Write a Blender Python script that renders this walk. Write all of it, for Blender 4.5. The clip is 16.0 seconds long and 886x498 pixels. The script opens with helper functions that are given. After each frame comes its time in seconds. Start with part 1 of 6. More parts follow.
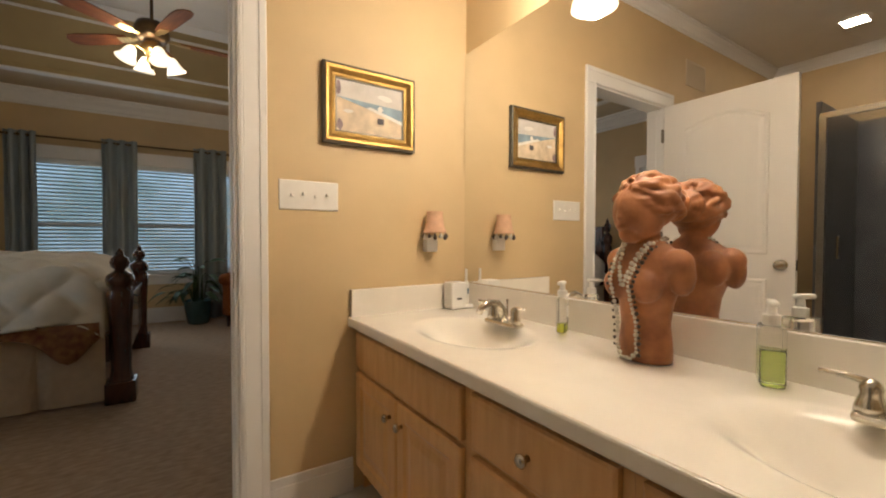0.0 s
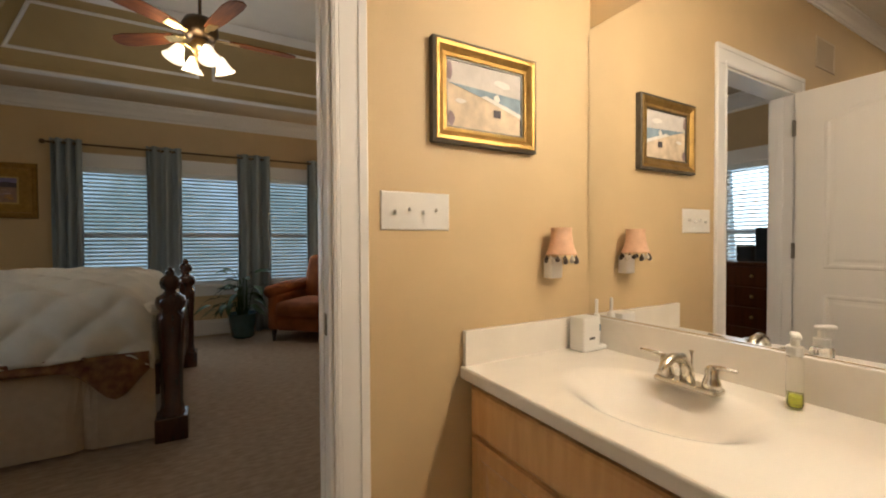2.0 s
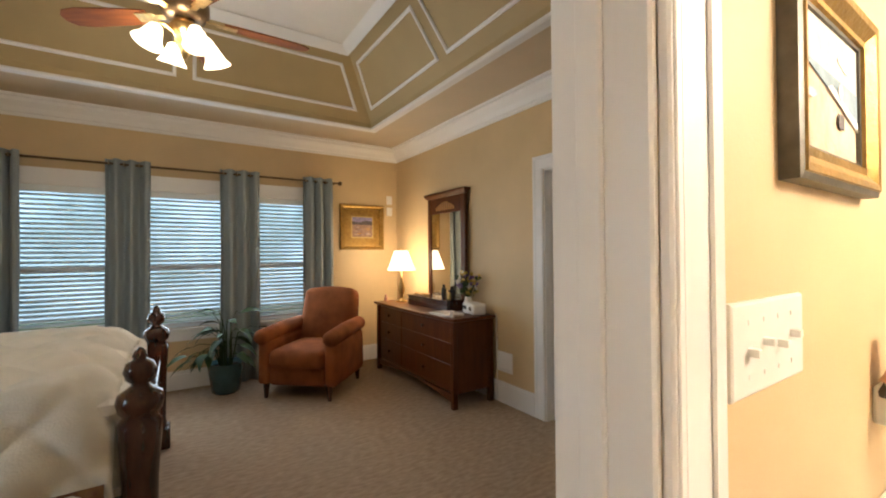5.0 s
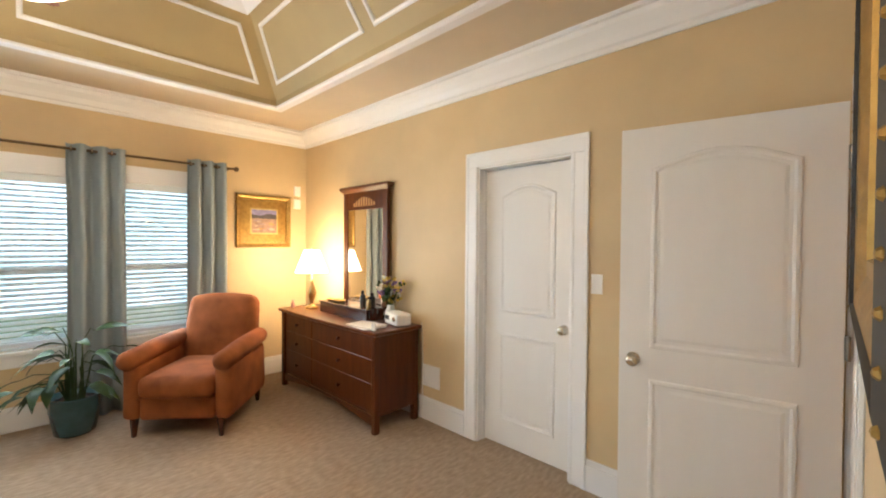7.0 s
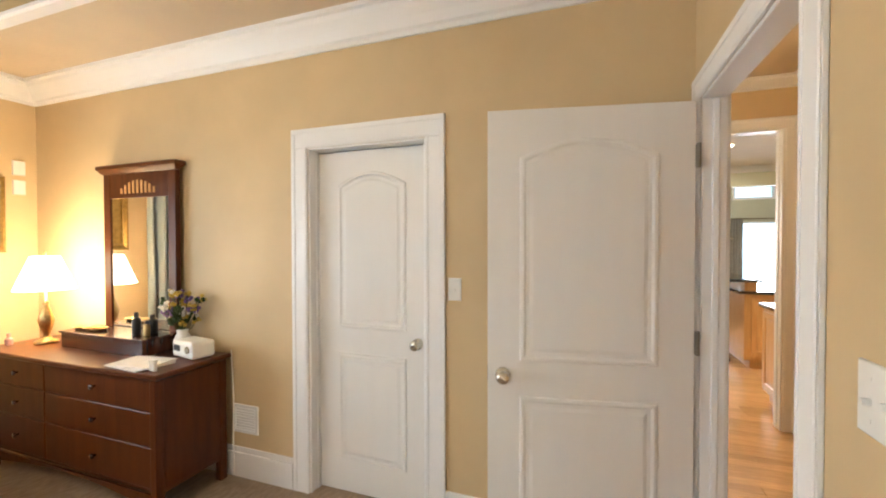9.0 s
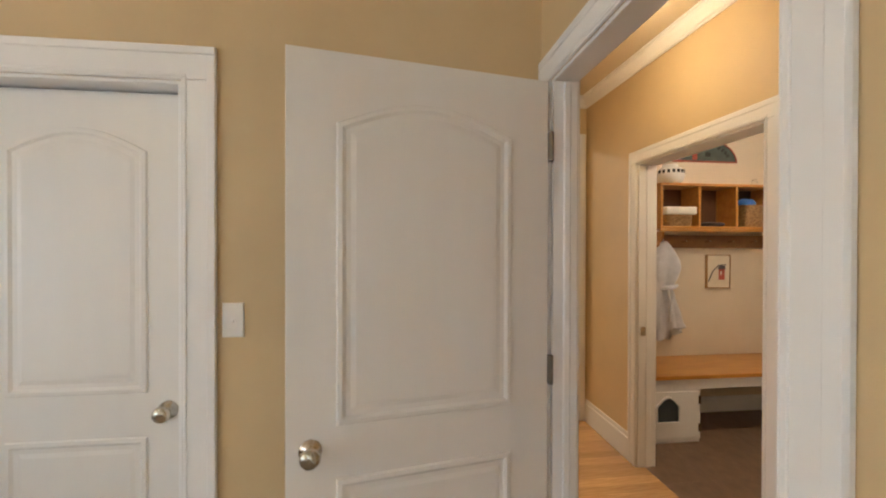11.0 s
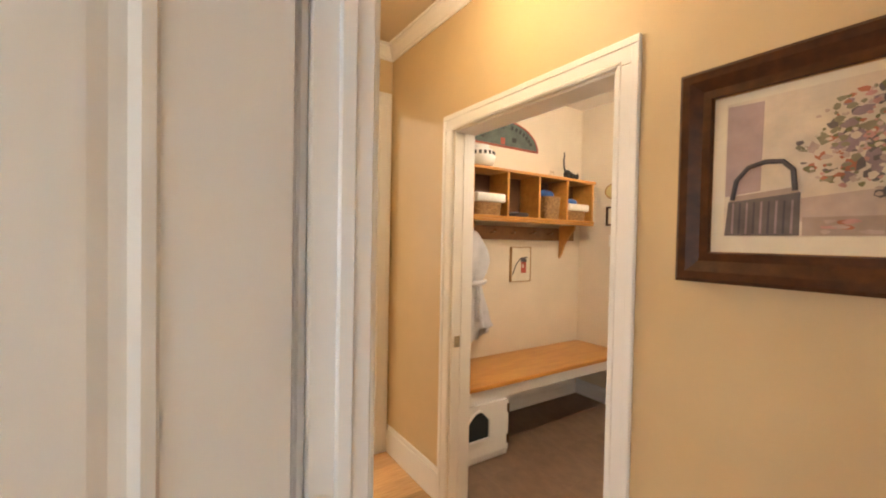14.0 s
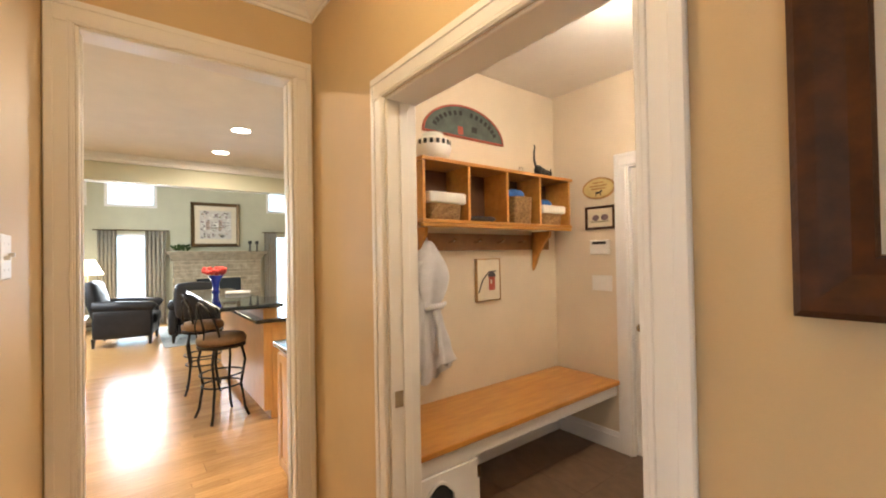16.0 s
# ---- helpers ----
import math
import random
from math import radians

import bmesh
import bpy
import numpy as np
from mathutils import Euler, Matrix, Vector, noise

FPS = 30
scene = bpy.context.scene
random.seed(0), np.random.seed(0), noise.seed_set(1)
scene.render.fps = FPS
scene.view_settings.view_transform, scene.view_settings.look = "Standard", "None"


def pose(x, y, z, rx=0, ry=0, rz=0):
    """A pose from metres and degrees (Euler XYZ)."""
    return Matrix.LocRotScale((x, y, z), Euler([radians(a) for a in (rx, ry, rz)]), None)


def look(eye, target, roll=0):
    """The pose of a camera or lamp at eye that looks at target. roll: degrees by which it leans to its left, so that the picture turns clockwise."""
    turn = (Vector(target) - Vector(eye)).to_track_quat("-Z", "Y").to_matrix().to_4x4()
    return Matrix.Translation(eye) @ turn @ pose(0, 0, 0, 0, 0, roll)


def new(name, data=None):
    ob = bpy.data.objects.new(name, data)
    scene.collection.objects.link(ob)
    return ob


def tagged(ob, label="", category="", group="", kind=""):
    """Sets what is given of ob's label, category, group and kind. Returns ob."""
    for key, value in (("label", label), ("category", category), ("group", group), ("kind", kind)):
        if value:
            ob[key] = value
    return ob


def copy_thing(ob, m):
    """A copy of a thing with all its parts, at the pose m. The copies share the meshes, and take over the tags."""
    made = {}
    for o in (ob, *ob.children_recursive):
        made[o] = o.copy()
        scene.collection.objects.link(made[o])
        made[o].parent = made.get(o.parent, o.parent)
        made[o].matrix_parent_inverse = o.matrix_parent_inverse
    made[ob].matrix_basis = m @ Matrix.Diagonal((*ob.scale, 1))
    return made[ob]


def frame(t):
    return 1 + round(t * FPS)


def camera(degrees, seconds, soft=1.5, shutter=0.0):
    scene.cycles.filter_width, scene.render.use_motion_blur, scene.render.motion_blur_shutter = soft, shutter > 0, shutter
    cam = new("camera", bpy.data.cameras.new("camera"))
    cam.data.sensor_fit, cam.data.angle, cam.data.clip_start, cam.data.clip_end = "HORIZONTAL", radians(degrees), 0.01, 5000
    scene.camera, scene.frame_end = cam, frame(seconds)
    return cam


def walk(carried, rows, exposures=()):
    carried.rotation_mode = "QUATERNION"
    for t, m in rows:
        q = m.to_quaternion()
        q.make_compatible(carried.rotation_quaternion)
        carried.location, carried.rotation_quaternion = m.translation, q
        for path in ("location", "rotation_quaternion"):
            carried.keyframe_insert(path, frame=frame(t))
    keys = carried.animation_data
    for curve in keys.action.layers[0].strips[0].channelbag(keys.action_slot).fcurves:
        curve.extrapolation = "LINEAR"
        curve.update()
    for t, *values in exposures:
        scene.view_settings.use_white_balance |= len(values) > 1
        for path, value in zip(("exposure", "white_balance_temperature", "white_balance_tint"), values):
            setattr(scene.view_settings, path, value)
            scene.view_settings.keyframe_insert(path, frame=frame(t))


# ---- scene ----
cam = camera(94.7, 16.0, soft=2.0)
PATH = [
    (0, (0.215, 0.473, 1.065), (1.303, 2.151, 1.02), 0.1),
    (0.5, (0.192, 0.558, 1.085), (1.266, 2.244, 1.06), -0.3),
    (1, (0.167, 0.66, 1.102), (1.211, 2.367, 1.093), -0.7),
    (1.5, (0.142, 0.814, 1.126), (1.149, 2.542, 1.107), -0.8),
    (2, (0.11, 0.997, 1.147), (1.093, 2.738, 1.11), -0.3),
    (2.5, (0.058, 1.189, 1.169), (1.062, 2.918, 1.126), 0.5),
    (3, (0.018, 1.34, 1.195), (1.049, 3.053, 1.161), 0.6),
    (3.2, (0.006, 1.399, 1.203), (1.039, 3.111, 1.179), 0.5),
    (5.5, (0.006, 2.024, 1.404), (1.152, 3.664, 1.428), -0.8),
    (6, (0.022, 2.116, 1.431), (1.254, 3.691, 1.443), -0.4),
    (6.5, (0.065, 2.208, 1.443), (1.39, 3.706, 1.442), -0.0),
    (7, (0.139, 2.302, 1.48), (1.577, 3.692, 1.447), 0.4),
    (7.5, (0.2, 2.388, 1.485), (1.756, 3.643, 1.444), 0.8),
    (8, (0.287, 2.481, 1.472), (1.967, 3.565, 1.435), 1.1),
    (8.5, (0.382, 2.599, 1.481), (2.169, 3.499, 1.451), 0.9),
    (9, (0.507, 2.666, 1.481), (2.389, 3.343, 1.448), -0.1),
    (11.5, (1.157, 2.784, 1.487), (3.101, 2.312, 1.493), 0.4),
    (12, (1.255, 2.729, 1.473), (3.128, 2.028, 1.487), 0.3),
    (12.5, (1.408, 2.643, 1.46), (3.208, 1.771, 1.45), -0.0),
    (13, (1.542, 2.553, 1.467), (3.27, 1.547, 1.436), 0.2),
    (13.5, (1.677, 2.475, 1.46), (3.369, 1.409, 1.419), 0.5),
    (14, (1.844, 2.397, 1.465), (3.511, 1.292, 1.422), 1.1),
    (14.5, (1.954, 2.306, 1.462), (3.6, 1.17, 1.445), 0.7),
    (15, (2.087, 2.172, 1.458), (3.728, 1.029, 1.459), 0.1),
    (15.5, (2.198, 2.022, 1.467), (3.82, 0.854, 1.484), -1.0),
    (16, (2.305, 1.915, 1.458), (3.888, 0.693, 1.483), -1.0),
]
EXPOSURES = [(0, -0.22), (3.2, -0.03), (5.5, 1.25), (7, 2.0), (9, 2.05), (11.5, 1.6), (12.5, 1.95), (13.5, 2.25), (14.5, 2.3), (16, 2.1)]
walk(cam, [(t, look(eye, target, roll)) for t, eye, target, roll in PATH], EXPOSURES)

# ---- world and large lights ----
world = bpy.data.worlds.new("sky")
scene.world = world
world.use_nodes = True
wn = world.node_tree.nodes
sky = wn.new("ShaderNodeTexSky")
sky.sky_type, sky.sun_disc, sky.sun_elevation, sky.sun_rotation = "NISHITA", False, radians(48), radians(100)
world.node_tree.links.new(sky.outputs[0], wn["Background"].inputs[0])
wn["Background"].inputs[1].default_value = 0.06


def lamp(name, kind, where, power, colour, size=0.1, size_y=None, target=None):
    data = bpy.data.lights.new(name, kind)
    data.energy, data.color = power, colour
    if kind == "AREA":
        data.size = size
        if size_y:
            data.shape, data.size_y = "RECTANGLE", size_y
    elif kind == "SUN":
        data.angle = size
    else:
        data.shadow_soft_size = size
    ob = new(name, data)
    ob.matrix_world = look(where, target) if target else Matrix.Translation(where)
    return ob


WARM = (1.0, 0.86, 0.68)
SOFT = (1.0, 0.86, 0.69)
DAY = (0.72, 0.87, 1.0)
lamp("sun", "SUN", (20, 0, 12), 0.8, (1.0, 0.95, 0.88), 0.05, target=(12, 1.4, 0.5))
for wx in (-0.82, 0.10, 1.03):
    lamp("window_daylight", "AREA", (wx, 6.62, 1.3), 5.5, DAY, 0.55, 1.25, (wx, 3, 1.0))
lamp("side_window_daylight", "AREA", (-2.47, 3.12, 1.3), 10.0, DAY, 0.6, 1.25, (0, 3.12, 1.1))
for yy in (1.50, 1.22, 0.94, 0.66):
    lamp("vanity_bulb", "POINT", (1.25, yy, 1.985), 10.5, SOFT, 0.06)
lamp("bath_can_light", "AREA", (-1.7, 1.4, 2.72), 5, SOFT, 0.14, target=(-1.7, 1.4, 0))
lamp("bedside_bulb", "POINT", (2.22, 6.2, 1.27), 11.0, (1.0, 0.76, 0.48), 0.06)
for a in (20, 140, 260):
    lamp("fan_bulb", "POINT", (0.04 + 0.17 * math.cos(radians(a)), 4.62 + 0.17 * math.sin(radians(a)), 2.54), 3.9, WARM, 0.05)
lamp("hall_ceiling_bulb", "POINT", (3.05, 1.64, 2.50), 3.4, (1.0, 0.78, 0.48), 0.08)
lamp("mudroom_bulb", "POINT", (3.1, 0.05, 2.5), 7.8, (1.0, 0.88, 0.74), 0.1)
for p in ((6.7, 1.02), (7.76, 1.03), (5.6, 2.4), (5.6, 0.2)):
    lamp("kitchen_can_light", "AREA", (p[0], p[1], 2.70), 8, (1.0, 0.85, 0.66), 0.14, target=(p[0], p[1], 0))
lamp("great_room_daylight", "AREA", (13.1, 1.8, 1.4), 26, (0.85, 0.92, 1.0), 0.9, 1.8, (8, 1.6, 0.6))
lamp("great_room_daylight", "AREA", (13.1, -1.6, 1.4), 26, (0.85, 0.92, 1.0), 0.9, 1.8, (8, -1.2, 0.6))
# added fill light; the north wall has no window here
lamp("great_room_side_fill", "AREA", (10.8, 3.2, 1.8), 34, (0.88, 0.94, 1.0), 2.5, 1.6, (10.5, 0, 1.2))


# ---- materials ----
def mat(name, colour, rough=0.6, metal=0.0, vary=0.12, scale=8.0, bump=0.0, bump_scale=60.0, stretch=(1, 1, 1), colour2=None, per_piece=0.0, spec=0.5, coat=0.0, distort=0.0):
    m = bpy.data.materials.new(name)
    m.use_nodes = True
    t = m.node_tree
    b = t.nodes["Principled BSDF"]
    b.inputs["Roughness"].default_value, b.inputs["Metallic"].default_value = rough, metal
    b.inputs["Specular IOR Level"].default_value, b.inputs["Coat Weight"].default_value = spec, coat
    co = t.nodes.new("ShaderNodeTexCoord")
    mp = t.nodes.new("ShaderNodeMapping")
    mp.inputs["Scale"].default_value = stretch
    t.links.new(co.outputs["Object"], mp.inputs[0])
    n = t.nodes.new("ShaderNodeTexNoise")
    n.inputs["Scale"].default_value, n.inputs["Detail"].default_value, n.inputs["Distortion"].default_value = scale, 6, distort
    t.links.new(mp.outputs[0], n.inputs["Vector"])
    mix = t.nodes.new("ShaderNodeMix")
    mix.data_type = "RGBA"
    lo = colour2 or tuple(c * (1 - vary) for c in colour)
    hi = colour if colour2 else tuple(min(1, c * (1 + vary)) for c in colour)
    mix.inputs[6].default_value, mix.inputs[7].default_value = (*lo, 1), (*hi, 1)
    ramp = t.nodes.new("ShaderNodeMapRange")
    ramp.inputs[1].default_value, ramp.inputs[2].default_value = 0.3, 0.7
    t.links.new(n.outputs[0], ramp.inputs[0])
    t.links.new(ramp.outputs[0], mix.inputs[0])
    out = mix.outputs[2]
    if per_piece:
        info = t.nodes.new("ShaderNodeObjectInfo")
        hsv = t.nodes.new("ShaderNodeHueSaturation")
        mr = t.nodes.new("ShaderNodeMapRange")
        mr.inputs[3].default_value, mr.inputs[4].default_value = 1 - per_piece, 1 + per_piece
        t.links.new(info.outputs["Random"], mr.inputs[0])
        t.links.new(mr.outputs[0], hsv.inputs["Value"])
        t.links.new(out, hsv.inputs["Color"])
        out = hsv.outputs[0]
    t.links.new(out, b.inputs["Base Color"])
    if bump:
        n2 = t.nodes.new("ShaderNodeTexNoise")
        n2.inputs["Scale"].default_value, n2.inputs["Detail"].default_value = bump_scale, 4
        t.links.new(mp.outputs[0], n2.inputs["Vector"])
        bp = t.nodes.new("ShaderNodeBump")
        bp.inputs["Strength"].default_value, bp.inputs["Distance"].default_value = bump, 0.01
        t.links.new(n2.outputs[0], bp.inputs["Height"])
        t.links.new(bp.outputs[0], b.inputs["Normal"])
    return m


def glow(name, colour, strength):
    m = bpy.data.materials.new(name)
    m.use_nodes = True
    b = m.node_tree.nodes["Principled BSDF"]
    b.inputs["Base Color"].default_value = (0.8, 0.78, 0.72, 1)
    b.inputs["Emission Color"].default_value, b.inputs["Emission Strength"].default_value = (*colour, 1), strength
    return m


def glass(name, colour=(1, 1, 1), rough=0.02):
    m = bpy.data.materials.new(name)
    m.use_nodes = True
    b = m.node_tree.nodes["Principled BSDF"]
    b.inputs["Base Color"].default_value, b.inputs["Roughness"].default_value = (*colour, 1), rough
    b.inputs["Transmission Weight"].default_value, b.inputs["IOR"].default_value = 1.0, 1.45
    return m


PAINT = mat("tan_wall_paint", (0.60, 0.445, 0.25), 0.55, vary=0.05, scale=3, bump=0.08, bump_scale=220)
PAINT_TRAY = mat("olive_tan_tray_paint", (0.42, 0.32, 0.16), 0.6, vary=0.05, scale=3, bump=0.08, bump_scale=220)
PAINT_SOFFIT = mat("tan_soffit_paint", (0.60, 0.49, 0.34), 0.6, vary=0.04, scale=3, bump=0.08, bump_scale=220)
PAINT_PALE = mat("pale_cream_paint", (0.70, 0.60, 0.46), 0.6, vary=0.04, scale=3, bump=0.08, bump_scale=220)
PAINT_GREEN = mat("sage_grey_paint", (0.50, 0.49, 0.37), 0.6, vary=0.05, scale=3, bump=0.06, bump_scale=200)
WHITE = mat("white_trim_paint", (0.80, 0.79, 0.78), 0.38, vary=0.015, scale=5, bump=0.01, bump_scale=60)
CEIL = mat("ceiling_white_paint", (0.74, 0.70, 0.64), 0.8, vary=0.03, scale=5, bump=0.12, bump_scale=260)
DOORW = mat("white_door_paint", (0.76, 0.735, 0.70), 0.42, vary=0.012, scale=3, bump=0.015, bump_scale=25, stretch=(5, 5, 0.6))
CARPET = mat("beige_carpet", (0.52, 0.39, 0.275), 0.95, scale=16, stretch=(1, 2.6, 1), colour2=(0.37, 0.27, 0.185), bump=0.9, bump_scale=170, spec=0.1)
OAK = mat("oak_floor_board", (0.62, 0.37, 0.16), 0.22, scale=16, stretch=(5, 0.5, 1), colour2=(0.46, 0.25, 0.10), bump=0.03, bump_scale=60, per_piece=0.16, coat=0.3)
TILE = mat("brown_vinyl_floor", (0.22, 0.145, 0.095), 0.45, scale=9, stretch=(1, 1.6, 1), colour2=(0.16, 0.10, 0.066), bump=0.06, bump_scale=50, per_piece=0.06)
BTILE = mat("pale_bath_tile", (0.55, 0.53, 0.50), 0.4, scale=6, vary=0.08, per_piece=0.05)
MAPLE = mat("honey_maple", (0.68, 0.40, 0.165), 0.35, scale=9, stretch=(4, 4, 0.6), colour2=(0.58, 0.315, 0.115), bump=0.04, bump_scale=90, coat=0.2)
PINE = mat("honey_pine", (0.60, 0.29, 0.065), 0.35, scale=10, stretch=(3, 0.5, 3), colour2=(0.47, 0.20, 0.04), bump=0.04, bump_scale=90, coat=0.2)
CHERRY = mat("dark_cherry_wood", (0.105, 0.028, 0.0055), 0.3, scale=6, stretch=(4, 4, 0.5), colour2=(0.065, 0.016, 0.0035), bump=0.02, bump_scale=80, spec=0.25)
MAHOG = mat("dark_mahogany", (0.07, 0.022, 0.011), 0.25, scale=12, stretch=(3, 3, 0.6), colour2=(0.035, 0.010, 0.006), coat=0.4)
WALNUT = mat("walnut_frame", (0.085, 0.030, 0.010), 0.4, scale=14, stretch=(2, 2, 2), colour2=(0.04, 0.016, 0.007), spec=0.2, bump=0.1, bump_scale=60)
GOLD = mat("antique_gold", (0.42, 0.26, 0.075), 0.4, 0.85, scale=25, colour2=(0.28, 0.17, 0.05), bump=0.2, bump_scale=80)
PEWTER = mat("grey_pewter_edge", (0.10, 0.09, 0.07), 0.45, 0.5, scale=30, vary=0.25)
NICKEL = mat("brushed_nickel", (0.60, 0.56, 0.48), 0.24, 1.0, vary=0.06, scale=40)
BRONZE = mat("dark_bronze", (0.13, 0.085, 0.045), 0.38, 0.9, vary=0.2, scale=30)
BRASS = mat("aged_brass", (0.50, 0.34, 0.14), 0.3, 1.0, vary=0.25, scale=40)
MARBLE = mat("cream_cultured_marble", (0.83, 0.78, 0.70), 0.16, vary=0.03, scale=5, coat=0.3, distort=1.5)
TERRA = mat("terracotta", (0.46, 0.18, 0.066), 0.5, scale=14, colour2=(0.20, 0.07, 0.026), bump=0.15, bump_scale=70)
PEARL = mat("pearl", (0.70, 0.66, 0.58), 0.2, vary=0.2, scale=50, coat=0.5)
DARKBEAD = mat("dark_bead", (0.07, 0.05, 0.04), 0.3, vary=0.2, scale=50)
PLASTIC = mat("white_plastic", (0.78, 0.76, 0.72), 0.35, vary=0.02, scale=30)
CURTAIN = mat("blue_grey_curtain", (0.29, 0.335, 0.35), 0.8, scale=6, vary=0.05, stretch=(1, 1, 0.3), spec=0.15)
SUEDE = mat("rust_suede", (0.29, 0.092, 0.03), 0.9, scale=5, colour2=(0.16, 0.046, 0.016), bump=0.2, bump_scale=140, spec=0.15)
LINEN = mat("cream_quilt", (0.68, 0.65, 0.58), 0.9, scale=10, vary=0.06, bump=0.25, bump_scale=120, spec=0.1)
SKIRT = mat("beige_bed_skirt", (0.45, 0.36, 0.27), 0.9, scale=20, vary=0.06, bump=0.2, bump_scale=200, spec=0.1)
BROCADE = mat("gold_rust_brocade", (0.26, 0.14, 0.05), 0.8, scale=22, colour2=(0.12, 0.03, 0.016), bump=0.2, bump_scale=90)
LEAF = mat("plant_leaf", (0.034, 0.066, 0.014), 0.55, scale=14, colour2=(0.016, 0.036, 0.009), bump=0.1, bump_scale=50, spec=0.25)
POTTEAL = mat("teal_glazed_pot", (0.035, 0.085, 0.095), 0.2, scale=10, vary=0.2, coat=0.4)
BLIND = mat("white_blind_slat", (0.80, 0.84, 0.86), 0.45, vary=0.02, scale=20)
GRANITE = mat("black_granite", (0.015, 0.016, 0.018), 0.06, scale=90, vary=0.5, coat=0.5)
LEATHER = mat("black_leather", (0.014, 0.014, 0.017), 0.45, scale=12, vary=0.2, bump=0.2, bump_scale=90, spec=0.3)
STONE = mat("tan_fireplace_stone", (0.42, 0.35, 0.25), 0.8, scale=9, colour2=(0.27, 0.22, 0.15), bump=0.5, bump_scale=30, per_piece=0.15)
BLACK = mat("matt_black", (0.015, 0.014, 0.013), 0.5, vary=0.2)
WICKER = mat("brown_wicker", (0.42, 0.25, 0.10), 0.7, scale=40, colour2=(0.20, 0.10, 0.035), bump=0.8, bump_scale=90, stretch=(1, 1, 3))
CLOTHW = mat("white_cloth", (0.75, 0.72, 0.66), 0.9, vary=0.05, bump=0.2, bump_scale=100)
BLUECLOTH = mat("blue_cloth", (0.05, 0.16, 0.48), 0.85, vary=0.2, scale=20)
ROBE = mat("pale_grey_robe", (0.58, 0.58, 0.61), 0.9, vary=0.07, scale=16, bump=0.3, bump_scale=160)
MIRROR = mat("mirror_silver", (0.90, 0.90, 0.89), 0.0, 1.0, vary=0.0)
SHADE_GLOW = glow("lit_lamp_shade", (1.0, 0.82, 0.56), 1.3)
FROST_GLOW = glow("lit_frosted_glass", (1.0, 0.84, 0.62), 1.6)
CAN_GLOW = glow("lit_can_lens", (1.0, 0.92, 0.80), 3.0)
WINDOW_GLASS = glass("window_glass")
SHOWER_GLASS = glass("shower_glass", (0.75, 0.78, 0.80), 0.08)
DARKVOID = mat("dark_opening", (0.02, 0.025, 0.028), 0.9)


# ---- mesh helpers ----
def box(bm, x0, x1, y0, y1, z0, z1, bevel=0.0, seg=2):
    vs = [bm.verts.new((x, y, z)) for x in (x0, x1) for y in (y0, y1) for z in (z0, z1)]
    fs = [bm.faces.new([vs[i] for i in f]) for f in ((0, 1, 3, 2), (4, 6, 7, 5), (0, 4, 5, 1), (2, 3, 7, 6), (0, 2, 6, 4), (1, 5, 7, 3))]
    if bevel:
        es = list({e for f in fs for e in f.edges})
        bmesh.ops.bevel(bm, geom=es, offset=bevel, segments=seg, affect="EDGES", profile=0.5)
    return bm


def boxes(*items, bevel=0.0):
    bm = bmesh.new()
    for it in items:
        box(bm, *it, bevel=bevel)
    return bm


def part(name, bm, material, parent=None, label="", smooth=False):
    bmesh.ops.recalc_face_normals(bm, faces=bm.faces)
    me = bpy.data.meshes.new(name)
    bm.to_mesh(me)
    bm.free()
    me.materials.append(material)
    if smooth:
        for p in me.polygons:
            p.use_smooth = True
    ob = new(name, me)
    ob.parent = parent
    if label:
        ob["label"] = label
    return ob


def thing(name, where, label, category, group="", turn=0.0):
    ob = new(name)
    ob.matrix_world = pose(*where, 0, 0, turn)
    ob.empty_display_size = 0.05
    return tagged(ob, label, category, group)


def struct(name, bm, material, label, category, smooth=False):
    return tagged(part(name, bm, material, smooth=smooth), label, category, kind="structure")


def inset(points, d):
    out, n = [], len(points)
    area = sum(points[i][0] * points[(i + 1) % n][1] - points[(i + 1) % n][0] * points[i][1] for i in range(n))
    s = 1 if area > 0 else -1
    for i in range(n):
        a, b, c = Vector(points[i - 1]), Vector(points[i]), Vector(points[(i + 1) % n])
        u, v = (b - a).normalized(), (c - b).normalized()
        nu, nv = Vector((-u.y, u.x)) * s, Vector((-v.y, v.x)) * s
        k = nu + nv
        out.append(b + k * (2 * d / max(0.3, k.length_squared)))
    return out


def rings(bm, points, profile, m=Matrix(), fill=True, close_first=False):
    """Loops round an outline, each set in by a width and raised by a height, bridged to one another."""
    loops = [[bm.verts.new(m @ Vector((p[0], p[1], h))) for p in inset(points, d)] for d, h in profile]
    for a, b in zip(loops, loops[1:]):
        for i in range(len(a)):
            j = (i + 1) % len(a)
            bm.faces.new((a[i], a[j], b[j], b[i]))
    if fill:
        bm.faces.new(loops[-1])
    if close_first:
        bm.faces.new(loops[0])
    return bm


def rect(x0, x1, y0, y1):
    return [(x0, y0), (x1, y0), (x1, y1), (x0, y1)]


def lathe(profile, n=20, bm=None, at=(0, 0, 0)):
    bm = bm or bmesh.new()
    loops = []
    for r, z in profile:
        loops.append([bm.verts.new((at[0] + r * math.cos(2 * math.pi * i / n), at[1] + r * math.sin(2 * math.pi * i / n), at[2] + z)) for i in range(n)])
    for a, b in zip(loops, loops[1:]):
        for i in range(n):
            bm.faces.new((a[i], a[(i + 1) % n], b[(i + 1) % n], b[i]))
    bm.faces.new(loops[0])
    bm.faces.new(loops[-1])
    return bm


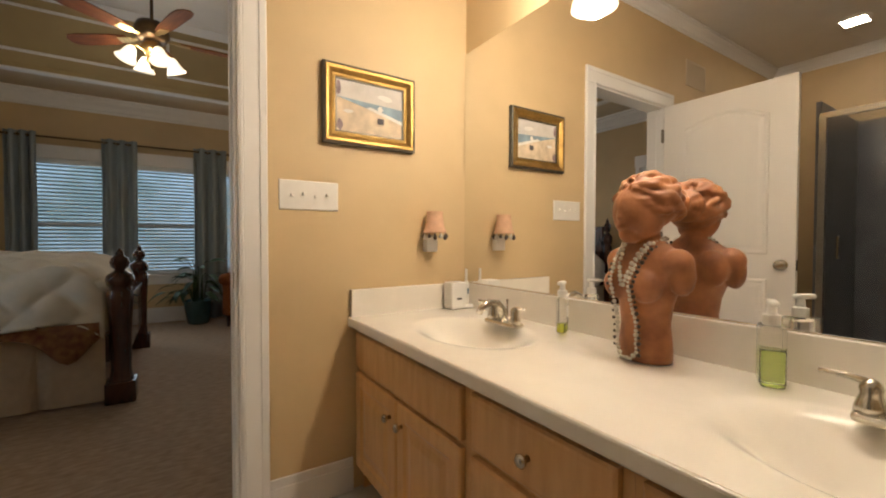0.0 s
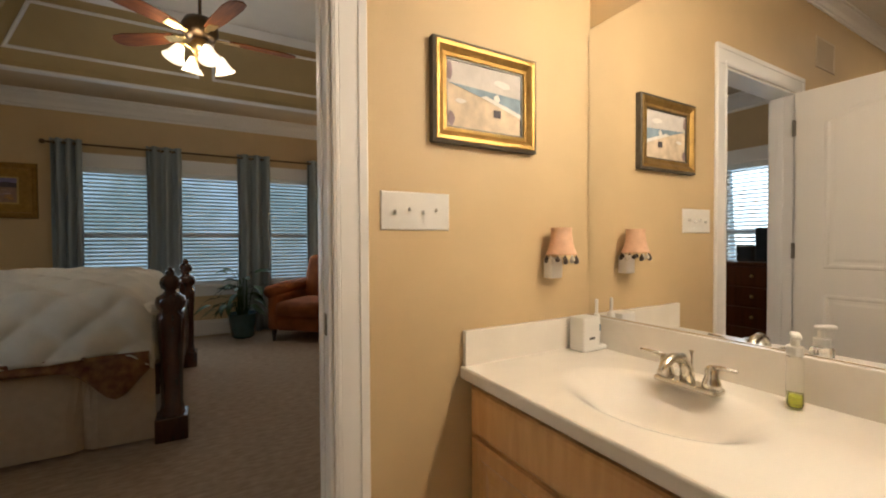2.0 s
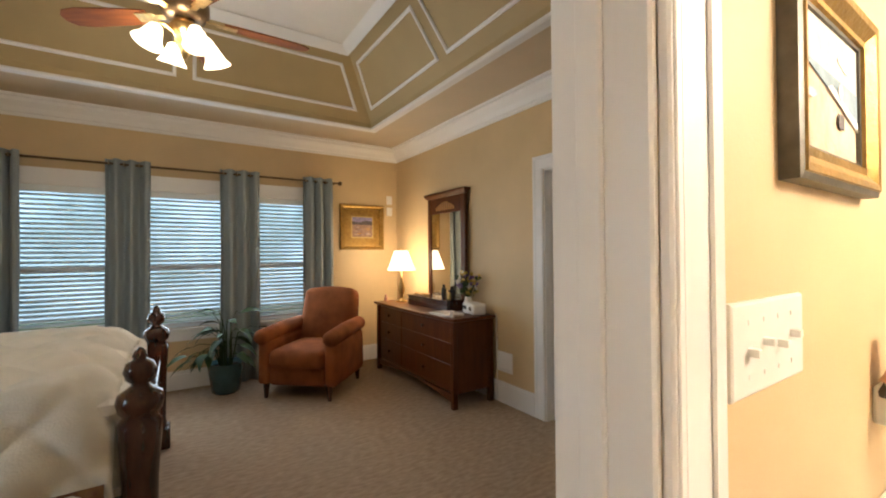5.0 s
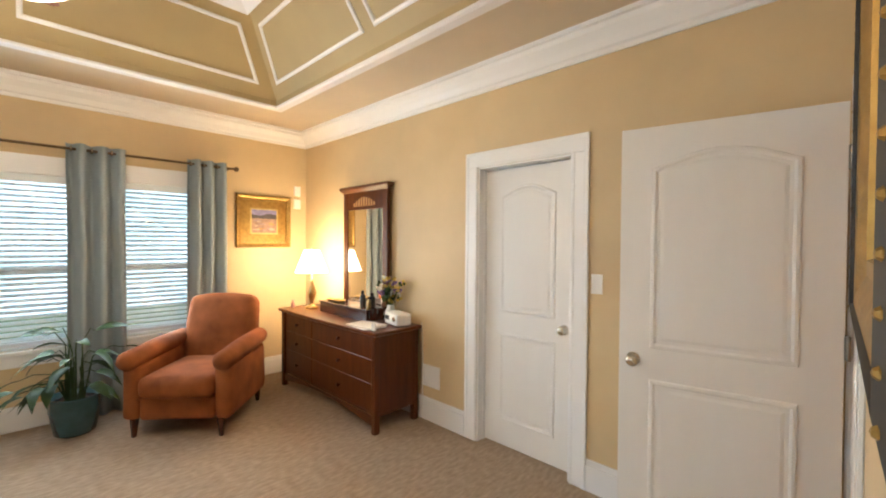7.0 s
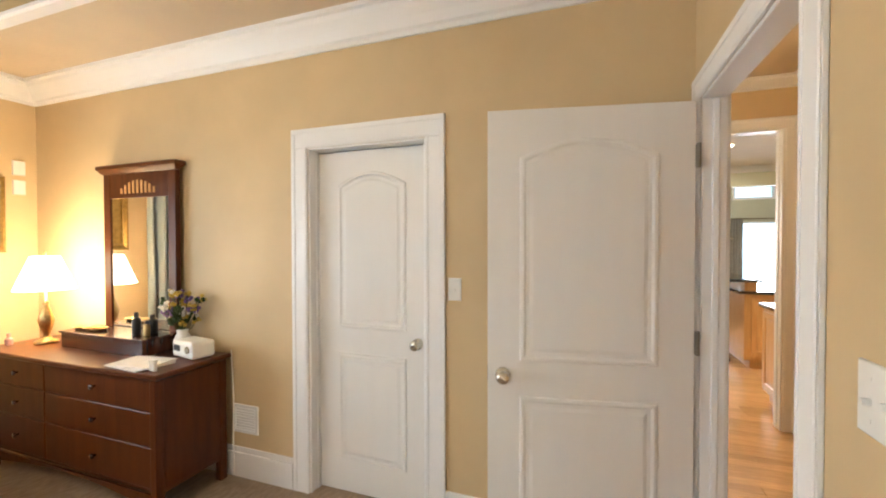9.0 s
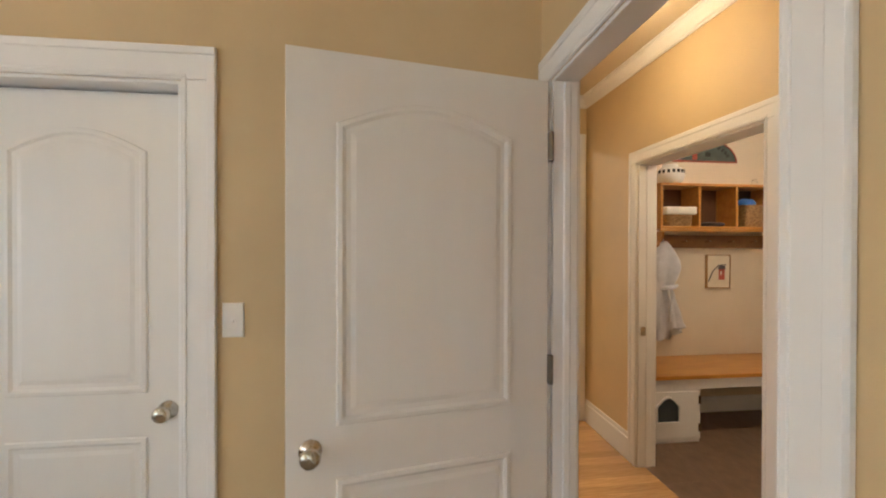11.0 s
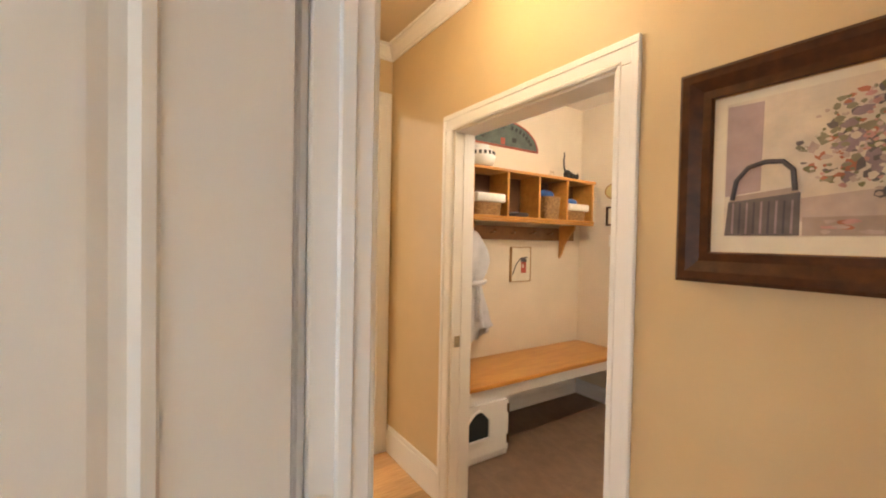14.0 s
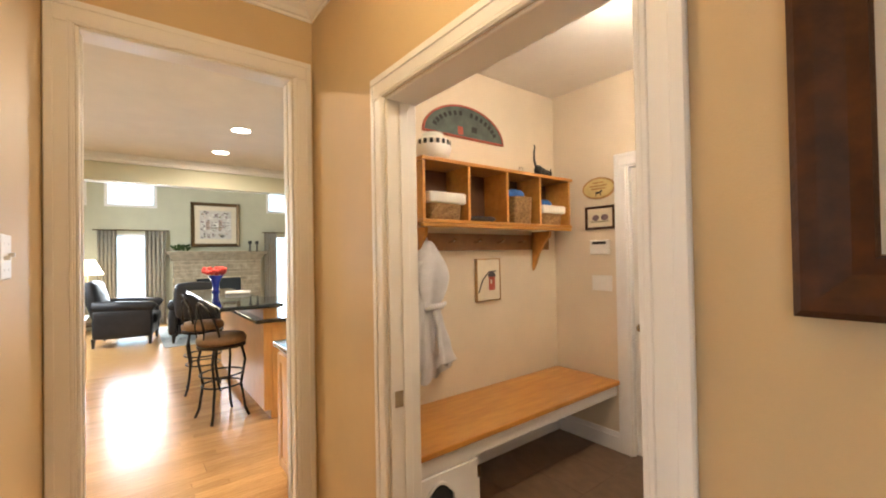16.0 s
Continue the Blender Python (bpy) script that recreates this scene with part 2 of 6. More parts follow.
def tube(bm, pts, r, n=8):
    pts = [Vector(p) for p in pts]
    rs = r if isinstance(r, (list, tuple)) else [r] * len(pts)
    loops = []
    for i, p in enumerate(pts):
        d = (pts[min(i + 1, len(pts) - 1)] - pts[max(i - 1, 0)]).normalized()
        up = Vector((0, 0, 1)) if abs(d.z) < 0.9 else Vector((1, 0, 0))
        u = d.cross(up).normalized()
        v = d.cross(u)
        loops.append([bm.verts.new(p + (u * math.cos(2 * math.pi * k / n) + v * math.sin(2 * math.pi * k / n)) * rs[i]) for k in range(n)])
    for a, b in zip(loops, loops[1:]):
        for k in range(n):
            bm.faces.new((a[k], a[(k + 1) % n], b[(k + 1) % n], b[k]))
    bm.faces.new(loops[0])
    bm.faces.new(loops[-1])
    return bm


def ball(bm, c, r, n=10, squash=1.0):
    m = Matrix.Translation(c) @ Matrix.Diagonal((r, r, r * squash, 1))
    bmesh.ops.create_uvsphere(bm, u_segments=n, v_segments=max(5, n // 2 + 1), radius=1, matrix=m)
    return bm


FACE_S = Matrix(((1, 0, 0, 0), (0, 0, -1, 0), (0, 1, 0, 0), (0, 0, 0, 1)))   # flat things that look towards -y
FACE_N = Matrix(((-1, 0, 0, 0), (0, 0, 1, 0), (0, 1, 0, 0), (0, 0, 0, 1)))   # towards +y
FACE_W = Matrix(((0, 0, -1, 0), (-1, 0, 0, 0), (0, 1, 0, 0), (0, 0, 0, 1)))  # towards -x
FACE_E = Matrix(((0, 0, 1, 0), (1, 0, 0, 0), (0, 1, 0, 0), (0, 0, 0, 1)))    # towards +x


def at(where, face=Matrix()):
    return Matrix.Translation(where) @ face


# ---- structure ----
H = 2.74


def wall_run(name, axis, fixed, thick, a, b, holes, material, label, top=H):
    """A straight wall along x or y with holes (from, to, bottom, top) through it."""
    bm = bmesh.new()

    def piece(u0, u1, z0, z1):
        if u1 - u0 < 1e-4 or z1 - z0 < 1e-4:
            return
        if axis == "x":
            box(bm, u0, u1, fixed, fixed + thick, z0, z1)
        else:
            box(bm, fixed, fixed + thick, u0, u1, z0, z1)
    u = a
    for h0, h1, z0, z1 in sorted(holes):
        piece(u, h0, 0, top)
        piece(h0, h1, 0, z0)
        piece(h0, h1, z1, top)
        u = h1
    piece(u, b, 0, top)
    return struct(name, bm, material, label, "wall")


WIN = ((-1.22, -0.44), (-0.29, 0.48), (0.66, 1.38))
# bedroom: x -2.35..2.49, y 2.25..6.84
wall_run("wall_north", "x", 6.84, 0.14, -2.49, 2.63, [(a, b, 0.62, 1.99) for a, b in WIN], PAINT, "tan painted bedroom wall with three windows", 2.9)
wall_run("wall_east", "y", 2.49, 0.13, 2.25, 6.84, [(3.475, 4.215, 0.0, 2.03)], PAINT, "tan painted bedroom wall with closet door", 2.9)
wall_run("wall_west", "y", -2.49, 0.14, 2.25, 6.84, [(2.74, 3.50, 0.62, 1.99)], PAINT, "tan bedroom wall behind the bed with a window", 2.9)
wall_run("wall_between", "x", 2.13, 0.12, -2.49, 1.552, [(-0.405, 0.398, 0.0, 2.045)], PAINT, "tan painted wall between bedroom and bathroom", 2.9)
wall_run("wall_hall_north", "x", 2.165, 0.085, 1.552, 4.385, [(1.5525, 2.385, 0.0, 2.055)], PAINT, "tan painted wall between bedroom and hall", 2.9)
# bathroom
wall_run("wall_bath_east", "y", 1.425, 0.115, -0.9, 2.13, [], PAINT, "tan bathroom wall carrying the mirror")
wall_run("wall_bath_west", "y", -2.49, 0.12, -0.9, 2.13, [], PAINT, "tan bathroom wall beyond the shower")
wall_run("wall_bath_south", "x", -1.02, 0.12, -2.49, 2.42, [], PAINT, "plain tan bathroom end wall")
# hall and mudroom
wall_run("wall_hall_south", "x", 1.03, 0.12, 1.54, 4.385, [(2.68, 3.635, 0.0, 2.05)], PAINT, "tan hall wall with the mudroom opening")
wall_run("wall_hall_end", "y", 4.385, 0.12, 1.03, 2.25, [(1.25, 2.072, 0.0, 2.36)], PAINT, "tan hall end wall with tall cased opening")
wall_run("wall_mud_east", "y", 4.43, 0.08, -0.92, 1.03, [], PAINT_PALE, "pale cream mudroom wall behind the bench")
wall_run("wall_mud_south", "x", -1.02, 0.11, 2.42, 4.51, [(2.96, 3.80, 0.0, 2.07)], PAINT_PALE, "pale cream mudroom wall with a side door")
wall_run("wall_mud_west", "y", 2.30, 0.12, -0.91, 1.03, [], PAINT_PALE, "pale cream mudroom wall")
struct("wall_mud_lining", boxes((2.42, 2.68, 1.022, 1.03, 0, H), (3.635, 4.43, 1.022, 1.03, 0, H), (2.68, 3.635, 1.022, 1.03, 2.05, H)), PAINT_PALE, "pale cream mudroom side of the hall wall", "wall")
# kitchen and great room
wall_run("wall_kitchen_north", "x", 3.4, 0.12, 4.505, 13.62, [], PAINT_GREEN, "pale wall of the kitchen and great room", 4.4)
wall_run("wall_kitchen_west", "y", 4.40, 0.105, 2.25, 3.52, [], PAINT_GREEN, "pale kitchen wall beside the opening")
wall_run("wall_kitchen_west_lower", "y", 4.51, 0.10, -4.0, 1.03, [], PAINT_GREEN, "pale kitchen wall behind the cabinets")
wall_run("wall_great_south", "x", -4.12, 0.12, 4.51, 13.62, [], PAINT_GREEN, "pale great room wall", 4.4)
wall_run("wall_far", "y", 13.5, 0.14, -4.0, 3.4, [(1.42, 2.20, 0.15, 2.02), (-2.2, -1.14, 0.15, 2.02)], PAINT_GREEN, "sage grey fireplace wall with windows", 2.5)
bm = boxes((13.5, 13.64, -4.0, -1.85, 2.5, 4.4), (13.5, 13.64, -1.0, 1.45, 2.5, 4.4), (13.5, 13.64, 2.25, 2.65, 2.5, 4.4), (13.5, 13.64, 3.3, 3.4, 2.5, 4.4))
for a, b in ((-1.85, -1.0), (1.45, 2.25), (2.65, 3.3)):
    box(bm, 13.5, 13.64, a, b, 2.5, 2.66)
    box(bm, 13.5, 13.64, a, b, 3.12, 4.4)
struct("wall_far_upper", bm, PAINT_GREEN, "sage grey upper wall with transom windows", "wall")
struct("beam", boxes((8.55, 8.75, -4.0, 3.4, 2.40, 4.4)), PAINT_GREEN, "sage painted header between kitchen and great room", "beam")

# floors
struct("floor_bedroom", boxes((-2.49, 2.62, 2.19, 6.98, -0.08, 0.0)), CARPET, "beige looped carpet over the whole bedroom", "carpet")
struct("floor_closet", boxes((2.62, 3.4, 3.2, 4.6, -0.08, -0.002)), CARPET, "beige carpet behind the closet door", "carpet")
bath_floor = struct("floor_bath", boxes((-2.49, 1.54, -1.02, 2.19, -0.08, -0.008)), BTILE, "pale bathroom tile floor", "floor")
mud_floor = struct("floor_mudroom", boxes((2.30, 4.51, -1.02, 1.09, -0.08, -0.008)), TILE, "brown mudroom tile floor", "floor")
wood_floor = struct("floor_wood", boxes((1.54, 13.64, 1.09, 2.19, -0.08, -0.012), (4.51, 13.64, 2.19, 3.52, -0.08, -0.012), (4.51, 13.64, -4.12, 1.09, -0.08, -0.012)), BLACK, "honey oak board floor", "floor")

# ceilings
bm = bmesh.new()
R = rect(-2.49, 2.62, 2.13, 6.98)
rings(bm, R, [(0.0, 2.735), (0.80, 2.735)], fill=False)
struct("ceiling_soffit", bm, PAINT_SOFFIT, "tan painted flat border of the tray ceiling", "ceiling")
T = rect(-1.66, 1.80, 2.97, 6.08)
bm = rings(bmesh.new(), T, [(0.0, 2.735), (0.0, 2.78), (0.40, 3.32)], fill=False)
struct("ceiling_tray", bm, PAINT_TRAY, "olive tan sloping sides of the tray ceiling", "ceiling")
bm = rings(bmesh.new(), inset(T, 0.40), [(0.0, 3.32), (0.10, 3.321)])
struct("ceiling_flat", bm, CEIL, "white flat centre of the tray ceiling", "ceiling")
bm = rings(bmesh.new(), inset(T, 0.385), [(0.0, 3.30), (0.02, 3.26), (0.06, 3.285), (0.11, 3.315)], fill=False)
struct("trim_tray_top", bm, WHITE, "white moulding round the flat ceiling", "trim")
bm = rings(bmesh.new(), T, [(-0.09, 2.733), (-0.085, 2.715), (-0.02, 2.712), (-0.006, 2.72), (-0.002, 2.76)], fill=False)
struct("trim_tray_lip", bm, WHITE, "white moulding at the edge of the tray", "trim")
struct("ceiling_bath", boxes((-2.49, 1.54, -1.02, 2.19, H, H + 0.1)), CEIL, "white bathroom ceiling", "ceiling")
struct("ceiling_hall", boxes((1.54, 4.505, 1.06, 2.24, H + 0.02, H + 0.12)), PAINT_SOFFIT, "warm tan hall ceiling", "ceiling")
struct("ceiling_mudroom", boxes((2.30, 4.51, -1.02, 1.06, H, H + 0.1)), CEIL, "white mudroom ceiling", "ceiling")
struct("ceiling_kitchen", boxes((4.505, 8.55, -4.12, 3.52, 2.72, 2.82)), CEIL, "white kitchen ceiling", "ceiling")
struct("ceiling_great_room", boxes((8.55, 13.64, -4.12, 3.52, 4.4, 4.5)), CEIL, "high white great room ceiling", "ceiling")

# crown mouldings
CROWN = [(0.0, 0.0), (0.012, 0.0), (0.014, 0.022), (0.03, 0.03), (0.05, 0.065), (0.085, 0.10), (0.09, 0.125), (0.11, 0.128), (0.11, 0.15)]


def crown(name, r, top, size=1.0):
    bm = rings(bmesh.new(), r, [(d * size, top - 0.15 * size + h * size) for d, h in CROWN], fill=False)
    return struct(name, bm, WHITE, "white stepped crown moulding", "trim")


crown("trim_crown_bedroom", rect(-2.35, 2.49, 2.25, 6.84), 2.735, 1.12)
crown("trim_crown_bath", rect(-2.37, 1.425, -0.9, 2.13), H, 0.6)
crown("trim_crown_hall", rect(1.54, 4.385, 1.15, 2.165), H + 0.02, 0.6)
struct("trim_crown_beam", boxes((8.47, 8.55, -4.0, 3.4, 2.66, 2.72), (8.50, 8.55, -4.0, 3.4, 2.62, 2.66)), WHITE, "white crown on the header", "trim")

# baseboards
def base(name, runs, h=0.19):
    bm = bmesh.new()
    for axis, f, s, a, b in runs:
        for z0, z1, d in ((0, h - 0.035, 0.015), (h - 0.035, h, 0.009)):
            lo, hi = (f, f + s * d) if s > 0 else (f + s * d, f)
            if axis == "x":
                box(bm, a, b, lo, hi, z0, z1, 0.002, 1)
            else:
                box(bm, lo, hi, a, b, z0, z1, 0.002, 1)
    return struct(name, bm, WHITE, "white painted baseboard", "baseboard")


base("baseboard_bedroom", [("x", 6.84, -1, -2.35, 2.47), ("y", 2.49, -1, 4.335, 6.82), ("y", 2.49, -1, 2.27, 3.385), ("y", -2.35, 1, 2.27, 6.82), ("x", 2.25, 1, 0.48, 1.47), ("x", 2.25, 1, -2.33, -0.52)])
base("baseboard_bath", [("x", 2.13, -1, 0.48, 0.83), ("x", 2.13, -1, -2.35, -0.52)], 0.14)
base("baseboard_hall", [("x", 1.15, 1, 1.56, 2.59), ("x", 1.15, 1, 3.725, 4.37), ("x", 2.165, -1, 2.48, 4.37)])
base("baseboard_mudroom", [("x", -0.91, 1, 3.89, 4.42), ("y", 4.43, -1, -0.89, 0.4)], 0.14)


# casings and jambs
def casing(name, axis, f, side, a, b, top, w=0.10, jamb=0.0):
    """Casing round an opening a..b on the face f of a wall, looking to side; jamb lines the opening's depth."""
    bm = bmesh.new()

    def bar(u0, u1, z0, z1, d0, d1):
        lo, hi = sorted((f + side * d0, f + side * d1))
        if axis == "x":
            box(bm, u0, u1, lo, hi, z0, z1, 0.003, 1)
        else:
            box(bm, lo, hi, u0, u1, z0, z1, 0.003, 1)
    for u, s in ((a, -1), (b, 1)):
        bar(*sorted((u, u + s * w)), 0, top - 0.0005, 0.0, 0.014)
        bar(*sorted((u + s * w, u + s * (w - 0.028))), 0, top + w - 0.0285, 0.0125, 0.0185)
        bar(*sorted((u + s * 0.006, u + s * 0.02)), 0, top + 0.006, 0.0125, 0.0162)
    bar(a - w, b + w, top, top + w, 0.0, 0.0142)
    bar(a - w, b + w, top + w - 0.028, top + w, 0.0126, 0.0187)
    bar(a - 0.02, b + 0.02, top + 0.0065, top + 0.02, 0.0126, 0.0164)
    if jamb:
        bar(a - 0.001, a + 0.012, 0, top, 0.002, -jamb)
        bar(b - 0.012, b + 0.001, 0, top, 0.002, -jamb)
        bar(a + 0.012, b - 0.012, top - 0.012, top + 0.001, 0.002, -jamb)
        bar(a + 0.0105, a + 0.019, 0, top - 0.0125, -jamb * 0.40, -jamb * 0.68)
        bar(b - 0.019, b - 0.0105, 0, top - 0.0125, -jamb * 0.40, -jamb * 0.68)
    return struct(name, bm, WHITE, "white painted door casing", "trim")


casing("trim_bath_door", "x", 2.13, -1, -0.405, 0.398, 2.045, 0.10, 0.122)
casing("trim_bath_door_bedroom", "x", 2.25, 1, -0.405, 0.398, 2.045, 0.10)
casing("trim_hall_door", "x", 2.25, 1, 1.552, 2.385, 2.055, 0.09, 0.087)
casing("trim_hall_door_hall", "x", 2.165, -1, 1.552, 2.385, 2.055, 0.09)
casing("trim_closet", "y", 2.49, -1, 3.475, 4.215, 2.03, 0.11, 0.13)
casing("trim_mudroom", "x", 1.15, 1, 2.68, 3.635, 2.05, 0.085, 0.13)
casing("trim_kitchen_opening", "y", 4.385, -1, 1.25, 2.072, 2.36, 0.088, 0.122)
casing("trim_mud_door", "x", -0.91, 1, 2.96, 3.80, 2.07, 0.09, 0.11)


# windows with casing, sash and blinds
def window(name, a, b, z0, z1, y, group):
    w = thing(name, ((a + b) / 2, y, z0), "white sash window with closed-down white horizontal blinds", "window", group)
    w["kind"] = "structure"
    hw, h = (b - a) / 2, z1 - z0
    bm = boxes((-hw - 0.05, -hw, -0.018, 0, -0.02, h + 0.14), (hw, hw + 0.05, -0.018, 0, -0.02, h + 0.14), (-hw - 0.06, hw + 0.06, -0.022, 0, h, h + 0.15), bevel=0.003)
    part("casing", bm, WHITE, w)
    part("window_sill", boxes((-hw - 0.07, hw + 0.07, -0.05, 0.06, -0.03, 0.0), (-hw - 0.05, hw + 0.05, -0.016, 0.0, -0.13, -0.0305), bevel=0.004), WHITE, w)
    bm = boxes((-hw, -hw + 0.05, 0.05, 0.09, 0, h), (hw - 0.05, hw, 0.05, 0.09, 0, h), (-hw + 0.05, hw - 0.05, 0.05, 0.09, h - 0.05, h), (-hw + 0.05, hw - 0.05, 0.05, 0.09, 0, 0.05), (-hw + 0.05, hw - 0.05, 0.045, 0.095, h * 0.43, h * 0.43 + 0.05))
    part("window_frame", bm, WHITE, w)
    g = part("pane", boxes((-hw + 0.05, hw - 0.05, 0.068, 0.072, 0.05, h - 0.05)), WINDOW_GLASS, w)
    g.visible_shadow = False
    part("headrail", boxes((-hw + 0.004, hw - 0.004, 0.0, 0.045, h - 0.06, h), bevel=0.003), BLIND, w)
    n = int((h - 0.09) / 0.043)
    me = None
    for i in range(n):
        bm = bmesh.new()
        if me is None:
            rows = []
            for k in range(5):
                u = -0.024 + 0.012 * k
                c = 0.003 * (1 - (u / 0.024) ** 2)
                v = Vector((0, u, c))
                v.rotate(Euler((radians(28), 0, 0)))
                rows.append([bm.verts.new((x, v.y, v.z + o)) for x, o in ((-hw + 0.006, 0.001), (hw - 0.006, 0.001), (hw - 0.006, -0.0015), (-hw + 0.006, -0.0015))])
            for p, q in zip(rows, rows[1:]):
                for e in range(4):
                    bm.faces.new((p[e], p[(e + 1) % 4], q[(e + 1) % 4], q[e]))
            s = part("slat", bm, BLIND, w)
            me = s.data
        else:
            bm.free()
            s = new("slat", me)
            s.parent = w
        s.location = (0, 0.022, h - 0.085 - i * 0.043)
    bm = bmesh.new()
    for x in (-hw * 0.6, hw * 0.6):
        tube(bm, [(x, -0.005, h - 0.06), (x, -0.005, 0.03)], 0.0012, 5)
    part("blind_cord", bm, BLIND, w)
    part("bottom_rail", boxes((-hw + 0.005, hw - 0.005, 0.004, 0.04, 0.004, 0.022), bevel=0.003), BLIND, w)
    return w


for i, (a, b) in enumerate(WIN):
    window("window_%d" % (i + 1), a, b, 0.62, 1.99, 6.84, "bedroom windows")

window("window_4", 2.74, 3.50, 0.62, 1.99, 6.84, "bedroom windows").matrix_world = pose(-2.35, 3.12, 0.62, 0, 0, 90)

# ground and trees beyond the windows
GARDEN = bpy.data.materials.new("bright_garden_distance")
GARDEN.use_nodes = True
gt = GARDEN.node_tree
gb = gt.nodes["Principled BSDF"]
gc, gn, gr = gt.nodes.new("ShaderNodeTexCoord"), gt.nodes.new("ShaderNodeTexNoise"), gt.nodes.new("ShaderNodeValToRGB")
gn.inputs["Scale"].default_value, gn.inputs["Detail"].default_value = 0.9, 8
gr.color_ramp.elements[0].position, gr.color_ramp.elements[0].color = 0.36, (0.26, 0.42, 0.50, 1)
gr.color_ramp.elements[1].position, gr.color_ramp.elements[1].color = 0.62, (0.52, 0.76, 1.0, 1)
gt.links.new(gc.outputs["Object"], gn.inputs["Vector"])
gt.links.new(gn.outputs[0], gr.inputs[0])
gt.links.new(gr.outputs[0], gb.inputs["Emission Color"])
gb.inputs["Emission Strength"].default_value = 0.95
gb.inputs["Base Color"].default_value = (0.05, 0.07, 0.05, 1)
struct("backdrop_garden", boxes((-14, 12, 15.0, 15.1, -1, 9)), GARDEN, "bright sky and trees seen through the blinds", "backdrop")
struct("backdrop_side", boxes((-10.1, -10.0, -6, 12, -1, 9)), GARDEN, "bright sky and trees beyond the side window", "backdrop")
struct("backdrop_street", boxes((19.5, 19.6, -9, 9, -1, 8)), GARDEN, "bright garden beyond the great room windows", "backdrop")
GRASS = mat("lawn", (0.07, 0.12, 0.04), 0.9, scale=5, vary=0.4, bump=0.5, bump_scale=60)
struct("ground", boxes((-300, 300, -300, 300, -0.30, -0.2)), GRASS, "green lawn round the house", "ground")
# unseen slab above the ceilings, added to block sky and sun
struct("roof", boxes((-2.6, 13.7, -4.2, 7.1, 4.55, 4.7)), CEIL, "unseen slab over the house that keeps sky light out", "roof")
struct("closet_box", boxes((3.4, 3.45, 3.2, 4.6, 0, 2.4), (2.62, 3.45, 3.15, 3.2, 0, 2.4), (2.62, 3.45, 4.6, 4.65, 0, 2.4), (2.62, 3.45, 3.15, 4.65, 2.4, 2.45)), PAINT, "plain closet walls behind the door", "wall")


# ---- doors ----
def arch(x0, x1, y0, y1, rise, n=10):
    pts = [(x0, y0), (x1, y0), (x1, y1)]
    for i in range(1, n):
        u = i / n
        pts.append((x1 + (x0 - x1) * u, y1 + rise * math.sin(math.pi * u)))
    return pts + [(x0, y1)]


HINGE = mat("dull_nickel_hinge", (0.22, 0.20, 0.17), 0.4, 0.8, vary=0.1)
PANEL = [(0.0, 0.0), (0.004, 0.006), (0.016, 0.007), (0.026, 0.0015), (0.04, 0.001), (0.055, 0.004)]


def knob(parent, where, face, name="door_knob"):
    k = part(name, lathe([(0.032, 0), (0.032, 0.006), (0.012, 0.010), (0.011, 0.028), (0.024, 0.036), (0.029, 0.048), (0.024, 0.060), (0.006, 0.064)], 18), NICKEL, parent, "round brushed nickel knob", True)
    k.matrix_basis = at(where, face)
    return k


def panel_door(name, w, h, label, m, knob_x, hinges=True):
    """A two-panel door with an arched upper panel; it stands with its hinge edge at the origin and runs along +x."""
    d = tagged(new(name), label, "door", kind="structure")
    d.matrix_world = m
    part("leaf", boxes((0, w, -0.0175, 0.0175, 0.008, h), bevel=0.002), DOORW, d)
    for face, f in (("S", FACE_S), ("N", FACE_N)):
        s = 1 if face == "S" else -1
        for nm, pts in (("upper_panel", arch(0.135, w - 0.135, 0.98, h - 0.20, 0.075)), ("lower_panel", rect(0.135, w - 0.135, 0.19, 0.83))):
            pts = [(s * x, y) for x, y in pts]
            part(nm, rings(bmesh.new(), pts, PANEL, at((0, -0.0176 * s, 0), f)), DOORW, d, smooth=False)
        knob(d, (knob_x, -0.0176 * s, 0.92), f)
    if hinges:
        for z in (0.25, 1.08, 1.82):
            bm = boxes((-0.012, 0.002, -0.019, 0.0195, z - 0.045, z + 0.045), bevel=0.001)
            lathe([(0.008, z - 0.048), (0.008, z + 0.048)], 10, bm, (-0.008, 0.024, 0))
            part("hinge", bm, HINGE, d, "brushed nickel hinge")
    part("latch_plate", boxes((w - 0.0005, w + 0.0015, -0.0115, 0.0115, 0.89, 0.95)), NICKEL, d)
    return d


def swing(x, y, dx, dy):
    return pose(x, y, 0, 0, 0, math.degrees(math.atan2(dy, dx)))


panel_door("door_hall", 0.815, 2.035, "white two-panel door standing open into the bedroom", swing(2.375, 2.278, -0.155, 0.81), 0.75)
panel_door("door_bath", 0.765, 2.03, "white two-panel door standing open into the bathroom", swing(-0.375, 2.105, -0.02, -1), 0.70)
panel_door("door_closet", 0.712, 2.012, "closed white two-panel closet door", swing(2.585, 4.201, 0, -1), 0.645, False)
panel_door("door_mudroom", 0.81, 2.05, "closed white side door in the mudroom", swing(2.975, -0.96, 1, 0), 0.745, False)
for x, y in ((0.384, 2.16),):
    tagged(part("strike_plate", boxes((x, x + 0.0015, y - 0.014, y + 0.02, 0.885, 0.945)), NICKEL), "brushed nickel strike plate on the white jamb", "strike plate")
tagged(part("strike_plate", boxes((3.620, 3.6222, 1.10, 1.135, 0.89, 0.95)), NICKEL), "nickel strike plate on the mudroom jamb", "strike plate")


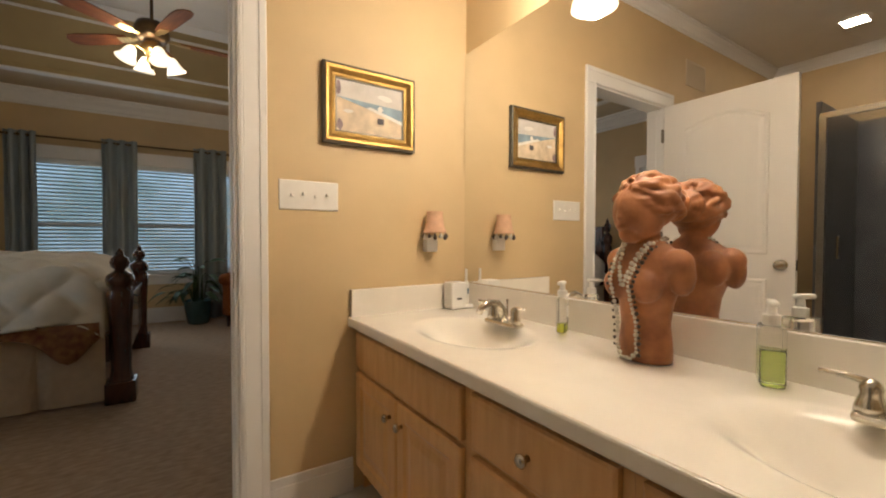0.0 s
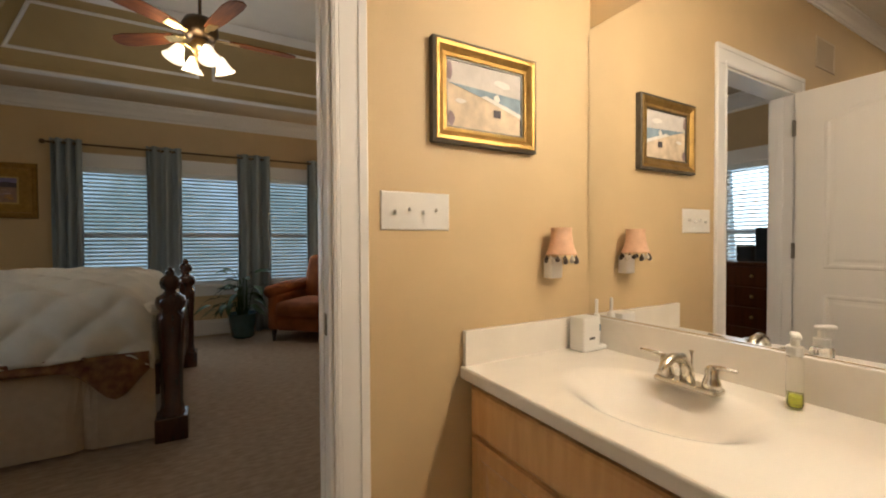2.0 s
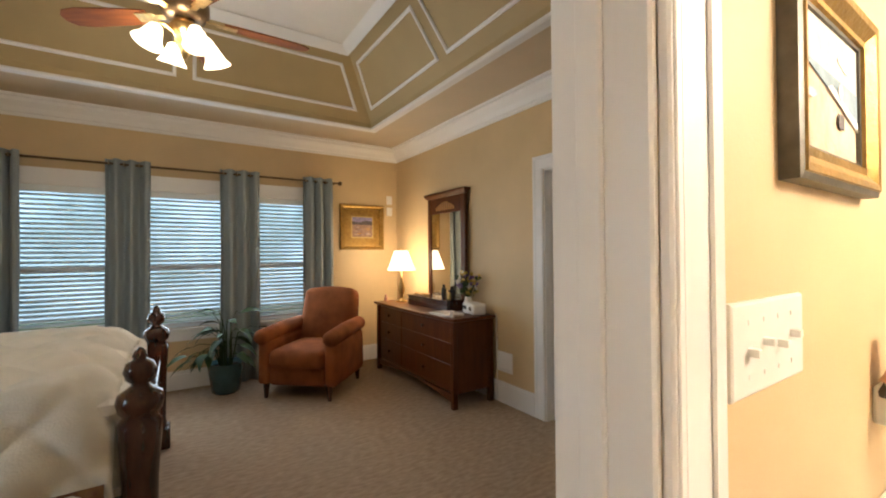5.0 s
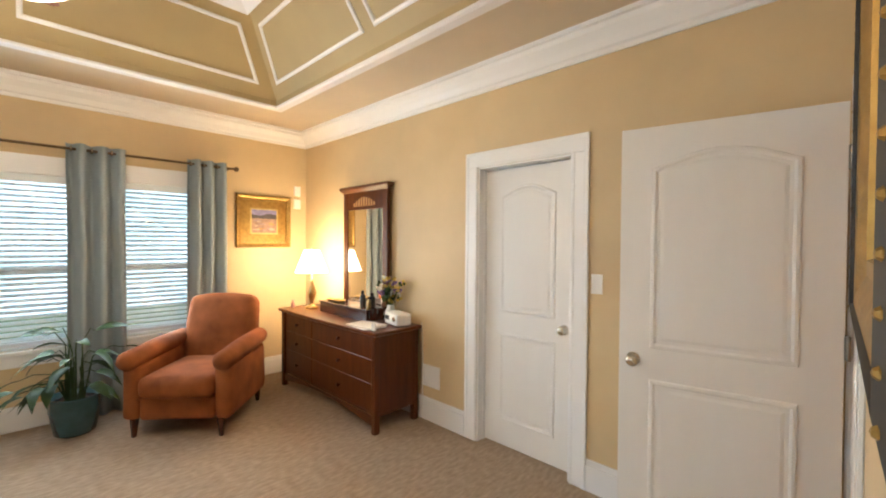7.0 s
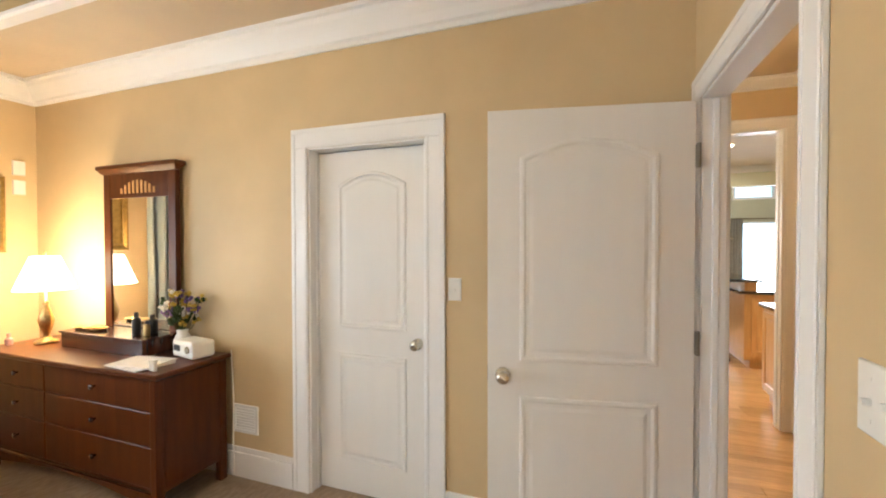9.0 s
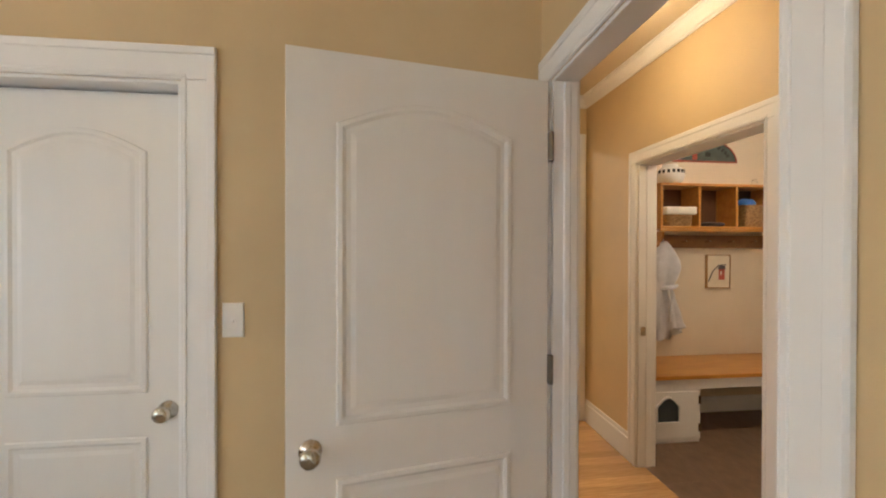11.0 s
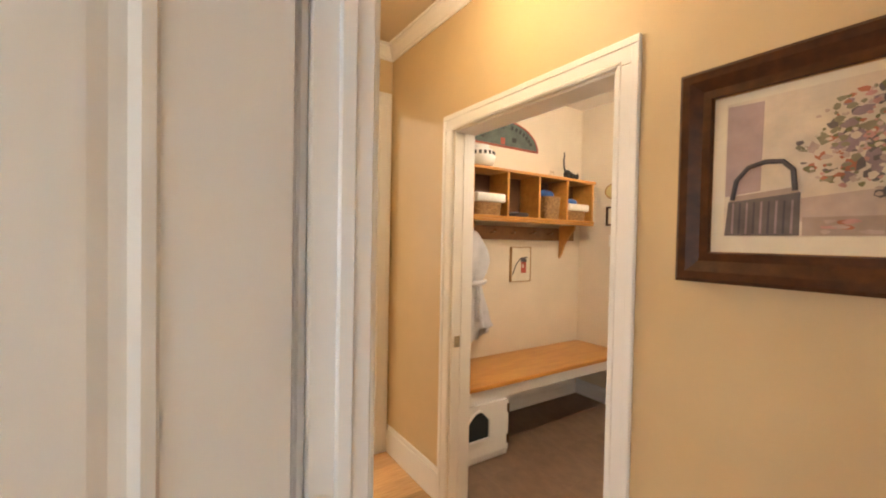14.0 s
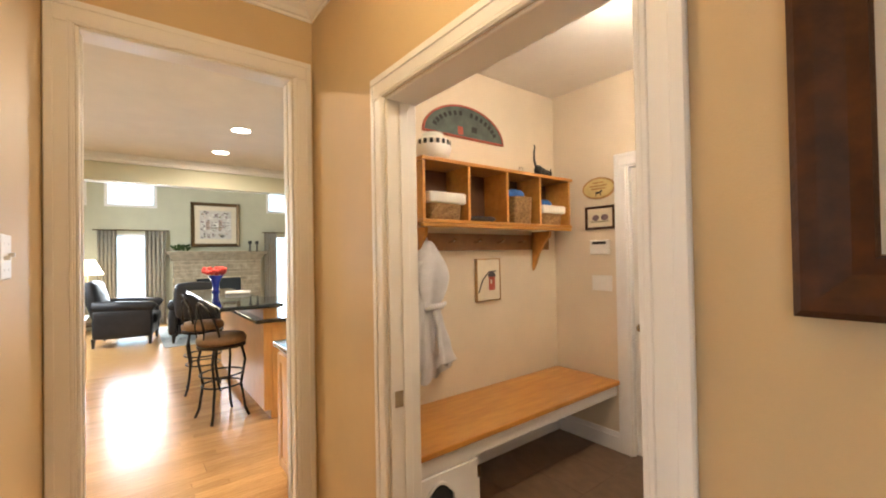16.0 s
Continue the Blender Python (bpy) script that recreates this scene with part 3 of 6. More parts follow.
# ---- switches ----
def switch(where, face, n, label, w=None):
    w = w or (0.07 + 0.046 * (n - 1))
    s = thing("light_switch", where, label, "light switch")
    s.matrix_world = at(where, face)
    part("plate", rings(bmesh.new(), rect(-w / 2, w / 2, -0.058, 0.058), [(0, 0), (0.001, 0.004), (0.004, 0.006)]), PLASTIC, s)
    for i in range(n):
        x = (i - (n - 1) / 2) * 0.046
        up = 1 if i % 2 else -1
        part("toggle", boxes((x - 0.005, x + 0.005, -0.004 + up * 0.004, 0.006 + up * 0.004, 0.005, 0.018), bevel=0.001), PLASTIC, s)
        for zz in (-0.033, 0.033):
            part("screw", boxes((x - 0.003, x + 0.003, zz - 0.003, zz + 0.003, 0.0055, 0.0068)), PLASTIC, s)
    return s


switch((0.655, 2.13, 1.24), FACE_S, 4, "white four-gang switch plate on the bathroom wall", 0.232)
switch((2.49, 3.315, 1.24), FACE_W, 1, "white single switch beside the closet door")
switch((1.30, 2.25, 1.235), FACE_N, 2, "white double switch beside the hall door")
switch((3.80, 2.165, 1.47), FACE_S, 2, "white double switch in the hall")
switch((4.01, -0.91, 1.22), FACE_N, 3, "white triple switch on the mudroom wall")


# ---- pictures ----
def picture(name, where, face, w, h, bar, mats, depth, label, category="picture", profile=None):
    p = thing(name, where, label, category)
    p.matrix_world = at(where, face)
    b = bar
    prof = profile or [(0, 0), (0, depth * 0.7), (b * 0.12, depth), (b * 0.35, depth * 0.95), (b * 0.7, depth * 0.55), (b * 0.95, depth * 0.6), (b, depth * 0.3)]
    part("frame", rings(bmesh.new(), rect(-w / 2, w / 2, -h / 2, h / 2), prof, fill=False), mats[0], p)
    part("backing", boxes((-w / 2 + b * 0.3, w / 2 - b * 0.3, -h / 2 + b * 0.3, h / 2 - b * 0.3, 0.002, depth * 0.2)), mats[1], p)
    return p


def daub(parent, name, pts, material, z):
    """A flat painted patch on a picture."""
    bm = bmesh.new()
    bm.faces.new([bm.verts.new((x, y, z)) for x, y in pts])
    r = bmesh.ops.extrude_face_region(bm, geom=bm.faces[:])
    bmesh.ops.translate(bm, vec=(0, 0, -0.0008), verts=[v for v in r["geom"] if isinstance(v, bmesh.types.BMVert)])
    return part(name, bm, material, parent)


def blot(cx, cy, rx, ry, n=9, jag=0.25):
    return [(cx + rx * math.cos(2 * math.pi * i / n) * (1 + random.uniform(-jag, jag)), cy + ry * math.sin(2 * math.pi * i / n) * (1 + random.uniform(-jag, jag))) for i in range(n)]


def ink(name, c, v=0.25):
    return mat(name, c, 0.7, vary=v, scale=18, bump=0.15, bump_scale=60)


SAND, SEA, SKYP = ink("painted_sand", (0.62, 0.50, 0.36)), ink("painted_sea", (0.22, 0.30, 0.36)), ink("painted_sky", (0.58, 0.54, 0.50), 0.1)
CREAM, INKW = ink("picture_mat_cream", (0.70, 0.62, 0.48), 0.04), ink("painted_white", (0.74, 0.71, 0.66), 0.06)
VIOLET, ROSE, RED = ink("painted_violet_grey", (0.28, 0.20, 0.21)), ink("painted_rose", (0.50, 0.26, 0.22)), ink("painted_red", (0.40, 0.08, 0.05))
MAUVE, OLIVE, NAVY = ink("painted_mauve", (0.46, 0.34, 0.28)), ink("painted_olive", (0.16, 0.15, 0.07)), ink("painted_navy", (0.075, 0.065, 0.07))
GOLDMAT, DRYFIELD, DUSK = ink("pale_gold_mat", (0.52, 0.38, 0.14), 0.1), ink("painted_dry_field", (0.30, 0.19, 0.14)), ink("painted_dusk_sky", (0.22, 0.20, 0.36))
OCHRE = ink("painted_ochre", (0.42, 0.23, 0.08))

random.seed(4)
p = picture("beach_painting", (0.912, 2.13, 1.62), FACE_S, 0.405, 0.315, 0.048, (GOLD, SAND), 0.03, "beach painting in a gold frame with pewter edges", "painting")
part("outer_edge", rings(bmesh.new(), rect(-0.208, 0.208, -0.163, 0.163), [(0, 0), (0, 0.024), (0.012, 0.028), (0.014, 0.02)], fill=False), PEWTER, p, "dark pewter outer edge")
part("inner_edge", rings(bmesh.new(), rect(-0.158, 0.158, -0.113, 0.113), [(0, 0.006), (0.0, 0.013), (0.008, 0.012), (0.009, 0.006)], fill=False), PEWTER, p, "dark inner lip")
daub(p, "sky", [(-0.15, 0.035), (0.15, 0.022), (0.15, 0.105), (-0.15, 0.105)], SKYP, 0.008)
daub(p, "sea", [(-0.15, 0.035), (0.0, 0.0), (0.15, -0.028), (0.15, 0.022)], SEA, 0.0085)
daub(p, "surf", [(-0.02, 0.004), (0.15, -0.045), (0.15, -0.03), (0.0, 0.012)], INKW, 0.0092)
daub(p, "cloud", blot(0.07, 0.06, 0.035, 0.012), INKW, 0.0092)
daub(p, "figure_patch", blot(0.045, 0.008, 0.012, 0.014), INKW, 0.0100)
daub(p, "dark_patch", rect(0.032, 0.062, -0.055, -0.03), NAVY, 0.0100)
daub(p, "driftwood", blot(-0.1, -0.02, 0.02, 0.008), INKW, 0.0092)
for k in ((-0.135, -0.08), (-0.14, 0.07)):
    daub(p, "shrub", blot(k[0], k[1], 0.012, 0.025), VIOLET, 0.0095)

for nm, cx, lab in (("landscape_painting", 1.998, "small landscape print in a wide gold frame"), ("landscape_painting", -1.775, "gold-framed landscape beside the curtains")):
    p = picture(nm, (cx, 6.84, 1.695), FACE_S, 0.59, 0.57, 0.06, (GOLD, OCHRE), 0.035, lab, "painting")
    part("gold_mount", rings(bmesh.new(), rect(-0.235, 0.235, -0.225, 0.225), [(0, 0.012), (0.10, 0.010), (0.105, 0.008)], fill=False), GOLD, p, "matt gold mount")
    daub(p, "print", rect(-0.15, 0.15, -0.14, 0.14), GOLDMAT, 0.0105)
    daub(p, "field", rect(-0.135, 0.135, -0.125, 0.05), DRYFIELD, 0.0115)
    daub(p, "sky", rect(-0.135, 0.135, 0.05, 0.125), DUSK, 0.0115)
    daub(p, "hills", [(-0.135, 0.03), (0.135, 0.03), (0.135, 0.075), (0.04, 0.085), (-0.05, 0.06), (-0.135, 0.075)], NAVY, 0.0125)
    for k in range(14):
        daub(p, "grass_stroke", blot(random.uniform(-0.09, 0.09), random.uniform(-0.11, 0.01), random.uniform(0.02, 0.045), random.uniform(0.004, 0.009), 8, 0.35), (VIOLET, MAUVE, OCHRE)[k % 3], 0.0125 + 0.00004 * k)

# hall still-life print
PALEWASH, LILAC, TAUPE = ink("painted_pale_wash", (0.62, 0.52, 0.40), 0.12), ink("painted_lilac", (0.40, 0.29, 0.27), 0.12), ink("painted_taupe", (0.36, 0.265, 0.21), 0.15)
MAUVEWASH, SLATE, MOSS = ink("painted_mauve_wash", (0.47, 0.36, 0.30), 0.15), ink("painted_slate", (0.13, 0.105, 0.10)), ink("painted_moss", (0.24, 0.21, 0.13))
BRICKRED = ink("painted_brick_red", (0.40, 0.14, 0.075))
p = picture("still_life_print", (2.03, 1.15, 1.655), FACE_N, 0.86, 0.585, 0.085, (WALNUT, CREAM), 0.035, "floral still-life print in a dark walnut frame", "picture")
daub(p, "image", rect(-0.315, 0.315, -0.165, 0.185), PALEWASH, 0.009)
daub(p, "purple_drape", [(-0.313, -0.06), (-0.235, -0.05), (-0.232, 0.175), (-0.312, 0.178)], LILAC, 0.0098)
daub(p, "brown_block", rect(0.13, 0.31, -0.06, 0.17), TAUPE, 0.0098)
daub(p, "shadowed_wall", [(-0.16, -0.13), (0.313, -0.13), (0.313, 0.0), (0.12, 0.01), (0.0, -0.06), (-0.16, -0.075)], MAUVEWASH, 0.0101)
daub(p, "table", rect(-0.15, 0.313, -0.163, -0.12), TAUPE, 0.0104)
daub(p, "basket", [(-0.312, -0.163), (-0.155, -0.163), (-0.155, -0.06), (-0.305, -0.075)], SLATE, 0.0108)
daub(p, "basket_rim", [(-0.305, -0.075), (-0.155, -0.06), (-0.17, -0.047), (-0.29, -0.06)], TAUPE, 0.0111)
for k in range(9):
    daub(p, "basket_stave", [(-0.297 + k * 0.0155, -0.158), (-0.292 + k * 0.0155, -0.158), (-0.291 + k * 0.0155, -0.078), (-0.295 + k * 0.0155, -0.078)], NAVY if k % 2 else VIOLET, 0.0111)
bm = tube(bmesh.new(), [(-0.296, -0.07, 0.011), (-0.288, -0.02, 0.011), (-0.262, 0.012, 0.011), (-0.225, 0.022, 0.011), (-0.19, 0.018, 0.011), (-0.17, -0.005, 0.011), (-0.165, -0.055, 0.011)], 0.006, 6)
part("basket_handle", bm, NAVY, p)
daub(p, "vase", [(0.0, -0.135), (0.08, -0.135), (0.105, -0.10), (0.11, -0.06), (0.085, -0.04), (0.01, -0.045), (-0.005, -0.09)], PALEWASH, 0.0108)
for k in range(6):
    daub(p, "vase_rib", [(0.0 + k * 0.016, -0.13), (0.004 + k * 0.016, -0.13), (0.006 + k * 0.018, -0.06), (0.003 + k * 0.018, -0.06)], MAUVEWASH, 0.0111)
random.seed(5)
for i in range(620):
    # leaves and dark blooms first, pale blossoms over them, sprays at the rim
    a, q = random.uniform(0, 6.28), random.random() ** 0.6
    x, y = 0.06 + 0.225 * q * math.cos(a), 0.045 + (0.13 if math.sin(a) > 0 else 0.135) * q * math.sin(a)
    if i < 130:
        size, tints = random.uniform(0.012, 0.030) * (1.15 - 0.75 * q), (OLIVE, SLATE, VIOLET, MOSS, VIOLET, BRICKRED)
    elif i < 380:
        size, tints = random.uniform(0.004, 0.010), (ROSE, BRICKRED, MAUVEWASH, MOSS, SLATE, PALEWASH, MAUVE)
    else:
        size, tints = random.uniform(0.003, 0.007), (PALEWASH, ROSE, MOSS, BRICKRED, OLIVE, MAUVE)
    x, y = max(-0.16, min(0.30, x)), max(-0.09, min(0.175, y))
    daub(p, "blossom", blot(x, y, size, size * random.uniform(0.6, 1.0), 7, 0.45), random.choice(tints), 0.0114 + i * 0.000006)
for i in range(14):
    daub(p, "fallen_petal", blot(random.uniform(-0.11, 0.10), random.uniform(-0.158, -0.128), random.uniform(0.008, 0.022), 0.005, 7, 0.4), random.choice((BRICKRED, ROSE, MAUVE)), 0.0113 + 0.00002 * i)
for x in (0.10, 0.22):
    daub(p, "knife", blot(x, -0.125 if x < 0.2 else -0.135, 0.045, 0.006, 9, 0.15), SLATE, 0.0117)
part("glazing_edge", rings(bmesh.new(), rect(-0.352, 0.352, -0.214, 0.214), [(0, 0.008), (0.0, 0.014), (0.006, 0.013), (0.007, 0.008)], fill=False), OCHRE, p, "narrow gilt slip")

# picture in the bedroom beside the hall door
p = picture("beaded_frame_picture", (0.835, 2.25, 1.81), FACE_N, 0.70, 0.90, 0.10, (GOLD, OLIVE), 0.03, "dark picture in a wide gold frame with a beaded black edge")
part("dark_edge", rings(bmesh.new(), rect(-0.365, 0.365, -0.465, 0.465), [(0, 0), (0, 0.03), (0.03, 0.036), (0.032, 0.03)], fill=False), BLACK, p, "black outer edge")
first = None
for s in (-1, 1):
    for i in range(26):
        if first is None:
            bm = bmesh.new()
            ball(bm, (0, 0, 0), 0.005, 6)
            bead = first = part("bead", bm, GOLD, p)
        else:
            bead = new("bead", first.data)
            bead.parent = p
        bead.matrix_basis = Matrix.Translation((s * 0.348, -0.44 + i * 0.035, 0.032))


# ---- bathroom ----
tagged(part("vanity_mirror", boxes((1.414, 1.4245, -0.35, 2.126, 0.857, 1.978)), MIRROR), "large plain frameless wall mirror above the vanity", "mirror")


def vanity_unit(y0, y1, kind):
    v = thing("vanity_cabinet", (0.855, y0, 0.0), "honey maple vanity cabinet with nickel knobs", "cabinet", "vanity cabinets")
    L = y1 - y0
    part("body", boxes((0.0, 0.02, 0.0, L, 0.09, 0.70), (0.02, 0.555, 0.001, 0.018, 0.0, 0.70), (0.02, 0.555, L - 0.018, L - 0.001, 0.0, 0.70), (0.06, 0.075, 0.018, L - 0.018, 0.0, 0.09), (0.02, 0.555, 0.018, L - 0.018, 0.09, 0.105)), MAPLE, v)

    def front(name, a, b, z0, z1, knobs, raised=True):
        f = part(name, rings(bmesh.new(), rect(-b, -a, z0, z1), [(0, 0), (0, 0.014), (0.006, 0.019), (0.012, 0.019)] + ([(0.05, 0.019), (0.06, 0.012), (0.075, 0.012), (0.10, 0.018)] if raised else [(0.02, 0.020)]), at((-0.001, 0, 0), FACE_W)), MAPLE, v)
        for ky, kz in knobs:
            k = part("knob", lathe([(0.008, 0), (0.006, 0.012), (0.014, 0.018), (0.016, 0.024), (0.011, 0.030), (0.003, 0.032)], 14), NICKEL, f, "round nickel knob", True)
            k.matrix_basis = at((-0.02, ky, kz), FACE_W)
    g = 0.022
    front("drawer_front", g, L - g, 0.53, 0.675, [] if kind == "sink" else [(L / 2, 0.60)], False)
    if kind == "sink":
        front("cabinet_door", g, L / 2 - 0.004, 0.11, 0.51, [(L / 2 - 0.045, 0.44)])
        front("cabinet_door", L / 2 + 0.004, L - g, 0.11, 0.51, [(L / 2 + 0.045, 0.44)])
    else:
        front("drawer_front", g, L - g, 0.325, 0.51, [(L / 2, 0.42)], False)
        front("drawer_front", g, L - g, 0.11, 0.305, [(L / 2, 0.21)], False)
    return v


vanity_unit(1.325, 2.126, "sink")
vanity_unit(0.865, 1.324, "drawers")
vanity_unit(0.06, 0.864, "sink")


def vanity_top():
    t = thing("vanity_counter", (0.815, 0.04, 0.70), "cream cultured marble vanity top with two moulded basins", "vanity top")
    bm = bmesh.new()
    L, W, nx, ny = 2.088, 0.597, 44, 130
    z = {}
    for i in range(nx + 1):
        for j in range(ny + 1):
            x, y = W * i / nx, L * j / ny
            d = 0.0
            for cy in (0.565, 1.60):
                q = math.hypot((x - 0.285) / 0.20, (y - cy) / 0.275)
                if q < 1:
                    d -= 0.115 * (1 - q * q) ** 1.9
            z[i, j] = bm.verts.new((x, y, 0.04 + d))
    for i in range(nx):
        for j in range(ny):
            bm.faces.new((z[i, j], z[i + 1, j], z[i + 1, j + 1], z[i, j + 1]))
    part("top", bm, MARBLE, t, smooth=True)
    part("front_edge", boxes((-0.006, 0.004, 0.0, L, 0.0, 0.0395), bevel=0.006), MARBLE, t)
    part("backsplash", boxes((0.577, 0.597, 0.0, L, 0.036, 0.155), bevel=0.003), MARBLE, t)
    part("side_splash", boxes((0.005, 0.576, L - 0.02, L, 0.036, 0.155), bevel=0.003), MARBLE, t)
    for cy in (0.565, 1.60):
        part("drain", lathe([(0.022, 0.0), (0.022, 0.004), (0.014, 0.005)], 14, None, (0.285, cy, -0.073)), NICKEL, t)


vanity_top()


def faucet(y):
    f = thing("faucet", (1.245, y, 0.742), "brushed nickel two-handle basin faucet", "faucet", "basin faucets")
    part("base", boxes((-0.028, 0.028, -0.085, 0.085, 0, 0.018), bevel=0.008), NICKEL, f)
    part("spout", tube(bmesh.new(), [(0.0, 0, 0.015), (-0.005, 0, 0.055), (-0.03, 0, 0.085), (-0.07, 0, 0.092), (-0.105, 0, 0.078), (-0.118, 0, 0.055)], [0.02, 0.017, 0.015, 0.013, 0.012, 0.013], 12), NICKEL, f, "", True)
    part("lift_rod", tube(bmesh.new(), [(0.02, 0, 0.015), (0.02, 0, 0.085), (0.02, 0, 0.098)], [0.003, 0.003, 0.007], 8), NICKEL, f)
    for s in (-1, 1):
        h = part("handle", lathe([(0.024, 0.015), (0.022, 0.03), (0.015, 0.05), (0.017, 0.062), (0.012, 0.072), (0.004, 0.078)], 14, None, (0, s * 0.062, 0)), NICKEL, f, "", True)
        part("lever", tube(bmesh.new(), [(0, s * 0.062, 0.070), (-0.01, s * 0.09, 0.078), (-0.018, s * 0.13, 0.080)], [0.007, 0.006, 0.004], 8), NICKEL, h, "", True)


faucet(1.64)
faucet(0.60)

LIQ = glass("yellow_green_soap", (0.72, 0.80, 0.10), 0.1)
CLEAR = glass("clear_plastic", (0.97, 0.98, 0.96), 0.15)
LIQG = glass("green_soap", (0.72, 0.88, 0.30), 0.1)


def soap(x, y, h, w, fill, liquid, label):
    s = thing("soap_dispenser", (x, y, 0.742), label, "soap bottle", turn=25)
    part("bottle", boxes((-w / 2, w / 2, -w * 0.32, w * 0.32, 0, h), bevel=0.009), CLEAR, s, "clear plastic bottle")
    part("soap", boxes((-w / 2 + 0.004, w / 2 - 0.004, -w * 0.32 + 0.004, w * 0.32 - 0.004, 0.004, h * fill), bevel=0.006), liquid, s, "coloured liquid soap")
    part("collar", lathe([(0.017, h), (0.017, h + 0.022), (0.010, h + 0.024), (0.008, h + 0.045)], 14), PLASTIC, s)
    part("pump", boxes((-0.036, 0.016, -0.010, 0.010, h + 0.043, h + 0.056), bevel=0.005), PLASTIC, s, "white pump head")
    part("front_label", boxes((-w * 0.25, w * 0.25, -w * 0.32 - 0.001, -w * 0.32 - 0.0003, h * 0.45, h * 0.75)), PLASTIC if fill < 0.5 else OLIVE, s)


soap(1.335, 1.435, 0.125, 0.05, 0.28, LIQ, "clear soap pump with a little yellow-green soap")
soap(1.325, 0.835, 0.135, 0.075, 0.62, LIQG, "clear soap pump filled with green soap")

b = thing("charger_stand", (1.31, 2.055, 0.742), "white toothbrush charger stand", "charger")
part("body", boxes((-0.042, 0.042, -0.035, 0.035, 0, 0.125), bevel=0.006), PLASTIC, b)
part("badge", boxes((-0.014, 0.014, -0.037, -0.0352, 0.045, 0.053)), BLACK, b)
part("tray", boxes((0.03, 0.085, -0.033, 0.033, 0, 0.016), bevel=0.004), PLASTIC, b)
t = thing("toothbrush", (1.372, 2.052, 0.759), "white electric toothbrush standing upright", "toothbrush")
part("handle", lathe([(0.013, 0), (0.014, 0.05), (0.012, 0.105), (0.006, 0.115)], 14), PLASTIC, t, "", True)
part("head", lathe([(0.006, 0.112), (0.006, 0.165), (0.002, 0.168)], 10), PLASTIC, t)
part("button", boxes((-0.004, 0.004, -0.0155, -0.013, 0.05, 0.075)), SEA, t)

n = thing("night_light", (1.205, 2.13, 1.0), "plug-in night light with a beaded peach shade", "night light")
PEACH = mat("peach_fabric", (0.70, 0.43, 0.28), 0.8, vary=0.08, scale=40, bump=0.2, bump_scale=200)
part("plug", boxes((-0.03, 0.03, -0.04, 0.0, 0.01, 0.085), bevel=0.006), PLASTIC, n)
sh = part("shade", lathe([(0.056, 0.097), (0.052, 0.104), (0.045, 0.122), (0.040, 0.145), (0.037, 0.17), (0.036, 0.185), (0.038, 0.194), (0.035, 0.194), (0.034, 0.17), (0.037, 0.145), (0.042, 0.122), (0.049, 0.103)], 24, None, (0, -0.062, 0)), PEACH, n, "flared peach fabric shade", True)
for i in range(12):
    a = 2 * math.pi * i / 12
    long_ = 0.012 if i % 2 else 0.020
    bd = part("bead_drop", lathe([(0.001, 0.0), (0.0015, -0.006), (0.009, -0.008 - long_ * 0.6), (0.008, -0.010 - long_), (0.001, -0.014 - long_)], 8), DARKBEAD if i % 3 else PEARL, sh, "hanging glass bead", True)
    bd.matrix_basis = Matrix.Translation((0.053 * math.cos(a), -0.062 + 0.053 * math.sin(a), 0.098))


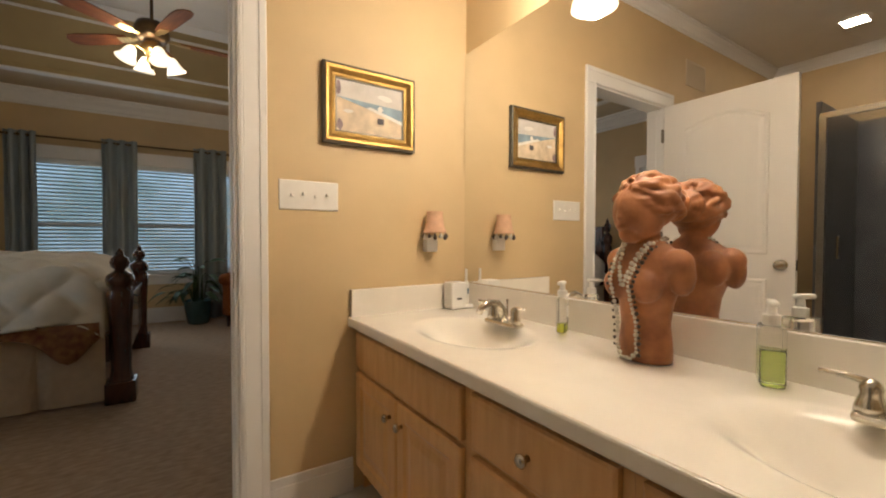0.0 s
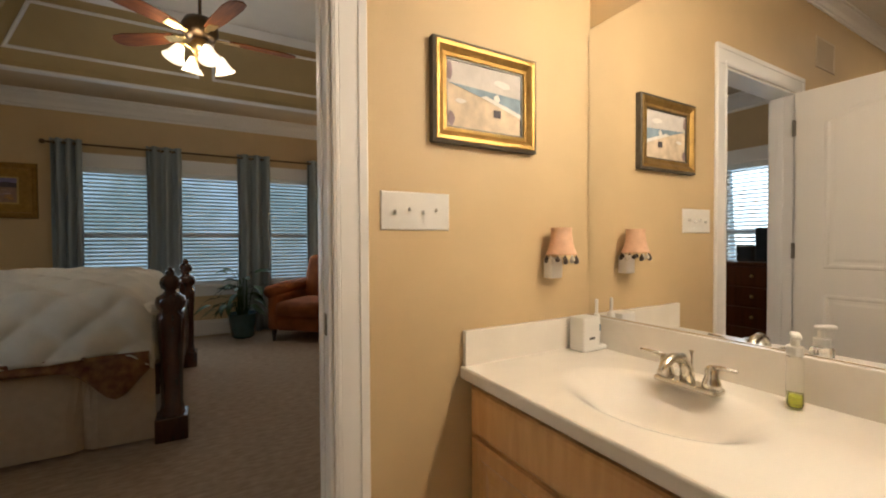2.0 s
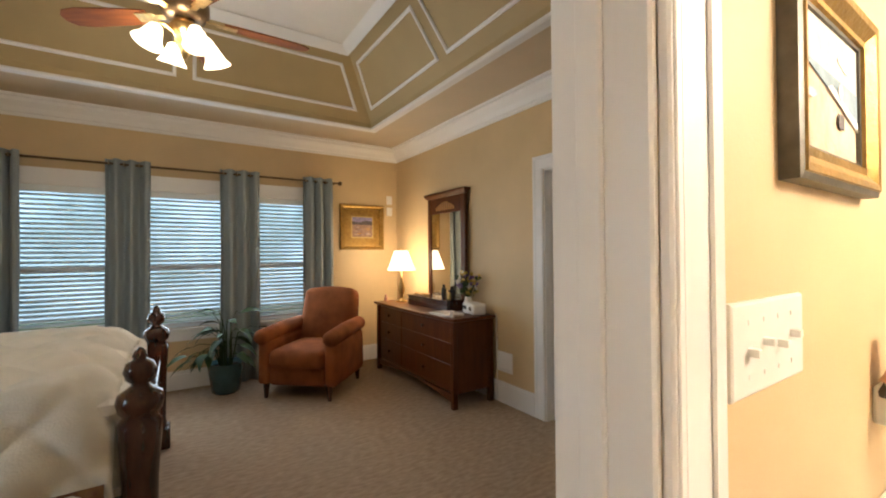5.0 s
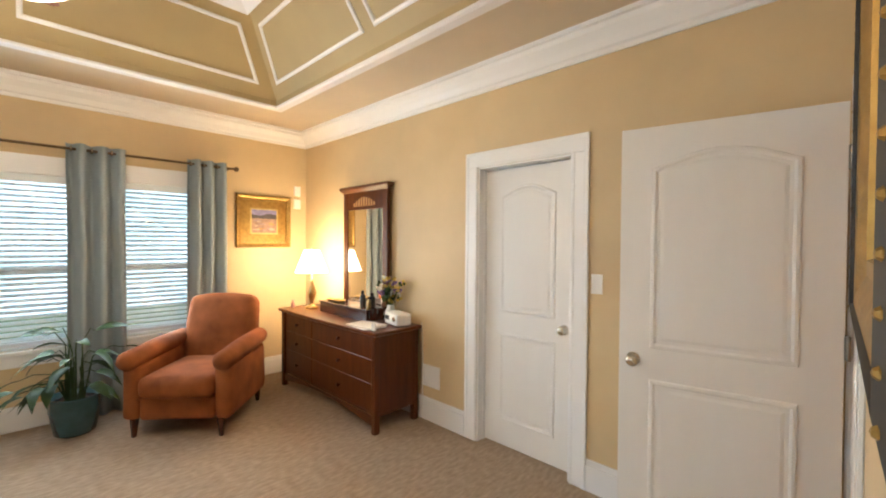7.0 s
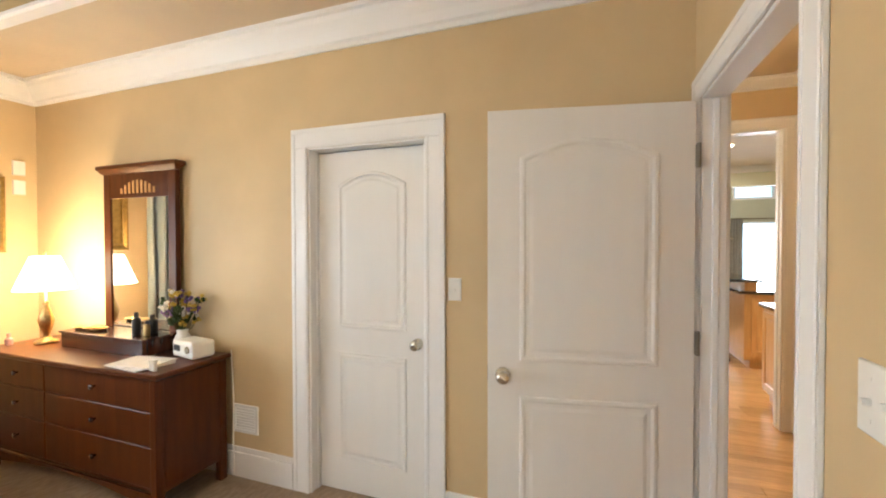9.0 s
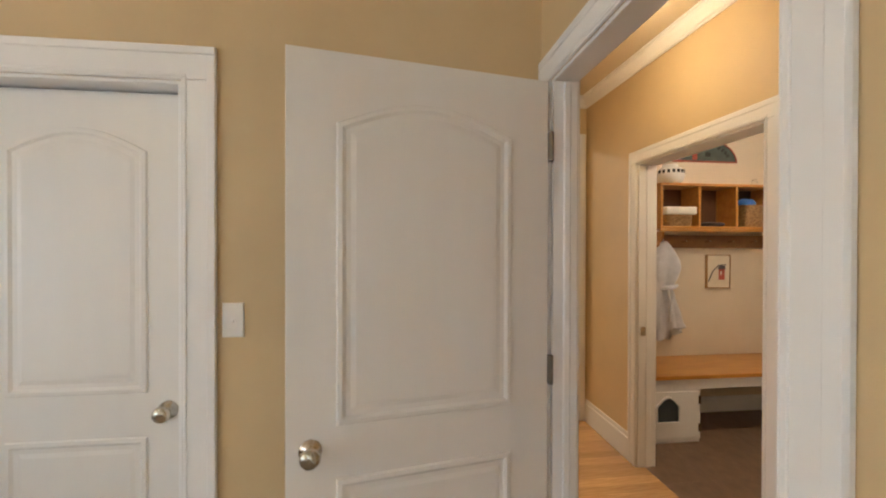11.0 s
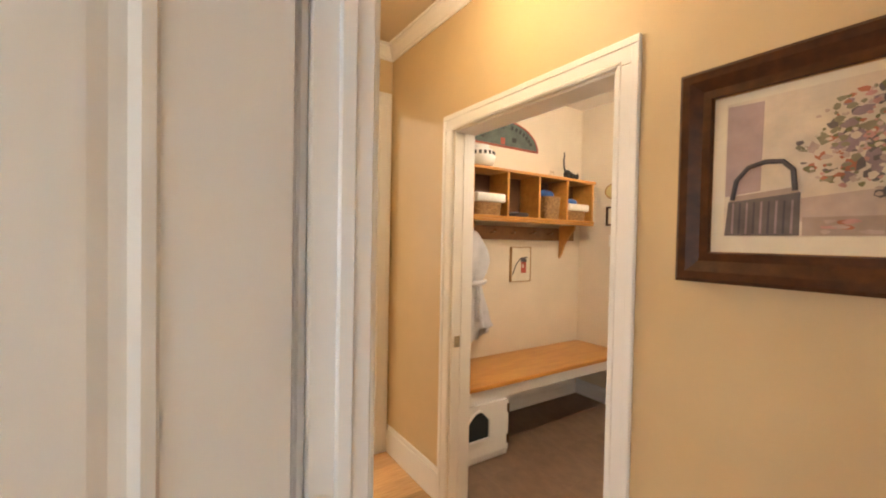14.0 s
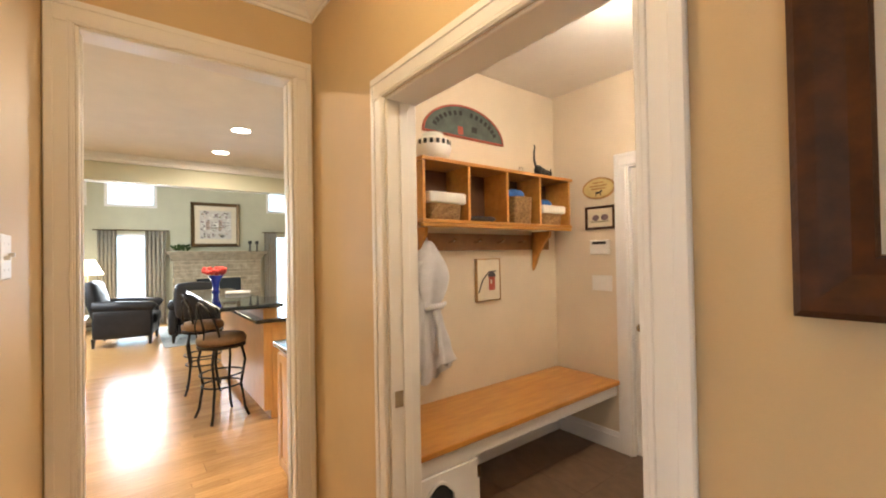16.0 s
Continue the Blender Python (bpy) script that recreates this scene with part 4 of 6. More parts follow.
def bust():
    """A classical torso with cut arms, head turned ahead and wavy hair gathered in a knot, fused into one skin."""
    bm = bmesh.new()
    rows = [(0.0, 0.058, 0.074), (0.03, 0.060, 0.075), (0.10, 0.055, 0.067), (0.15, 0.060, 0.074), (0.20, 0.068, 0.092), (0.24, 0.066, 0.106), (0.275, 0.056, 0.106), (0.298, 0.044, 0.088), (0.318, 0.036, 0.060), (0.335, 0.031, 0.037), (0.36, 0.030, 0.034), (0.39, 0.034, 0.036)]
    loops, n = [], 36
    for z, rx, ry in rows:
        loops.append([bm.verts.new((rx * math.cos(2 * math.pi * k / n), ry * math.sin(2 * math.pi * k / n), z)) for k in range(n)])
    for a, b in zip(loops, loops[1:]):
        for k in range(n):
            bm.faces.new((a[k], a[(k + 1) % n], b[(k + 1) % n], b[k]))
    bm.faces.new(loops[0])
    bm.faces.new(loops[-1])

    def egg(c, rx, ry, rz, seg=18):
        bmesh.ops.create_uvsphere(bm, u_segments=seg, v_segments=seg // 2 + 2, radius=1, matrix=Matrix.Translation(c) @ Matrix.Diagonal((rx, ry, rz, 1)))
    for s in (-1, 1):
        egg((-0.044, s * 0.045, 0.205), 0.044, 0.043, 0.046)
        egg((0.004, s * 0.094, 0.262), 0.042, 0.040, 0.040)
        egg((0.008, s * 0.106, 0.232), 0.036, 0.028, 0.050)
        egg((0.042, s * 0.052, 0.24), 0.030, 0.046, 0.055)
    below = len(bm.verts)
    egg((-0.012, 0, 0.425), 0.059, 0.057, 0.068, 24)
    egg((-0.036, 0, 0.375), 0.026, 0.026, 0.022)
    tube(bm, [(-0.062, 0, 0.438), (-0.068, 0, 0.412), (-0.062, 0, 0.404)], [0.006, 0.008, 0.007], 8)
    egg((-0.062, 0, 0.390), 0.010, 0.017, 0.007, 10)
    egg((0.014, 0, 0.444), 0.066, 0.064, 0.060, 24)
    rng = random.Random(12)
    for s in (-1, 1):
        for k in range(10):
            up = radians(-8 + 9.4 * k)
            ph = rng.uniform(0, 6)
            pts = []
            for i in range(22):
                u = i / 21
                az = math.pi - s * ((0.10 if k > 3 else 0.75 - 0.16 * k) + u * (math.pi - (0.25 if k > 3 else 0.90)))
                el = up + 0.13 * math.sin(9 * u + ph) - (0.30 * u if k < 4 else 0)
                q = 1.0 + 0.05 * math.sin(13 * u + ph * 2)
                pts.append((0.014 + 0.069 * q * math.cos(el) * math.cos(az), 0.067 * q * math.cos(el) * math.sin(az), 0.446 + 0.064 * q * math.sin(el)))
            tube(bm, pts, [0.006 + 0.005 * math.sin(math.pi * i / 21) + 0.0015 * math.sin(1.7 * i + ph) for i in range(22)], 8)
    egg((0.086, 0, 0.445), 0.030, 0.036, 0.034)
    for k in range(3):
        tube(bm, [(0.096 + 0.008 * k, (0.034 - 0.009 * k) * math.cos(a), 0.445 + (0.034 - 0.009 * k) * math.sin(a)) for a in [2 * math.pi * i / 18 for i in range(19)]], 0.008, 8)
    bm.verts.ensure_lookup_table()
    for v in bm.verts[below:]:
        v.co = Vector((v.co.x * 1.16 - 0.012, v.co.y * 1.16, 0.500 + (v.co.z - 0.512) * 1.17))
    ob = tagged(part("bust_statue", bm, TERRA, smooth=True), "terracotta woman's bust with bound hair, draped in pearls", "statue")
    rm = ob.modifiers.new("skin", "REMESH")
    rm.mode, rm.voxel_size, rm.use_smooth_shade = "VOXEL", 0.0035, True
    sm = ob.modifiers.new("soft", "SMOOTH")
    sm.factor, sm.iterations = 0.5, 5
    ob.matrix_world = BUST_M
    return ob


BUST_M = pose(1.285, 1.105, 0.742, 0, 0, -14)
bust()


def strand(parent_label, m, pts, r, material, gap):
    bm = bmesh.new()
    path = [Vector(p) for p in pts]
    dense = []
    for a, b in zip(path, path[1:]):
        k = max(1, int((b - a).length / gap))
        dense += [a.lerp(b, i / k) for i in range(k)]
    for i, p in enumerate(dense):
        ball(bm, p, r * (0.75 + 0.5 * ((i * 7) % 5) / 5), 8)
    ob = tagged(part("bead_necklace", bm, material, smooth=True), parent_label, "necklace", "necklaces on the bust")
    ob.matrix_world = m


strand("long pearl necklace hanging down the bust", BUST_M, [(0.02, -0.052, 0.326), (-0.035, -0.046, 0.312), (-0.070, -0.038, 0.270), (-0.094, -0.034, 0.215), (-0.082, -0.030, 0.168), (-0.066, -0.034, 0.11), (-0.066, -0.036, 0.03), (-0.070, -0.02, 0.010), (-0.070, 0.012, 0.010), (-0.067, 0.030, 0.04), (-0.066, 0.030, 0.11), (-0.082, 0.030, 0.168), (-0.094, 0.030, 0.215), (-0.070, 0.038, 0.270), (-0.035, 0.046, 0.312), (0.02, 0.050, 0.326)], 0.0058, PEARL, 0.0105)
strand("shorter pearl necklace on the bust", BUST_M, [(0.02, -0.044, 0.330), (-0.040, -0.036, 0.310), (-0.070, -0.022, 0.262), (-0.082, -0.004, 0.205), (-0.082, 0.004, 0.205), (-0.070, 0.022, 0.262), (-0.040, 0.036, 0.310), (0.02, 0.042, 0.330)], 0.0064, PEARL, 0.0118)
strand("string of dark and pale beads on the bust", BUST_M, [(0.02, -0.062, 0.318), (-0.040, -0.056, 0.300), (-0.076, -0.052, 0.255), (-0.094, -0.046, 0.205), (-0.078, -0.044, 0.15), (-0.068, -0.046, 0.10), (-0.068, -0.046, 0.025), (-0.072, -0.03, 0.008)], 0.0052, DARKBEAD, 0.013)
strand("second string of dark beads on the bust", BUST_M, [(0.02, 0.058, 0.318), (-0.040, 0.052, 0.302), (-0.076, 0.046, 0.258), (-0.094, 0.040, 0.205), (-0.078, 0.038, 0.15), (-0.068, 0.040, 0.09), (-0.070, 0.036, 0.02)], 0.0045, DARKBEAD, 0.016)

v = thing("vanity_light", (1.42, 1.08, 2.075), "nickel vanity light bar with frosted glass shades", "wall lamp")
part("bar", boxes((-0.03, 0.003, -0.52, 0.52, 0.03, 0.09), bevel=0.01), NICKEL, v)
for dy in (0.42, 0.14, -0.14, -0.42):
    part("arm", tube(bmesh.new(), [(-0.02, dy, 0.06), (-0.11, dy, 0.07), (-0.17, dy, 0.045)], 0.008), NICKEL, v)
    s = part("shade", lathe([(0.03, 0.03), (0.055, 0.0), (0.075, -0.05), (0.088, -0.11), (0.084, -0.11), (0.070, -0.05), (0.05, 0.0)], 20, None, (-0.17, dy, 0)), FROST_GLOW, v, "lit frosted glass bell shade", True)
    s.visible_shadow = False
c = thing("ceiling_light", (-1.7, 1.4, H), "round recessed ceiling light, lit", "ceiling light", "recessed lights")
part("trim_ring", lathe([(0.095, -0.006), (0.095, 0.0), (0.07, 0.0)], 24), WHITE, c)
part("lens", lathe([(0.07, -0.004), (0.07, -0.002)], 24), CAN_GLOW, c)
v = thing("air_vent", (-0.85, 2.13, 2.37), "tan painted louvred air grille above the bathroom door", "air vent")
v.matrix_world = at((-0.85, 2.13, 2.37), FACE_S)
part("frame", rings(bmesh.new(), rect(-0.15, 0.15, -0.10, 0.10), [(0, 0), (0.002, 0.007), (0.02, 0.007), (0.022, 0.002)]), PAINT_SOFFIT, v)
for i in range(9):
    part("slat", boxes((-0.126, 0.126, -0.076 + i * 0.0178, -0.065 + i * 0.0178, 0.0025, 0.006)), PAINT_SOFFIT, v)
s = thing("shower_enclosure", (-1.35, 0.2, -0.008), "framed glass shower enclosure with grey interior", "shower")
SGREY = mat("grey_shower_tile", (0.17, 0.17, 0.18), 0.4, scale=5, vary=0.2)
part("frame", boxes((-0.02, 0.02, -0.02, 0.02, 0, 2.0), (-0.02, 0.02, 1.26, 1.30, 0, 2.0), (-0.019, 0.019, 0.02, 1.26, 1.96, 2.0), (-0.019, 0.019, 0.02, 1.26, 0, 0.06)), NICKEL, s)
g = part("glass_panel", boxes((-0.004, 0.004, 0.02, 1.26, 0.06, 1.96)), SHOWER_GLASS, s)
g.visible_shadow = False
part("stall_wall", boxes((-1.0, -0.98, -0.05, 1.33, 0, 2.1), (-0.98, -0.03, 1.30, 1.33, 0, 2.1), (-0.98, -0.03, -0.05, -0.02, 0, 2.1)), SGREY, s)
part("door_handle", tube(bmesh.new(), [(0.004, 1.18, 0.95), (0.04, 1.18, 0.95), (0.04, 1.18, 1.1), (0.004, 1.18, 1.1)], 0.007), NICKEL, s)


# ---- bedroom ----
# tray mouldings: two panels a side, on the slopes
def tray_panels():
    t = tagged(new("trim_tray_panels"), "white picture-frame mouldings on the tray slopes", "trim", kind="structure")
    lo, hi = inset(T, 0.02), inset(T, 0.40)
    for i in range(4):
        a, b, c, d = (Vector((*lo[i], 2.807)), Vector((*lo[(i + 1) % 4], 2.807)), Vector((*hi[(i + 1) % 4], 3.32)), Vector((*hi[i], 3.32)))
        n = (b - a).cross(d - a).normalized()
        if n.z > 0:
            n = -n
        long = (b - a).length
        cuts = [0.0, 0.5, 1.0]
        for u0, u1 in zip(cuts, cuts[1:]):
            def at_uv(u, v):
                return a.lerp(b, u).lerp(d.lerp(c, u), v)
            m0, m1 = 0.06 / long if u0 > 0 else 0.035, 0.06 / long if u1 < 1 else 0.035
            q = [at_uv(u0 + m0, 0.12), at_uv(u1 - m1, 0.12), at_uv(u1 - m1 * 1.1, 0.80), at_uv(u0 + m0 * 1.1, 0.80)]
            ex = (b - a).normalized()
            ey = n.cross(ex)
            o = q[0]
            pts = [((p - o).dot(ex), (p - o).dot(ey)) for p in q]
            m = Matrix((( ex.x, ey.x, n.x, o.x), (ex.y, ey.y, n.y, o.y), (ex.z, ey.z, n.z, o.z), (0, 0, 0, 1)))
            part("moulding", rings(bmesh.new(), pts, [(0, -0.004), (0.0, 0.008), (0.008, 0.014), (0.022, 0.014), (0.028, 0.006), (0.030, -0.004)], m, fill=False), WHITE, t)


tray_panels()


def ceiling_fan():
    f = thing("ceiling_fan", (0.05, 4.64, 2.50), "bronze ceiling fan with wooden blades and lit glass shades", "ceiling fan")
    part("canopy", lathe([(0.07, 0.82), (0.07, 0.79), (0.03, 0.73), (0.015, 0.72)], 20), BRONZE, f, "", True)
    part("downrod", lathe([(0.012, 0.34), (0.012, 0.73)], 12), BRONZE, f)
    part("motor", lathe([(0.03, 0.36), (0.10, 0.34), (0.125, 0.29), (0.125, 0.24), (0.10, 0.20), (0.05, 0.19)], 28), BRONZE, f, "dark bronze motor housing", True)
    part("light_kit", lathe([(0.05, 0.19), (0.07, 0.16), (0.085, 0.13), (0.05, 0.09), (0.035, 0.06), (0.05, 0.03), (0.02, 0.0), (0.01, -0.03)], 22), BRASS, f, "aged brass light kit", True)
    BLADE = mat("cherry_fan_blade", (0.24, 0.075, 0.017), 0.55, scale=8, stretch=(0.6, 5, 1), colour2=(0.13, 0.036, 0.009), spec=0.15)
    for k in range(5):
        a = radians(2 + 72 * k)
        bm = bmesh.new()
        outline = [(0.20, -0.045), (0.32, -0.062), (0.58, -0.072), (0.66, -0.060), (0.695, -0.025), (0.695, 0.025), (0.66, 0.060), (0.58, 0.072), (0.32, 0.062), (0.20, 0.045)]
        rings(bm, outline, [(0, 0), (0, 0.008)], fill=True, close_first=True)
        b = part("blade", bm, BLADE, f, "reddish wooden blade")
        b.matrix_basis = Matrix.Translation((0, 0, 0.215)) @ Matrix.Rotation(a, 4, "Z") @ Matrix.Rotation(radians(11), 4, "X")
        h = part("blade_iron", boxes((0.09, 0.17, -0.018, 0.018, -0.004, 0.003), (0.16, 0.27, -0.035, 0.035, -0.006, -0.001), bevel=0.003), BRASS, f)
        h.matrix_basis = b.matrix_basis
    for a in (20, 110, 200, 290):
        c, s = math.cos(radians(a)), math.sin(radians(a))
        part("arm", tube(bmesh.new(), [(0.05 * c, 0.05 * s, 0.10), (0.11 * c, 0.11 * s, 0.125), (0.135 * c, 0.135 * s, 0.11)], 0.009), BRASS, f)
        sh = part("shade", lathe([(0.02, 0.0), (0.032, -0.01), (0.045, -0.05), (0.055, -0.085), (0.078, -0.12), (0.073, -0.12), (0.050, -0.085), (0.028, -0.012)], 20), FROST_GLOW, f, "lit frosted bell shade", True)
        sh.matrix_basis = Matrix.Translation((0.135 * c, 0.135 * s, 0.105)) @ Matrix.Rotation(radians(22), 4, Vector((s, -c, 0)))
        sh.visible_shadow = False
    part("pull_chain", tube(bmesh.new(), [(0.02, 0, 0.0), (0.02, 0, -0.12)], 0.0015, 5), BRASS, f)


ceiling_fan()


def curtain(x0, x1, waves):
    c = thing("curtain", ((x0 + x1) / 2, 6.735, 0.0), "blue-grey grommet curtain hanging from a rod", "curtain", "bedroom curtains")
    bm = bmesh.new()
    w, n, rows = x1 - x0, waves * 12, 14
    g = []
    for j in range(rows + 1):
        z = 0.015 + 2.24 * j / rows
        row = []
        for i in range(n + 1):
            u = i / n
            k = 0.9 + 0.1 * math.sin(3 * z + 5 * u)
            row.append(bm.verts.new((-w / 2 + w * u + 0.012 * noise.noise(Vector((u * 3, z, x0))), 0.048 * math.sin(2 * math.pi * waves * u) * k + 0.01 * noise.noise(Vector((u * 6, z * 2, x0 + 3))), z)))
        g.append(row)
    for p, q in zip(g, g[1:]):
        for i in range(n):
            bm.faces.new((p[i], p[i + 1], q[i + 1], q[i]))
    cl = part("cloth", bm, CURTAIN, c, smooth=True)
    md = cl.modifiers.new("thick", "SOLIDIFY")
    md.thickness = 0.003
    for i in range(waves * 2):
        x = -w / 2 + w * (i + 0.5) / (waves * 2)
        r = part("grommet", rings(bmesh.new(), [(0.024 * math.cos(2 * math.pi * k / 14), 0.024 * math.sin(2 * math.pi * k / 14)) for k in range(14)], [(0, -0.004), (0, 0.004), (0.005, 0.004), (0.005, -0.004)], fill=False), NICKEL, c)
        r.matrix_basis = at((x, 0, 2.21), FACE_E)


for x0, x1, wv in ((-1.35, -1.10, 3), (-0.54, -0.20, 3), (0.39, 0.775, 3), (1.237, 1.58, 3)):
    curtain(x0, x1, wv)
rod = thing("curtain_rod", (0.13, 6.735, 2.21), "thin bronze curtain rod with ball finials", "curtain rod")
part("rod", tube(bmesh.new(), [(-1.52, 0, 0), (1.52, 0, 0)], 0.011, 12), BRONZE, rod)
for s in (-1, 1):
    part("finial", ball(bmesh.new(), (s * 1.545, 0, 0), 0.026, 14), BRONZE, rod, "", True)
for x in (-1.44, -0.52, 0.42, 1.47):
    part("bracket", boxes((x - 0.008, x + 0.008, 0.0, 0.104, -0.018, -0.011), (x - 0.012, x + 0.012, 0.098, 0.104, -0.04, 0.03)), BRONZE, rod)


def post(profile):
    return lathe(profile, 22)


POST = [(0.062, 0.0), (0.066, 0.02), (0.066, 0.13), (0.05, 0.15), (0.052, 0.17), (0.046, 0.20), (0.05, 0.50), (0.058, 0.66), (0.060, 0.72), (0.045, 0.745), (0.060, 0.765), (0.066, 0.80), (0.060, 0.83), (0.035, 0.85), (0.022, 0.865), (0.040, 0.885), (0.046, 0.915), (0.038, 0.945), (0.018, 0.96), (0.022, 0.972), (0.016, 0.99), (0.004, 1.005)]
bed = thing("bed", (-0.11, 4.67, 0.0), "dark mahogany four-post bed with beige skirt", "bed")
for s in (-1, 1):
    pb = part("foot_post", lathe([(r_ * 1.2, z_) for r_, z_ in POST], 22, None, (0, s * 0.79, 0)), MAHOG, bed, "turned mahogany post with urn finial", True)
    part("post_base", boxes((-0.082, 0.082, s * 0.79 - 0.082, s * 0.79 + 0.082, 0.0, 0.14), bevel=0.008), MAHOG, pb)
    part("head_post", lathe([(r_, z * 1.35) for r_, z in POST], 22, None, (-2.12, s * 0.79, 0)), MAHOG, bed, "", True)
    part("side_rail", boxes((-2.06, -0.06, s * 0.77 - 0.014, s * 0.77 + 0.014, 0.26, 0.44), bevel=0.004), MAHOG, bed)
part("footboard", boxes((-0.022, 0.022, -0.73, 0.73, 0.25, 0.62), (-0.03, 0.03, -0.73, 0.73, 0.62, 0.66), bevel=0.006), MAHOG, bed)
part("headboard", boxes((-2.14, -2.10, -0.73, 0.73, 0.3, 1.25), bevel=0.01), MAHOG, bed)
part("mattress", boxes((-2.06, -0.05, -0.755, 0.755, 0.44, 0.80), bevel=0.05), CLOTHW, bed)
for s in (-1, 1):
    bm = bmesh.new()
    n = 60
    rows = []
    for z in (0.02, 0.22, 0.46):
        rows.append([bm.verts.new((-2.04 + 1.96 * i / n, s * (0.80 + 0.022 * (0.46 - z) - 0.035 * math.exp(-((i % 20 - 10) / 0.9) ** 2) * (0.47 - z) * 2.4), z)) for i in range(n + 1)])
    for p, q in zip(rows, rows[1:]):
        for i in range(n):
            bm.faces.new((p[i], p[i + 1], q[i + 1], q[i]))
    sk = part("bed_skirt", bm, SKIRT, bed, "beige pleated bed skirt")
    sk.modifiers.new("thick", "SOLIDIFY").thickness = 0.004


def comforter():
    bm = bmesh.new()
    nx, ny = 110, 110
    g = []
    for i in range(nx + 1):
        row = []
        for j in range(ny + 1):
            x = -2.0 + 1.94 * i / nx
            v = -1.04 + 2.08 * j / ny
            e = max(0.0, abs(v) - 0.70)
            y = math.copysign(min(abs(v), 0.70) + 0.17 * (1 - math.exp(-e * 5)), v)
            top = 0.835 + 0.10 * (1 - (min(abs(v), 0.75) / 0.75) ** 2) + 0.02 * noise.noise(Vector((x * 2, v * 2, 0)))
            z = top - max(0.0, e - 0.02) * 0.98
            ft = max(0.0, (x + 0.26) / 0.20)
            z -= 0.10 * ft * ft
            q = abs(math.sin(math.pi * (x + 1.1 * v) / 0.30) * math.sin(math.pi * (x - 1.1 * v) / 0.30)) ** 0.5
            puff = 0.042 * q + 0.014 * noise.noise(Vector((x * 7, v * 7, 3)))
            z += puff * (1 if e < 0.05 else 0.3)
            y += math.copysign(puff * (0 if e < 0.05 else 1.0) + (0.03 * noise.noise(Vector((x * 3.5, v * 1.5, 9))) if e > 0.05 else 0), v)
            z += 0.03 * noise.noise(Vector((x * 3, 4, v))) * (e > 0.35)
            row.append(bm.verts.new((x, y, max(z, 0.30))))
        g.append(row)
    for p, q in zip(g, g[1:]):
        for j in range(ny):
            bm.faces.new((p[j], p[j + 1], q[j + 1], q[j]))
    ob = tagged(part("comforter", bm, LINEN, smooth=True), "cream tufted comforter spread over the bed", "comforter")
    ob.modifiers.new("thick", "SOLIDIFY").thickness = 0.012
    ob.matrix_world = pose(-0.13, 4.67, 0.0)


comforter()
bm = bmesh.new()
g = []
for i in range(41):
    u = i / 40
    g.append([bm.verts.new((-0.10 - 1.5 * u, -0.86 - 0.012 * math.sin(9 * u + 2 * k), 0.54 - k * (0.022 + 0.06 * math.exp(-((u - 0.10) / 0.08) ** 2)))) for k in range(4)])
for p, q in zip(g, g[1:]):
    for k in range(3):
        bm.faces.new((p[k], p[k + 1], q[k + 1], q[k]))
ob = tagged(part("bed_throw", bm, BROCADE, smooth=True), "gold and rust brocade throw hanging below the comforter", "throw")
ob.modifiers.new("thick", "SOLIDIFY").thickness = 0.006
ob.matrix_world = pose(-0.11, 4.67, 0.0)


def soft(x0, x1, y0, y1, z0, z1, r=0.05, crown_=0.0):
    """A padded block with rounded edges and a slightly swollen middle."""
    bm = box(bmesh.new(), x0, x1, y0, y1, z0, z1, r, 4)
    bmesh.ops.subdivide_edges(bm, edges=[e for e in bm.edges if e.calc_length() > 0.15], cuts=5, use_grid_fill=True)
    c = Vector(((x0 + x1) / 2, (y0 + y1) / 2, (z0 + z1) / 2))
    h = Vector(((x1 - x0) / 2, (y1 - y0) / 2, (z1 - z0) / 2))
    for v in bm.verts:
        d = v.co - c
        q = [abs(d[k] / h[k]) for k in range(3)]
        for k in range(3):
            o = [q[m] for m in range(3) if m != k]
            v.co[k] += math.copysign(crown_ * (1 - min(1, o[0]) ** 2) * (1 - min(1, o[1]) ** 2) * q[k], d[k])
        v.co += Vector((1, 1, 1)) * 0.004 * noise.noise(v.co * 9)
    return bm


def armchair(where, turn, material, label, wood, name="recliner_chair", scale=1.0):
    """An upholstered recliner that faces -y."""
    c = thing(name, where, label, "armchair", turn=turn)
    c.scale = (scale,) * 3
    part("seat_base", soft(-0.27, 0.27, -0.36, 0.34, 0.13, 0.30, 0.03), material, c, smooth=True)
    part("seat_cushion", soft(-0.265, 0.265, -0.40, 0.26, 0.30, 0.46, 0.05, 0.025), material, c, smooth=True)
    b = part("backrest", soft(-0.29, 0.29, -0.08, 0.09, 0.0, 0.58, 0.06, 0.03), material, c, smooth=True)
    b.matrix_basis = pose(0, 0.30, 0.40, -14)
    for s in (-1, 1):
        a = part("arm", soft(s * 0.335 - 0.06, s * 0.335 + 0.06, -0.36, 0.36, 0.13, 0.55, 0.04, 0.01), material, c, smooth=True)
        bm = tube(bmesh.new(), [(s * 0.345, -0.40, 0.555), (s * 0.345, -0.37, 0.575), (s * 0.345, 0.0, 0.60), (s * 0.34, 0.36, 0.61)], [0.055, 0.075, 0.078, 0.07], 16)
        part("arm_pad", bm, material, a, "", True)
        for y in (-0.33, 0.36):
            part("leg", tube(bmesh.new(), [(s * 0.32, y, 0.0), (s * 0.315, y, 0.14)], [0.017, 0.032], 8), wood, c, "dark tapered wooden leg")
    part("welt", tube(bmesh.new(), [(-0.262, -0.395, 0.305), (0.262, -0.395, 0.305)], 0.006, 6), material, c)
    return c


